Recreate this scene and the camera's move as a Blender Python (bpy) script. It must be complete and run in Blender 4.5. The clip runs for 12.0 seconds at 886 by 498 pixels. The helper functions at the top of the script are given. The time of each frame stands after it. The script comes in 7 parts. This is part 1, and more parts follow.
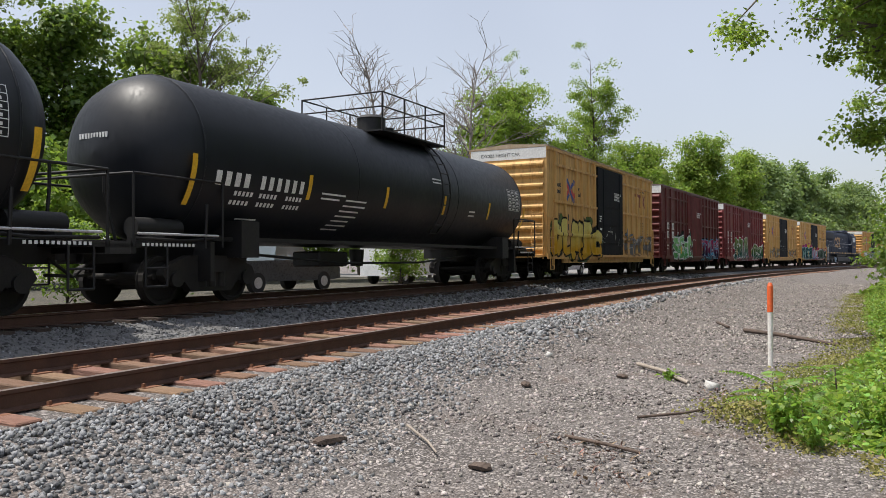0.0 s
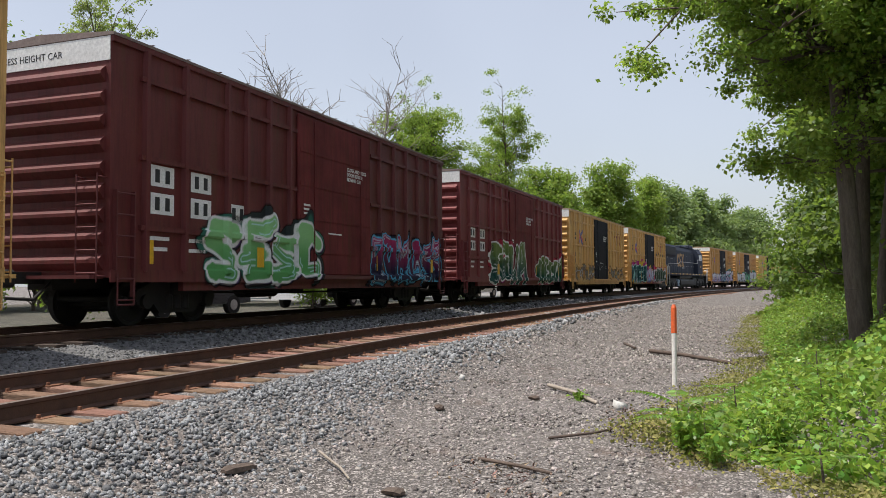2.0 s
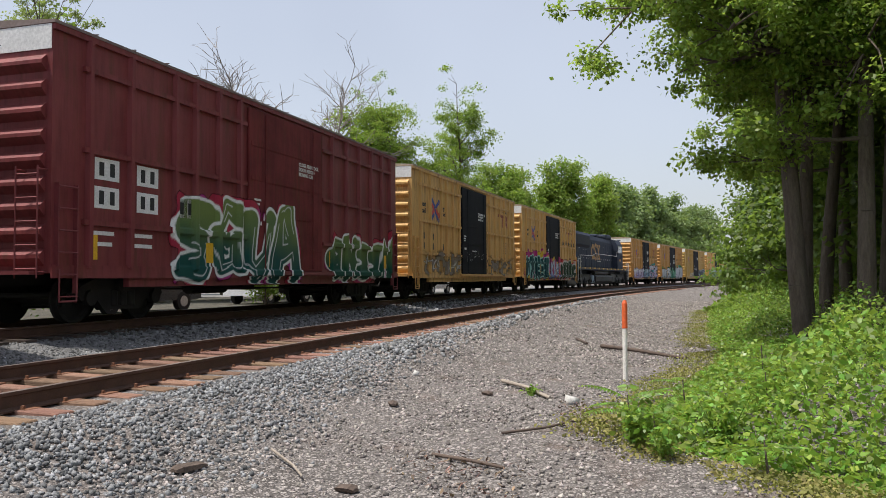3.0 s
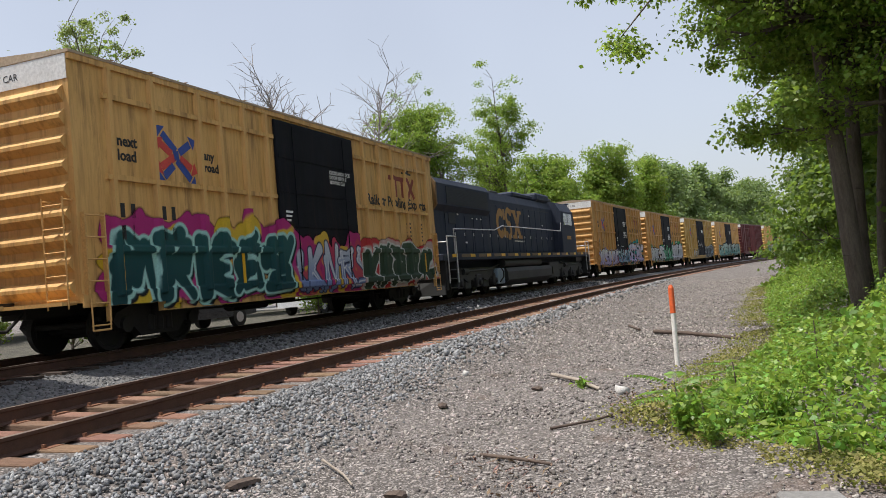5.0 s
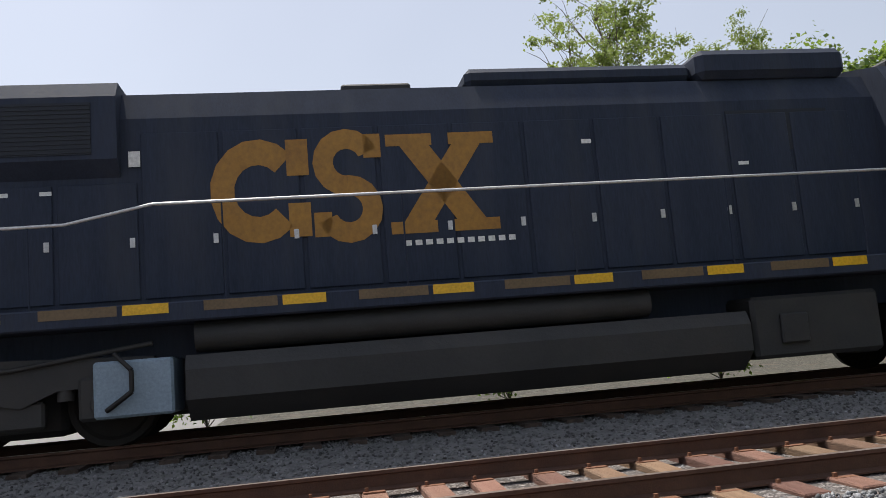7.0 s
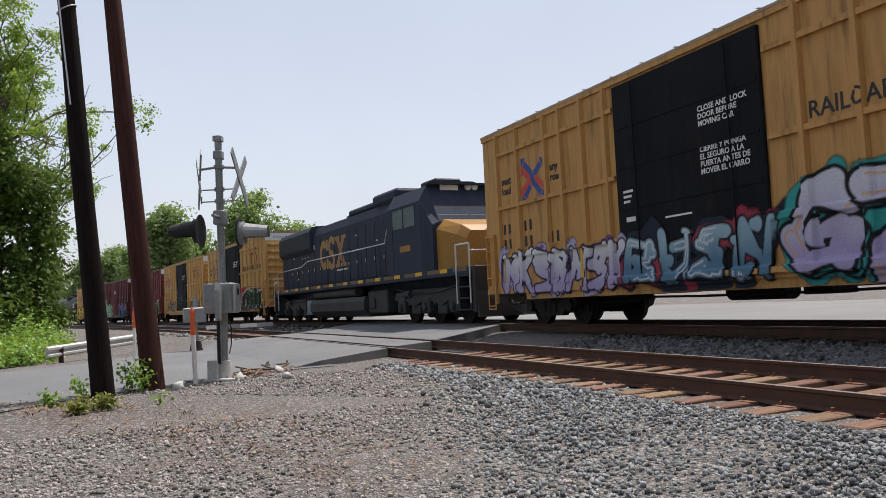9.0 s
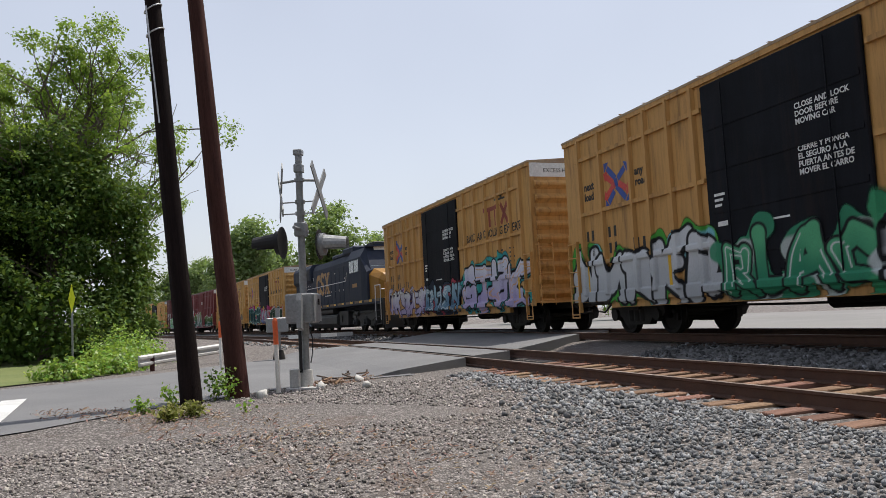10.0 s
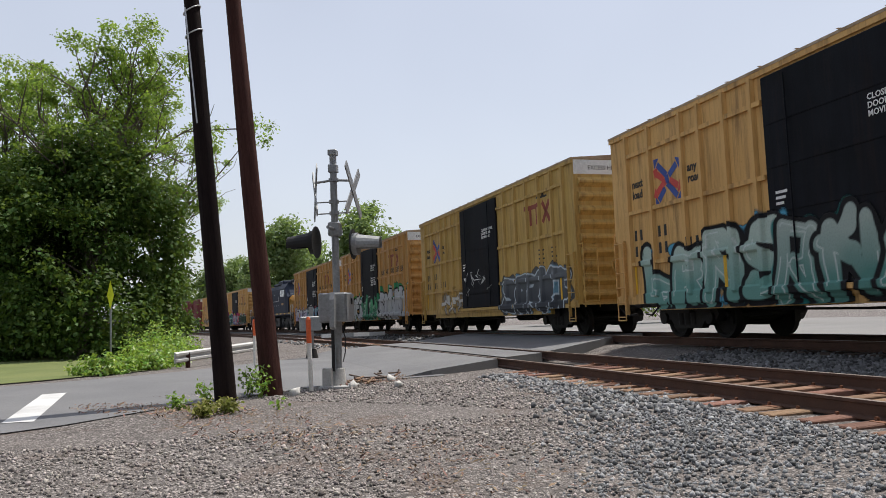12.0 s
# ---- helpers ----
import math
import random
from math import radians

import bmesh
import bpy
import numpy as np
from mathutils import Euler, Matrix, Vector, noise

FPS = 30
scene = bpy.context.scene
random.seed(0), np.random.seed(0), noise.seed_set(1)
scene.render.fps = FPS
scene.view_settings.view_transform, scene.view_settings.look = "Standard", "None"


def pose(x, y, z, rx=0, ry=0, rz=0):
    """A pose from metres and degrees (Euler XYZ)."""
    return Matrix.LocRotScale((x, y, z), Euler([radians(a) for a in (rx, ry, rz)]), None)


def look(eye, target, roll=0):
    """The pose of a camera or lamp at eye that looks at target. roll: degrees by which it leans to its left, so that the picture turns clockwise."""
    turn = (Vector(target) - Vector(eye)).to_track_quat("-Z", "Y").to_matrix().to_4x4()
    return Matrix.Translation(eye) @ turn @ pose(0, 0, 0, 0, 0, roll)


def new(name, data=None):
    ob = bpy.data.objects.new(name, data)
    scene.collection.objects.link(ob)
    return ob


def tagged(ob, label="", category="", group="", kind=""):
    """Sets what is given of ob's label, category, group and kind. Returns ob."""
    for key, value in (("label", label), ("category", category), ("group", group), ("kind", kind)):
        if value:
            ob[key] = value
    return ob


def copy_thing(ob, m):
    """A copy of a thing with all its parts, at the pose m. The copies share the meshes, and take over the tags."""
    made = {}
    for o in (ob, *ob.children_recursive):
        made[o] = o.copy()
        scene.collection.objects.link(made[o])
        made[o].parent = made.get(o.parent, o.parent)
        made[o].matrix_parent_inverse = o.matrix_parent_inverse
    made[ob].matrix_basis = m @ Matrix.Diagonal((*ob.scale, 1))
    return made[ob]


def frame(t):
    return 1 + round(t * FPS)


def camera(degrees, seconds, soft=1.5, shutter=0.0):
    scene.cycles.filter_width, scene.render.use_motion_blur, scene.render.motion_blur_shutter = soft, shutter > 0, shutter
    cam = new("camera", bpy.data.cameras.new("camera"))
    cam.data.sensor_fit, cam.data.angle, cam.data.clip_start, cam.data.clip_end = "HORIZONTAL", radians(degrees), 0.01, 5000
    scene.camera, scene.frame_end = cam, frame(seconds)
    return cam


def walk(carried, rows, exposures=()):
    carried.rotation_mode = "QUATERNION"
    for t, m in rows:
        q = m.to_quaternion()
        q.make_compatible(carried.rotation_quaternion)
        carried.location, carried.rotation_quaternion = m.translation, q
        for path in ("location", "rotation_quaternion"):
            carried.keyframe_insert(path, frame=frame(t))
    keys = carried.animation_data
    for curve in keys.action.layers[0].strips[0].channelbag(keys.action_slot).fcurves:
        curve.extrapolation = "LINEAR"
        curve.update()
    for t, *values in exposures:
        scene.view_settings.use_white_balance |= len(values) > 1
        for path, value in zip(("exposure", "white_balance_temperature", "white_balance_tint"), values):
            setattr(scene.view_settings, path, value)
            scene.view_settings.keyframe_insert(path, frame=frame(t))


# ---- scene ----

# ---- camera ----
cam = camera(58.05, 12.0, soft=0.6)


def cam_pose(x, y, z, yaw, pitch, roll):
    """Eye, compass yaw from +x, pitch up and roll, all in degrees."""
    return pose(x, y, z, 0, 0, yaw - 90) @ pose(0, 0, 0, 90 + pitch) @ pose(0, 0, 0, 0, 0, roll)


WALK = [
    (0.0, 0.0, 0.0, 1.018, 25.05, 0.84, -0.23),
    (0.5, 0.0, 0.0, 1.018, 24.29, 2.39, -0.77),
    (1.0, 0.0, 0.0, 1.018, 23.01, 2.55, -0.22),
    (1.5, 0.0, 0.0, 1.018, 21.8, 2.45, -0.16),
    (2.0, 0.0, 0.0, 1.018, 18.85, 2.47, -0.34),
    (2.5, 0.0, 0.0, 1.018, 17.03, 2.36, -0.11),
    (3.0, 0.0, 0.0, 1.018, 15.56, 2.17, -0.33),
    (3.2, 0, 0, 1.018, 15.0, 2.15, -0.5),
    (4.0, 0, -0.09, 1.04, 14.9, 2.1, -2.6),
    (4.8, 0.002, -0.18, 1.064, 17.4, 2.1, -4.5),
    (5.0, 0.002, -0.18, 1.064, 19.23, 2.1, -4.79),
    (5.5, 0.002, -0.18, 1.064, 24.6, 2.33, -5.25),
    (6.0, 0.002, -0.18, 1.064, 41.68, 4.1, -6.31),
    (6.5, 0.002, -0.18, 1.064, 59.58, 5.95, -6.23),
    (6.6, 0.002, -0.18, 1.064, 62.2, 6.23, -5.89),
    (7.0, 0.002, -0.18, 1.064, 79.83, 7.42, -4.75),
    (7.2, 0.002, -0.18, 1.064, 93.98, 8.09, -5.55),
    (7.6, 0, -0.14, 1.04, 118.5, 7.6, -5.0),
    (8.0, -0.01, -0.09, 1.0, 137.5, 6.3, -3.8),
    (8.4, -0.02, -0.04, 0.97, 150.5, 5.0, -2.5),
    (8.8, -0.03, -0.013, 0.949, 156.65, 4.13, -1.87),
    (9.0, -0.03, -0.013, 0.949, 157.25, 3.77, -2.76),
    (9.5, -0.03, -0.013, 0.949, 160.11, 3.87, -3.22),
    (10.0, -0.03, -0.013, 0.949, 162.74, 4.71, -2.99),
    (10.5, -0.03, -0.013, 0.949, 163.62, 4.75, -2.96),
    (11.0, -0.03, -0.013, 0.949, 164.25, 4.93, -2.33),
    (11.5, -0.03, -0.013, 0.949, 164.86, 4.87, -2.29),
    (12.0, -0.03, -0.013, 0.949, 165.1, 4.87, -2.25),
]
walk(cam, [(r[0], cam_pose(*r[1:])) for r in WALK], [(0, 0.12), (5.5, 0.13), (6.4, 0.03), (7.2, 0.0), (8.8, -0.10), (12, -0.14)])

# ---- light ----
world = bpy.data.worlds.new("hazy_sky")
scene.world = world
world.use_nodes = True
wt = world.node_tree
wt.nodes.clear()
sky = wt.nodes.new("ShaderNodeTexSky")
sky.sky_type = "NISHITA"
sky.sun_disc = False
SUN_EL, SUN_AZ = 68.0, 117.0
sky.sun_elevation = radians(SUN_EL)
sky.sun_rotation = radians(90 - SUN_AZ)
sky.dust_density = 3.0
sky.air_density = 1.0
sky_bg = wt.nodes.new("ShaderNodeBackground")
sky_bg.inputs["Strength"].default_value = 0.06
wt.links.new(sky.outputs[0], sky_bg.inputs["Color"])
haze = wt.nodes.new("ShaderNodeBackground")
# thin even cloud veil, a little brighter low down, with faint streaks
geo_w = wt.nodes.new("ShaderNodeTexCoord")
sep_w = wt.nodes.new("ShaderNodeSeparateXYZ")
wt.links.new(geo_w.outputs["Generated"], sep_w.inputs[0])
veil = wt.nodes.new("ShaderNodeValToRGB")
veil.color_ramp.elements[0].position = 0.0
veil.color_ramp.elements[0].color = (0.70, 0.725, 0.78, 1)
veil.color_ramp.elements[1].position = 0.55
veil.color_ramp.elements[1].color = (0.57, 0.60, 0.69, 1)
wt.links.new(sep_w.outputs["Z"], veil.inputs[0])
streak = wt.nodes.new("ShaderNodeTexNoise")
streak.inputs["Scale"].default_value = 2.2
streak.inputs["Detail"].default_value = 3.0
wt.links.new(geo_w.outputs["Generated"], streak.inputs["Vector"])
lift = wt.nodes.new("ShaderNodeMapRange")
lift.inputs["From Min"].default_value, lift.inputs["From Max"].default_value = 0.3, 0.7
lift.inputs["To Min"].default_value, lift.inputs["To Max"].default_value = 0.93, 1.07
wt.links.new(streak.outputs["Fac"], lift.inputs["Value"])
# the veil is thinner towards -x and lets more light through there
thin_side = wt.nodes.new("ShaderNodeMapRange")
for key, val in (("From Min", -1.0), ("From Max", 1.0), ("To Min", 1.17), ("To Max", 0.88)):
    thin_side.inputs[key].default_value = val
wt.links.new(sep_w.outputs["X"], thin_side.inputs["Value"])
veil_gain = wt.nodes.new("ShaderNodeMath")
veil_gain.operation = "MULTIPLY"
wt.links.new(lift.outputs[0], veil_gain.inputs[0])
wt.links.new(thin_side.outputs[0], veil_gain.inputs[1])
cloud = wt.nodes.new("ShaderNodeVectorMath")
cloud.operation = "SCALE"
wt.links.new(veil.outputs[0], cloud.inputs[0])
wt.links.new(veil_gain.outputs[0], cloud.inputs["Scale"])
wt.links.new(cloud.outputs[0], haze.inputs["Color"])
haze.inputs["Strength"].default_value = 0.72
both = wt.nodes.new("ShaderNodeAddShader")
wt.links.new(sky_bg.outputs[0], both.inputs[0])
wt.links.new(haze.outputs[0], both.inputs[1])
w_out = wt.nodes.new("ShaderNodeOutputWorld")
wt.links.new(both.outputs[0], w_out.inputs[0])

sun_data = bpy.data.lights.new("sun", "SUN")
sun_data.energy, sun_data.angle, sun_data.color = 4.9, radians(1.0), (1.0, 0.95, 0.87)
sun = new("sun", sun_data)
sun_way = Vector((math.cos(radians(SUN_EL)) * math.cos(radians(SUN_AZ)), math.cos(radians(SUN_EL)) * math.sin(radians(SUN_AZ)), math.sin(radians(SUN_EL))))
sun.matrix_world = look(sun_way * 120, (0, 0, 0))
scene.view_settings.exposure = 0.0

# ---- materials ----
def nodes_of(m):
    m.use_nodes = True
    return m.node_tree, m.node_tree.nodes["Principled BSDF"]


def mix_rgb(nt, fac, a, b, blend="MIX"):
    """A colour mix node; fac, a, b are sockets or plain values."""
    n = nt.nodes.new("ShaderNodeMix")
    n.data_type, n.blend_type = "RGBA", blend
    for socket, v in ((n.inputs[0], fac), (n.inputs[6], a), (n.inputs[7], b)):
        if isinstance(v, bpy.types.NodeSocket):
            nt.links.new(v, socket)
        elif isinstance(v, (int, float)):
            socket.default_value = v
        else:
            socket.default_value = (*v[:3], 1)
    return n.outputs[2]


def calc(nt, op, a, b=0.0):
    n = nt.nodes.new("ShaderNodeMath")
    n.operation = op
    for socket, v in ((n.inputs[0], a), (n.inputs[1], b)):
        if isinstance(v, bpy.types.NodeSocket):
            nt.links.new(v, socket)
        else:
            socket.default_value = v
    return n.outputs[0]


def noise_of(nt, vec, scale, detail=4.0, rough=0.6):
    n = nt.nodes.new("ShaderNodeTexNoise")
    n.inputs["Scale"].default_value, n.inputs["Detail"].default_value, n.inputs["Roughness"].default_value = scale, detail, rough
    nt.links.new(vec, n.inputs["Vector"])
    return n.outputs["Fac"]


def span(nt, v, lo, hi, a=0.0, b=1.0):
    n = nt.nodes.new("ShaderNodeMapRange")
    nt.links.new(v, n.inputs["Value"])
    for k, x in (("From Min", lo), ("From Max", hi), ("To Min", a), ("To Max", b)):
        n.inputs[k].default_value = x
    return n.outputs[0]


def surface(name, c1, c2, scale=3.0, rough=0.7, metal=0.0, bump=0.15, grain=40.0, dirt=None, dirt_amount=0.0, per_object=0.0, stretch=(1, 1, 1), island=0.0, trans=0.0, spec=0.5):
    """Two tones at two scales with a fine relief. dirt: a third colour in soft patches."""
    m = bpy.data.materials.new(name)
    nt, b = nodes_of(m)
    co = nt.nodes.new("ShaderNodeTexCoord").outputs["Object"]
    mp = nt.nodes.new("ShaderNodeMapping")
    mp.inputs["Scale"].default_value = stretch
    nt.links.new(co, mp.inputs["Vector"])
    co = mp.outputs[0]
    big, fine = noise_of(nt, co, scale), noise_of(nt, co, grain, 5.0)
    col = mix_rgb(nt, span(nt, big, 0.35, 0.65), c1, c2)
    col = mix_rgb(nt, 0.35, col, mix_rgb(nt, span(nt, fine, 0.3, 0.7), [v * 0.55 for v in c1], [min(1, v * 1.35) for v in c2]))
    if dirt:
        col = mix_rgb(nt, span(nt, noise_of(nt, co, scale * 0.6, 6.0), 0.62 - dirt_amount * 0.3, 0.78, 0, min(1, dirt_amount * 1.6)), col, dirt)
    if per_object or island:
        rnd = nt.nodes.new("ShaderNodeObjectInfo").outputs["Random"] if per_object else nt.nodes.new("ShaderNodeNewGeometry").outputs["Random Per Island"]
        amount = per_object or island
        hsv = nt.nodes.new("ShaderNodeHueSaturation")
        nt.links.new(col, hsv.inputs["Color"])
        nt.links.new(span(nt, rnd, 0, 1, 1 - amount, 1 + amount), hsv.inputs["Value"])
        nt.links.new(span(nt, calc(nt, "FRACT", calc(nt, "MULTIPLY", rnd, 7.3)), 0, 1, 0.5 - amount * 0.06, 0.5 + amount * 0.06), hsv.inputs["Hue"])
        col = hsv.outputs[0]
    nt.links.new(col, b.inputs["Base Color"])
    nt.links.new(span(nt, fine, 0.2, 0.8, max(0.05, rough - 0.12), min(1, rough + 0.12)), b.inputs["Roughness"])
    b.inputs["Metallic"].default_value = metal
    b.inputs["Specular IOR Level"].default_value = spec
    if bump:
        bn = nt.nodes.new("ShaderNodeBump")
        bn.inputs["Strength"].default_value, bn.inputs["Distance"].default_value = bump, 0.02
        nt.links.new(fine, bn.inputs["Height"])
        nt.links.new(bn.outputs[0], b.inputs["Normal"])
    if trans:
        tr = nt.nodes.new("ShaderNodeBsdfTranslucent")
        nt.links.new(mix_rgb(nt, 0.5, col, (0.35, 0.5, 0.06)), tr.inputs["Color"])
        mx = nt.nodes.new("ShaderNodeMixShader")
        mx.inputs[0].default_value = trans
        nt.links.new(b.outputs[0], mx.inputs[1])
        nt.links.new(tr.outputs[0], mx.inputs[2])
        nt.links.new(mx.outputs[0], nt.nodes["Material Output"].inputs["Surface"])
    return m


def plain(name, c, rough=0.5, metal=0.0, vary=0.12):
    return surface(name, [v * (1 - vary) for v in c], [min(1, v * (1 + vary)) for v in c], 2.5, rough, metal, 0.05, 30.0)


def car_paint(name, base, tone, rough=0.55, grime=0.35, spec=0.3):
    """Painted car side: base coat with rust specks, dents and rain streaks."""
    m = bpy.data.materials.new(name)
    nt, b = nodes_of(m)
    co = nt.nodes.new("ShaderNodeTexCoord").outputs["Object"]
    mp = nt.nodes.new("ShaderNodeMapping")
    mp.inputs["Scale"].default_value = (6, 6, 0.5)
    nt.links.new(co, mp.inputs["Vector"])
    fine, big, streak = noise_of(nt, co, 30, 5), noise_of(nt, co, 0.9, 4), noise_of(nt, mp.outputs[0], 1.5, 5)
    col = mix_rgb(nt, span(nt, big, 0.35, 0.65), base, tone)
    wear = min(1.0, 0.08 + 8 * max(base))
    col = mix_rgb(nt, span(nt, streak, 0.46, 0.68, 0, grime * 1.3), col, [v * 0.42 for v in base])
    rust = noise_of(nt, mp.outputs[0], 0.55, 8, 0.72)
    col = mix_rgb(nt, span(nt, rust, 0.53, 0.64, 0, 0.65 * wear), col, mix_rgb(nt, 0.5, [v * 0.5 for v in base], (0.13, 0.06, 0.03)))
    col = mix_rgb(nt, span(nt, fine, 0.62, 0.75, 0, 0.35 * wear), col, (0.16, 0.07, 0.035))
    b.inputs["Specular IOR Level"].default_value = spec
    nt.links.new(col, b.inputs["Base Color"])
    nt.links.new(span(nt, fine, 0.2, 0.8, rough - 0.1, rough + 0.15), b.inputs["Roughness"])
    bn = nt.nodes.new("ShaderNodeBump")
    bn.inputs["Strength"].default_value, bn.inputs["Distance"].default_value = 0.25, 0.012
    nt.links.new(noise_of(nt, co, 2.2, 4), bn.inputs["Height"])
    nt.links.new(bn.outputs[0], b.inputs["Normal"])
    return m


def sprayed(name):
    """Spray paint whose colours lie in the mesh attribute "paint", thinned by wear."""
    m = bpy.data.materials.new(name)
    nt, b = nodes_of(m)
    at = nt.nodes.new("ShaderNodeAttribute")
    at.attribute_name = "paint"
    co = nt.nodes.new("ShaderNodeTexCoord").outputs["Object"]
    fine = noise_of(nt, co, 35, 5)
    nt.links.new(mix_rgb(nt, span(nt, fine, 0.45, 0.75, 0, 0.25), at.outputs["Color"], (0.05, 0.045, 0.04)), b.inputs["Base Color"])
    nt.links.new(calc(nt, "MULTIPLY", at.outputs["Alpha"], span(nt, noise_of(nt, co, 14, 6, 0.7), 0.66, 0.78, 1, 0.45)), b.inputs["Alpha"])
    b.inputs["Roughness"].default_value = 0.7
    b.inputs["Specular IOR Level"].default_value = 0.15
    return m


def glass(name, tint):
    m = bpy.data.materials.new(name)
    nt, b = nodes_of(m)
    b.inputs["Base Color"].default_value = (*tint, 1)
    b.inputs["Roughness"].default_value = 0.04
    b.inputs["Transmission Weight"].default_value = 0.6
    return m


def pebble_ground(name, c1, c2, scale):
    """Packed dirt with small embedded stones: cells of varied tone, raised, over broad stains."""
    m = bpy.data.materials.new(name)
    nt, b = nodes_of(m)
    co = nt.nodes.new("ShaderNodeTexCoord").outputs["Object"]
    col, height = None, None
    for k in (1.0, 0.45):
        v = nt.nodes.new("ShaderNodeTexVoronoi")
        v.inputs["Scale"].default_value = scale * k
        nt.links.new(co, v.inputs["Vector"])
        pick = nt.nodes.new("ShaderNodeSeparateColor")
        nt.links.new(v.outputs["Color"], pick.inputs[0])
        tone = mix_rgb(nt, pick.outputs[0], [q * 0.42 for q in c1], [min(1, q * 1.6) for q in c2])
        tone = mix_rgb(nt, span(nt, v.outputs["Distance"], 0.35, 0.62), tone, [q * 0.3 for q in c1])
        col = tone if col is None else mix_rgb(nt, span(nt, pick.outputs[1], 0.55, 0.6), col, tone)
        height = v.outputs["Distance"] if height is None else height
    broad = noise_of(nt, co, 0.5, 6)
    col = mix_rgb(nt, span(nt, broad, 0.35, 0.7, 0, 0.55), col, mix_rgb(nt, noise_of(nt, co, 9, 4), [q * 0.6 for q in c1], c2))
    col = mix_rgb(nt, span(nt, noise_of(nt, co, 1.1, 5), 0.56, 0.72, 0, 0.55), col, mix_rgb(nt, noise_of(nt, co, 25, 4), (0.05, 0.035, 0.03), (0.22, 0.14, 0.10)))
    nt.links.new(col, b.inputs["Base Color"])
    b.inputs["Roughness"].default_value = 0.95
    bn = nt.nodes.new("ShaderNodeBump")
    bn.invert = True
    bn.inputs["Strength"].default_value, bn.inputs["Distance"].default_value = 0.8, 0.03
    nt.links.new(height, bn.inputs["Height"])
    nt.links.new(bn.outputs[0], b.inputs["Normal"])
    return m


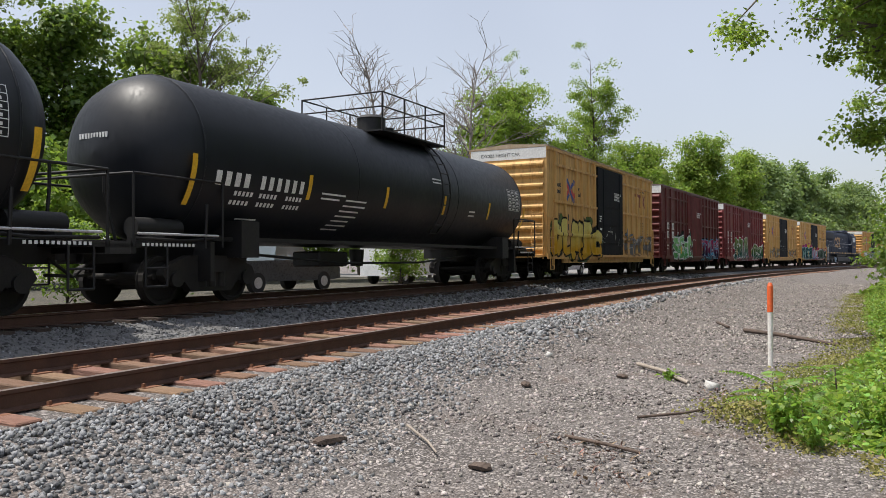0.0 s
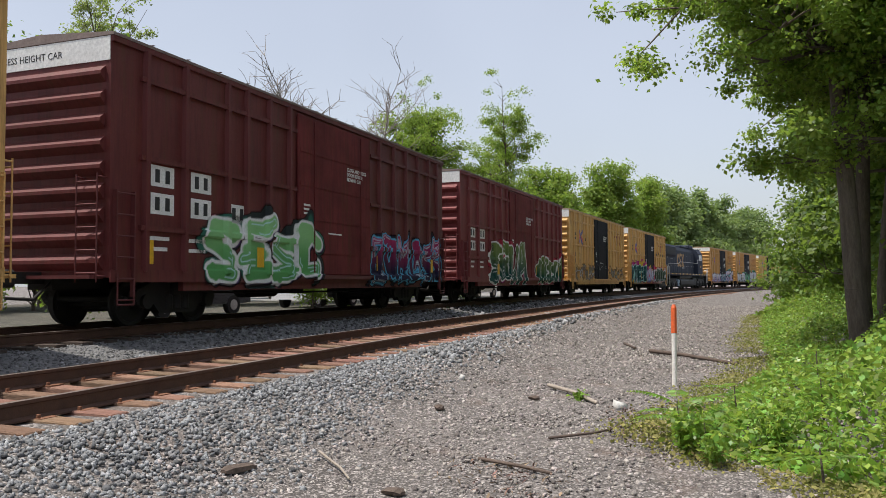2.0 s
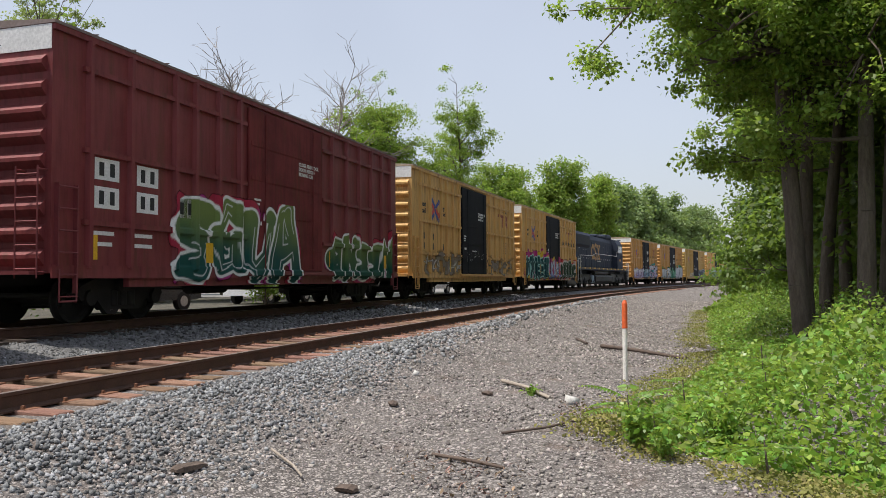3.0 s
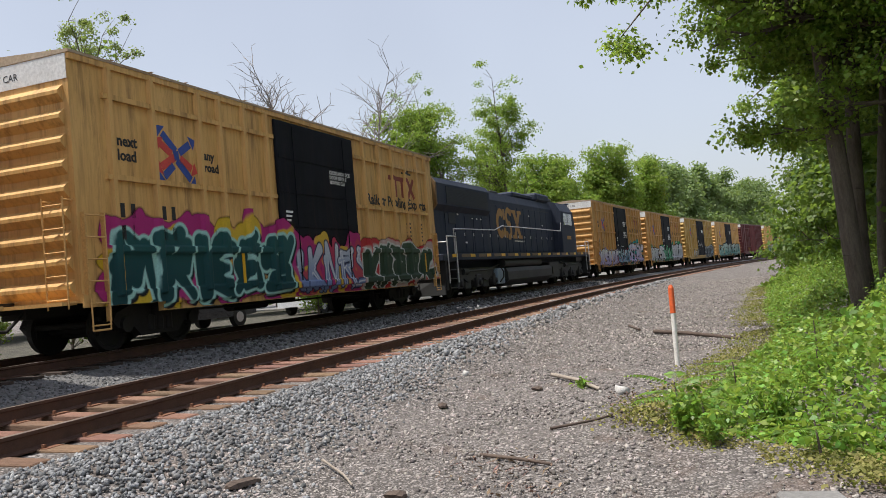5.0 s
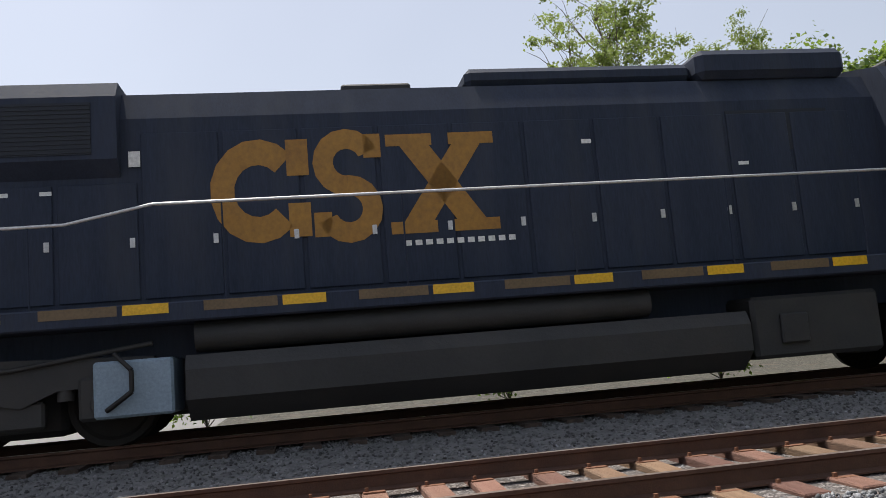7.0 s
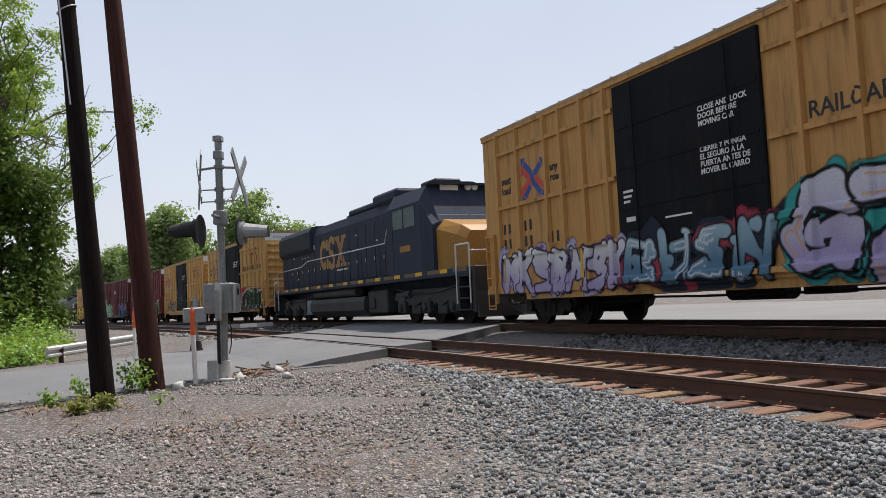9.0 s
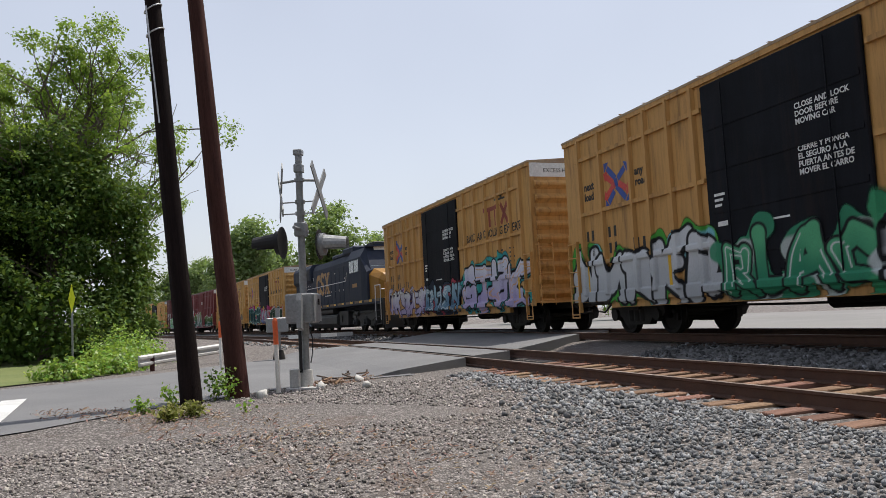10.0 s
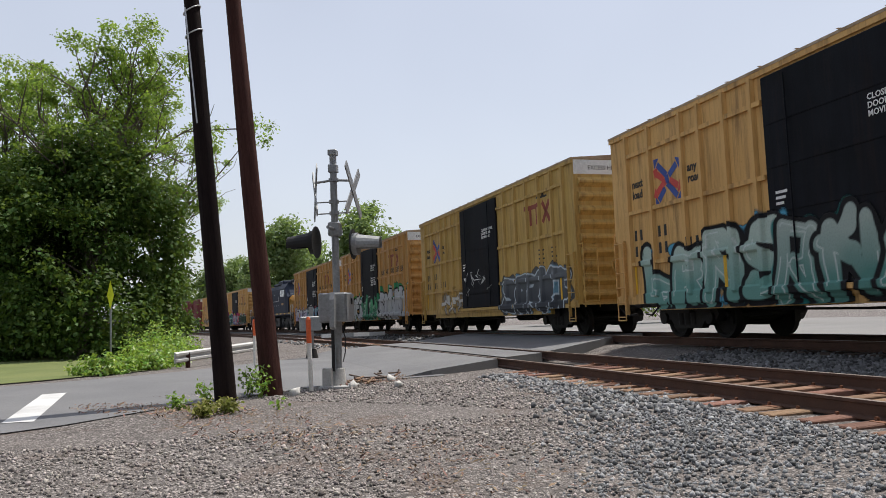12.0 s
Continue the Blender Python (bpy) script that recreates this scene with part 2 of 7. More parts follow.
M = {
    "gravel_dirt": pebble_ground("gravel_dirt", (0.19, 0.165, 0.15), (0.30, 0.27, 0.255), 46.0),
    "asphalt": surface("asphalt", (0.125, 0.125, 0.132), (0.175, 0.175, 0.178), 0.35, 0.85, 0, 0.4, 60.0, (0.07, 0.07, 0.075), 0.35),
    "lot": surface("lot", (0.16, 0.156, 0.152), (0.22, 0.212, 0.204), 0.2, 0.9, 0, 0.3, 30.0, (0.16, 0.15, 0.13), 0.3),
    # yard ground with the shade of trees and scrub put into its colour
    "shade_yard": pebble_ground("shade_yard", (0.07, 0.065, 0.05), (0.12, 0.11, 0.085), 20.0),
    "lawn": surface("lawn", (0.085, 0.12, 0.03), (0.16, 0.18, 0.055), 0.5, 0.95, 0, 0.5, 40.0),
    "ballast": surface("ballast", (0.135, 0.14, 0.147), (0.25, 0.254, 0.262), 6.0, 0.9, 0, 0.5, 60.0, (0.12, 0.095, 0.08), 0.35, island=0.65),
    "pebble": surface("pebble", (0.20, 0.175, 0.16), (0.34, 0.305, 0.285), 6.0, 0.95, 0, 0.5, 60.0, island=0.65),
    "spray": sprayed("spray"),
    # ballast colour darkened by soot and by the train's shade painted in
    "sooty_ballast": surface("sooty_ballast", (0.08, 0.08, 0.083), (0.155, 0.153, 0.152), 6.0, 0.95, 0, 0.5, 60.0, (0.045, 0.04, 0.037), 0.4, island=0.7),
    # darker copy of tie, with the shade under the train in its colour
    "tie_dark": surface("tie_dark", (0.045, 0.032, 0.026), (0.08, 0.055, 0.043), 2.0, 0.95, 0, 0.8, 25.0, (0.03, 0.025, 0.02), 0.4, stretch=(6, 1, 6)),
    "pale_box": plain("pale_box", (0.22, 0.29, 0.36), 0.6),
    "rail_side": surface("rail_side", (0.07, 0.035, 0.024), (0.11, 0.055, 0.036), 4.0, 0.8, 0.2, 0.4, 70.0, (0.04, 0.025, 0.02), 0.3),
    "rail_top": surface("rail_top", (0.22, 0.15, 0.12), (0.36, 0.31, 0.28), 2.0, 0.42, 0.7, 0.05, 40.0),
    "tie": surface("tie", (0.17, 0.09, 0.058), (0.27, 0.155, 0.105), 2.0, 0.95, 0, 0.8, 25.0, (0.12, 0.09, 0.07), 0.4, per_object=0.35, stretch=(6, 1, 6)),
    "spike": surface("spike", (0.16, 0.07, 0.04), (0.24, 0.11, 0.06), 8.0, 0.9, 0.2, 0.3, 60.0),
    "black_steel": surface("black_steel", (0.007, 0.007, 0.008), (0.013, 0.012, 0.012), 2.0, 0.6, 0.1, 0.15, 30.0, (0.03, 0.025, 0.02), 0.25),
    "grimy_steel": surface("grimy_steel", (0.010, 0.009, 0.008), (0.019, 0.016, 0.014), 3.0, 0.8, 0.1, 0.3, 30.0, (0.04, 0.03, 0.022), 0.3),
    "tread": surface("tread", (0.25, 0.24, 0.23), (0.4, 0.38, 0.36), 5.0, 0.4, 0.9, 0.1, 40.0),
    "tank_black": surface("tank_black", (0.005, 0.0065, 0.009), (0.010, 0.012, 0.016), 0.7, 0.48, 0.0, 0.04, 12.0, (0.02, 0.02, 0.02), 0.3, stretch=(1, 1, 0.4), spec=0.3),
    "yellow_strip": plain("yellow_strip", (0.75, 0.42, 0.02), 0.45),
    "white_paint": surface("white_paint", (0.62, 0.62, 0.60), (0.74, 0.74, 0.72), 1.5, 0.6, 0, 0.1, 20.0, (0.36, 0.30, 0.25), 0.35),
    "letter_white": plain("letter_white", (0.72, 0.72, 0.70), 0.6),
    "letter_black": plain("letter_black", (0.02, 0.02, 0.022), 0.6),
    "logo_red": plain("logo_red", (0.55, 0.06, 0.05), 0.55),
    "logo_blue": plain("logo_blue", (0.03, 0.07, 0.30), 0.55),
    "logo_maroon": plain("logo_maroon", (0.24, 0.045, 0.03), 0.6),
    "loco_blue": surface("loco_blue", (0.020, 0.028, 0.049), (0.033, 0.042, 0.068), 1.0, 0.72, 0.0, 0.08, 14.0, (0.05, 0.055, 0.068), 0.4, stretch=(3, 3, 0.4), spec=0.25),
    "loco_gold": surface("loco_gold", (0.27, 0.125, 0.016), (0.36, 0.18, 0.025), 1.5, 0.5, 0.0, 0.08, 14.0, (0.20, 0.10, 0.03), 0.3),
    "loco_dark": surface("loco_dark", (0.02, 0.021, 0.023), (0.035, 0.035, 0.036), 1.2, 0.7, 0.0, 0.2, 25.0, (0.06, 0.05, 0.042), 0.3),
    "grille": plain("grille", (0.014, 0.018, 0.028), 0.7),
    # darker copy of loco_gold: shade on the rear end painted in
    "gold_dull": surface("gold_dull", (0.13, 0.075, 0.022), (0.20, 0.11, 0.03), 1.5, 0.7, 0.0, 0.08, 14.0, (0.03, 0.03, 0.035), 0.5),
    "sill_dull": plain("sill_dull", (0.14, 0.095, 0.05), 0.6),
    "bare_rail": plain("bare_rail", (0.55, 0.55, 0.56), 0.4, 0.4),
    "cab_glass": glass("cab_glass", (0.35, 0.42, 0.46)),
    "galvanised": surface("galvanised", (0.22, 0.225, 0.23), (0.31, 0.315, 0.32), 3.0, 0.5, 0.4, 0.08, 25.0, (0.25, 0.23, 0.20), 0.25),
    "pole_wood": surface("pole_wood", (0.05, 0.022, 0.019), (0.10, 0.046, 0.038), 2.0, 0.95, 0, 1.0, 18.0, (0.03, 0.02, 0.018), 0.3, stretch=(8, 8, 0.6), spec=0.1),
    "pole_dark": surface("pole_dark", (0.010, 0.007, 0.007), (0.024, 0.016, 0.015), 2.0, 0.95, 0, 1.0, 18.0, (0.03, 0.02, 0.018), 0.25, stretch=(8, 8, 0.6), spec=0.1),
    "orange": plain("orange", (0.72, 0.12, 0.03), 0.5),
    "post_white": surface("post_white", (0.66, 0.62, 0.57), (0.78, 0.75, 0.70), 6.0, 0.6, 0, 0.05, 30.0, (0.45, 0.38, 0.32), 0.25),
    "sign_yellow": plain("sign_yellow", (0.72, 0.78, 0.02), 0.45),
    "bark": surface("bark", (0.085, 0.065, 0.05), (0.15, 0.12, 0.095), 4.0, 0.95, 0, 1.0, 20.0, (0.05, 0.04, 0.03), 0.3, stretch=(4, 4, 0.7)),
    "bare_bark": surface("bare_bark", (0.20, 0.17, 0.155), (0.30, 0.27, 0.245), 4.0, 0.95, 0, 0.5, 20.0),
    "leaf_bright": surface("leaf_bright", (0.15, 0.24, 0.035), (0.24, 0.33, 0.065), 0.25, 0.5, 0, 0, 3.0, island=0.45, trans=0.6),
    "leaf_mid": surface("leaf_mid", (0.12, 0.20, 0.03), (0.19, 0.28, 0.05), 0.25, 0.5, 0, 0, 3.0, island=0.45, trans=0.55),
    "leaf_dark": surface("leaf_dark", (0.07, 0.125, 0.025), (0.12, 0.185, 0.04), 0.25, 0.5, 0, 0, 3.0, island=0.4, trans=0.5),
    "leaf_ivy": surface("leaf_ivy", (0.042, 0.085, 0.015), (0.075, 0.13, 0.027), 0.25, 0.6, 0, 0, 3.0, island=0.4, trans=0.22, spec=0.2),
    "leaf_pale": surface("leaf_pale", (0.18, 0.22, 0.075), (0.26, 0.29, 0.12), 0.25, 0.6, 0, 0, 3.0, island=0.3, trans=0.5),
    # paler leaf colour with the haze of distance mixed in
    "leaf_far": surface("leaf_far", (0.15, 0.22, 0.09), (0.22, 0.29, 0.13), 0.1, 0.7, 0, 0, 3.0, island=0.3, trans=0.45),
    "weed_leaf": surface("weed_leaf", (0.14, 0.25, 0.035), (0.24, 0.37, 0.065), 0.7, 0.45, 0, 0, 3.0, island=0.6, trans=0.45),
    "weed_dry": surface("weed_dry", (0.17, 0.19, 0.04), (0.27, 0.23, 0.08), 0.8, 0.8, 0, 0, 3.0, island=0.3, trans=0.25),
    "dead_wood": surface("dead_wood", (0.07, 0.05, 0.04), (0.13, 0.095, 0.075), 5.0, 0.95, 0, 0.6, 30.0),
    "pale_stick": surface("pale_stick", (0.26, 0.22, 0.18), (0.36, 0.31, 0.26), 5.0, 0.95, 0, 0.5, 30.0),
    "dead_leaf": surface("dead_leaf", (0.12, 0.07, 0.05), (0.24, 0.16, 0.11), 3.0, 0.9, 0, 0, 20.0, island=0.6),
    "rail_grey": surface("rail_grey", (0.46, 0.46, 0.45), (0.58, 0.57, 0.55), 3.0, 0.6, 0.2, 0.08, 25.0, (0.25, 0.2, 0.16), 0.25),
    "concrete": surface("concrete", (0.42, 0.41, 0.39), (0.54, 0.53, 0.51), 2.0, 0.9, 0, 0.4, 40.0),
    "road_white": surface("road_white", (0.55, 0.55, 0.54), (0.68, 0.68, 0.67), 1.5, 0.8, 0, 0.2, 40.0, (0.25, 0.25, 0.25), 0.5),
    "truck_grey": plain("truck_grey", (0.07, 0.075, 0.085), 0.3, 0.3),
    "car_white": plain("car_white", (0.75, 0.76, 0.77), 0.3),
    "tyre": plain("tyre", (0.02, 0.02, 0.02), 0.85),
    "tail_red": plain("tail_red", (0.5, 0.02, 0.02), 0.3),
}

# ---- mesh helpers ----
class Shape:
    """Collects boxes, tubes and faces of one part; each face carries a material slot."""

    def __init__(self):
        self.v, self.f, self.m, self.smooth = [], [], [], []

    def add(self, verts, faces, slot=0, smooth=False):
        n = len(self.v)
        self.v += [tuple(p) for p in verts]
        self.f += [tuple(i + n for i in f) for f in faces]
        self.m += [slot] * len(faces)
        self.smooth += [smooth] * len(faces)
        return self

    def box(self, x0, x1, y0, y1, z0, z1, slot=0, chamfer=0.0):
        c = chamfer
        if c <= 0:
            v = [(x, y, z) for x in (x0, x1) for y in (y0, y1) for z in (z0, z1)]
            return self.add(v, [(0, 1, 3, 2), (4, 6, 7, 5), (0, 4, 5, 1), (2, 3, 7, 6), (0, 2, 6, 4), (1, 5, 7, 3)], slot)
        rings = []
        for z, k in ((z0, c), (z0 + c, 0), (z1 - c, 0), (z1, c)):
            rings.append([(x0 + k, y0 + c, z), (x0 + c, y0 + k, z), (x1 - c, y0 + k, z), (x1 - k, y0 + c, z), (x1 - k, y1 - c, z), (x1 - c, y1 - k, z), (x0 + c, y1 - k, z), (x0 + k, y1 - c, z)])
        return self.loft(rings, slot)

    def loft(self, rings, slot=0, smooth=False, cap=True):
        n, v, f = len(rings[0]), [p for r in rings for p in r], []
        for k in range(len(rings) - 1):
            f += [(k * n + i, k * n + (i + 1) % n, (k + 1) * n + (i + 1) % n, (k + 1) * n + i) for i in range(n)]
        self.add(v, f, slot, smooth)
        if cap:
            self.add(rings[0], [tuple(reversed(range(n)))], slot)
            self.add(rings[-1], [tuple(range(n))], slot)
        return self

    def tube(self, a, b, r0, r1=None, n=10, slot=0, smooth=True):
        a, b = Vector(a), Vector(b)
        r1 = r0 if r1 is None else r1
        w = (b - a).normalized()
        u = w.orthogonal().normalized()
        t = w.cross(u)
        ring = lambda p, r: [p + (u * math.cos(2 * math.pi * i / n) + t * math.sin(2 * math.pi * i / n)) * r for i in range(n)]
        return self.loft([ring(a, r0), ring(b, r1)], slot, smooth)

    def pipe(self, pts, r, n=6, slot=0):
        for a, b in zip(pts, pts[1:]):
            self.tube(a, b, r, r, n, slot)
        return self

    def mesh(self, name, *mats):
        me = bpy.data.meshes.new(name)
        me.from_pydata(self.v, [], self.f)
        for m in mats:
            me.materials.append(m)
        me.polygons.foreach_set("material_index", self.m)
        me.polygons.foreach_set("use_smooth", self.smooth)
        bm = bmesh.new()
        bm.from_mesh(me)
        bmesh.ops.recalc_face_normals(bm, faces=bm.faces)
        bm.to_mesh(me)
        bm.free()
        return me


def part(name, shape, mats, parent=None, label=""):
    """One mesh object under a thing; shape may be a Shape or a ready mesh."""
    mats = mats if isinstance(mats, (list, tuple)) else [mats]
    me = shape.mesh(name, *mats) if isinstance(shape, Shape) else shape
    ob = new(name, me)
    if parent:
        ob.parent = parent
    return tagged(ob, label) if label else ob


def thing(name, label, category, group="", kind="", at=None):
    ob = new(name)
    ob.empty_display_size = 0.2
    if at is not None:
        ob.matrix_basis = at
    return tagged(ob, label, category, group, kind)


def quads(name, verts, mat, smooth=False):
    """A mesh of loose four-cornered faces from an (n, 4, 3) array."""
    n = len(verts)
    me = bpy.data.meshes.new(name)
    me.vertices.add(n * 4)
    me.vertices.foreach_set("co", verts.reshape(-1).astype(np.float32))
    me.loops.add(n * 4)
    me.loops.foreach_set("vertex_index", np.arange(n * 4, dtype=np.int32))
    me.polygons.add(n)
    me.polygons.foreach_set("loop_start", np.arange(0, n * 4, 4, dtype=np.int32))
    me.materials.append(mat)
    me.update(calc_edges=True)
    return me


def words(text, size, mat, parent, at, name="lettering", wide=1.0, bold=0.0):
    """Lettering as a thin mesh, its foot at the pose at, upright in local XY."""
    cu = bpy.data.curves.new("lettering", "FONT")
    cu.body, cu.size, cu.extrude, cu.offset, cu.resolution_u = text, size, 0.002, bold, 2
    cu.space_line = 0.95
    ob = bpy.data.objects.new("lettering", cu)
    scene.collection.objects.link(ob)
    me = bpy.data.meshes.new_from_object(ob.evaluated_get(bpy.context.evaluated_depsgraph_get()))
    bpy.data.objects.remove(ob)
    me.materials.clear()
    me.materials.append(mat)
    me.transform(at @ Matrix.Diagonal((wide, 1, 1, 1)))
    return part(name, me, mat, parent)


# ---- track plan: both tracks lie on one wide curve about the same centre ----
R0, NEAR, SPACING, TRAIN_Z, CANT = 595.7, 6.65, 4.46, 0.27, 0.048


def on_track(s, off=0.0):
    """The place s metres along the curve, off metres outside the near track's middle."""
    a = s / R0
    return (R0 + off) * math.sin(a), NEAR - R0 + (R0 + off) * math.cos(a)


def offset_of(x, y):
    return np.hypot(x, y - (NEAR - R0)) - R0


def ground_z(x, y):
    """Height of the ground: a ballast bed on the tracks, a lower gravel verge, the crossing level with the rails."""
    x, y = np.asarray(x, float), np.asarray(y, float)
    u = offset_of(x, y)
    left = np.clip((-x - 2.0) / 9.0, 0, 1)
    left = left * left * (3 - 2 * left)
    verge = -0.55 + 0.38 * left
    bed = -0.20 + np.clip((u - 1.6) / 1.6, 0, 1) * 0.24
    k = np.clip((u + 3.9) / 2.2, 0, 1)
    k = k * k * (3 - 2 * k)
    z = verge + (bed - verge) * k
    far = np.clip((u - 7.2) / 2.5, 0, 1)
    z = z + (-0.12 - z) * far
    right = np.clip((-u - 8.0) / 25.0, 0, 1) * np.clip((x + 2) / 8, 0, 1)
    return z + right * 0.8


def grid_sheet(name, xs, ys, mat):
    X, Y = np.meshgrid(xs, ys, indexing="ij")
    Z = ground_z(X, Y) + 0.012 * np.sin(X * 2.1 + Y * 0.7) * np.sin(Y * 1.9 - X * 0.6) * (X > -7)
    n, k = X.shape
    verts = np.stack([X, Y, Z], -1).reshape(-1, 3)
    faces = [(i * k + j, (i + 1) * k + j, (i + 1) * k + j + 1, i * k + j + 1) for i in range(n - 1) for j in range(k - 1)]
    me = bpy.data.meshes.new(name)
    me.from_pydata(verts.tolist(), [], faces)
    me.materials.append(mat)
    me.polygons.foreach_set("use_smooth", [True] * len(faces))
    return new(name, me)


# ---- ground ----
near_x = np.concatenate([-np.geomspace(900, 62, 14), np.arange(-60, 60.1, 1.0), np.geomspace(62, 900, 14)])
near_y = np.concatenate([-np.geomspace(700, 22, 12), np.arange(-20, 26.1, 0.4), np.geomspace(27, 900, 14)])
tagged(grid_sheet("ground", near_x, near_y, M["gravel_dirt"]), "brown gravel and packed dirt verge", "ground", kind="structure")


def strip(name, edge_a, edge_b, mat, lift, label, category, thick=0.0):
    """A sheet between two edges that lies on the ground."""
    rows, n = [], 9
    for a, b in zip(edge_a, edge_b):
        rows.append([(a[0] + (b[0] - a[0]) * i / n, a[1] + (b[1] - a[1]) * i / n) for i in range(n + 1)])
    v = [(x, y, float(ground_z(x, y)) + lift) for r in rows for x, y in r]
    k = n + 1
    f = [(i * k + j, i * k + j + 1, (i + 1) * k + j + 1, (i + 1) * k + j) for i in range(len(rows) - 1) for j in range(n)]
    me = bpy.data.meshes.new(name)
    me.from_pydata(v, [], f)
    me.materials.append(mat)
    me.polygons.foreach_set("use_smooth", [True] * len(f))
    return tagged(new(name, me), label, category, kind="structure")


def along(pts, n):
    """n points along a polyline."""
    pts = [Vector(p) for p in pts]
    seg = [(b - a).length for a, b in zip(pts, pts[1:])]
    out = []
    for i in range(n):
        d = sum(seg) * i / (n - 1)
        for k, l in enumerate(seg):
            if d <= l + 1e-6 or k == len(seg) - 1:
                out.append(tuple(pts[k].lerp(pts[k + 1], d / l)))
                break
            d -= l
    return out


# road: comes from behind the camera's far side, bends past the poles and climbs over both tracks
ROAD_NEAR = along([(-7.0, -14.0), (-9.6, -4.5), (-10.3, -2.2), (-12.2, -0.7), (-14.3, 1.7), (-15.2, 4.0)], 30)
ROAD_FAR = along([(-15.5, -14.0), (-18.2, -7.0), (-19.0, -4.4), (-21.0, -1.6), (-24.6, 1.2), (-28.0, 4.0)], 30)
strip("road", ROAD_NEAR, ROAD_FAR, M["asphalt"], 0.014, "worn grey asphalt road leading to the crossing", "road")


def crossing_sheet():
    """Asphalt between and beside the rails, level with their tops, with gaps for the wheels."""
    holder = thing("road_crossing", "grey asphalt crossing panels between the rails", "road crossing", kind="structure")
    bands = [(-3.3, -0.86, None, 0.0), (-0.62, 0.62, 0.02, 0.03), (0.86, 3.55, 0.05, 0.25), (3.84, 5.08, 0.27, 0.27), (5.32, 9.5, 0.27, 0.0)]
    for k, (u0, u1, za, zb) in enumerate(bands):
        n, rows = 5, []
        for i in range(25):
            t = i / 24
            row = []
            for j in range(n):
                u = u0 + (u1 - u0) * j / (n - 1)
                xa, xb = -15.3 - 0.12 * (u + 3) - 0.55 * max(0, u + 3), -28.5 - 0.5 * (u + 3)
                s = xa + (xb - xa) * t
                x, y = on_track(s, u)
                if za is None:
                    z = float(ground_z(x, y)) + 0.015 if j == 0 else -0.10 * (1 - j / (n - 1)) - 0.004
                else:
                    z = za + (zb - za) * j / (n - 1) - 0.006
                row.append((x, y, z))
            rows.append(row)
        sh = Shape()
        top = [p for r in rows for p in r]
        sh.add(top, [(i * n + j, i * n + j + 1, (i + 1) * n + j + 1, (i + 1) * n + j) for i in range(24) for j in range(n - 1)])
        for e in (0, 24):
            sh.add([p for p in rows[e]] + [(p[0], p[1], p[2] - 0.3) for p in rows[e]], [(j, j + 1, n + j + 1, n + j) for j in range(n - 1)])
        part("crossing_panel", sh, M["asphalt"], holder)


crossing_sheet()
# bed sheets whose dark colour holds soot and the shade below the train
strip("ballast_bed", [on_track(s, 1.95) for s in range(-14, 141, 4)], [on_track(s, 7.4) for s in range(-14, 141, 4)], M["sooty_ballast"], 0.012, "sooty ballast bed of the busy track, coloured darker for train shade", "ballast")
strip("ballast_bed", [on_track(s, 1.95) for s in range(-150, -29, 6)], [on_track(s, 7.4) for s in range(-150, -29, 6)], M["sooty_ballast"], 0.012, "sooty ballast bed beyond the crossing, coloured darker for train shade", "ballast")
strip("lot", [on_track(s, 8.0) for s in range(-70, -1, 4)], [on_track(s, 34.0) for s in range(-70, -1, 4)], M["lot"], 0.03, "pale asphalt yard behind the tracks", "parking lot")
# dark sheet that paints tree shade on this stretch of yard
strip("dirt_yard", [on_track(s, 7.6) for s in range(-2, 47, 4)], [on_track(s, 34.0) for s in range(-2, 47, 4)], M["shade_yard"], 0.03, "yard ground behind the tracks, coloured dark for tree shade", "yard")
strip("far_lot", [on_track(s, 8.0) for s in range(46, 141, 6)], [on_track(s, 34.0) for s in range(46, 141, 6)], M["lot"], 0.03, "pale asphalt beyond the yard", "parking lot")
strip("lawn", along([(-19.3, -8.0), (-19.8, -4.8), (-22.5, -2.2)], 8), along([(-60, -26.0), (-60, -16.0), (-52, -7.0)], 8), M["lawn"], 0.03, "mown green lawn beside the road", "lawn")
strip("side_road", along([(-34, -12.5), (-60, -13.5), (-95, -9.0)], 8), along([(-34, -19.0), (-60, -20.0), (-95, -15.0)], 8), M["lot"], 0.06, "pale side road behind the lawn", "road")

# stop line: one broad worn bar
STOP = [[(-11.15, -2.44), (-11.2, -2.82)], [(-15.98, -2.95), (-15.9, -3.34)]]
strip("stop_line", along(STOP[0], 4), along(STOP[1], 4), M["road_white"], 0.019, "broad worn white painted bar on the road", "road marking")


# ---- tracks ----
def rail_mesh(off, z, s0, s1):
    """A rail of tee section swept along the curve: head, web and foot."""
    prof = [(-0.036, 0), (-0.036, -0.03), (-0.012, -0.045), (-0.010, -0.145), (-0.07, -0.165), (-0.07, -0.18), (0.07, -0.18), (0.07, -0.165), (0.010, -0.145), (0.012, -0.045), (0.036, -0.03), (0.036, 0)]
    sh = Shape()
    rings = []
    for s in np.arange(s0, s1 + 0.1, 2.5):
        rings.append([(*on_track(s, off + u), z + w) for u, w in prof])
    n = len(prof)
    v = [p for r in rings for p in r]
    side = [(k * n + i, k * n + i + 1, (k + 1) * n + i + 1, (k + 1) * n + i) for k in range(len(rings) - 1) for i in range(n - 1)]
    topf = [(k * n + n - 1, k * n, (k + 1) * n, (k + 1) * n + n - 1) for k in range(len(rings) - 1)]
    sh.add(v, side, 0)
    n0 = len(sh.f)
    sh.f += topf
    sh.m += [1] * len(topf)
    sh.smooth += [False] * len(topf)
    return sh


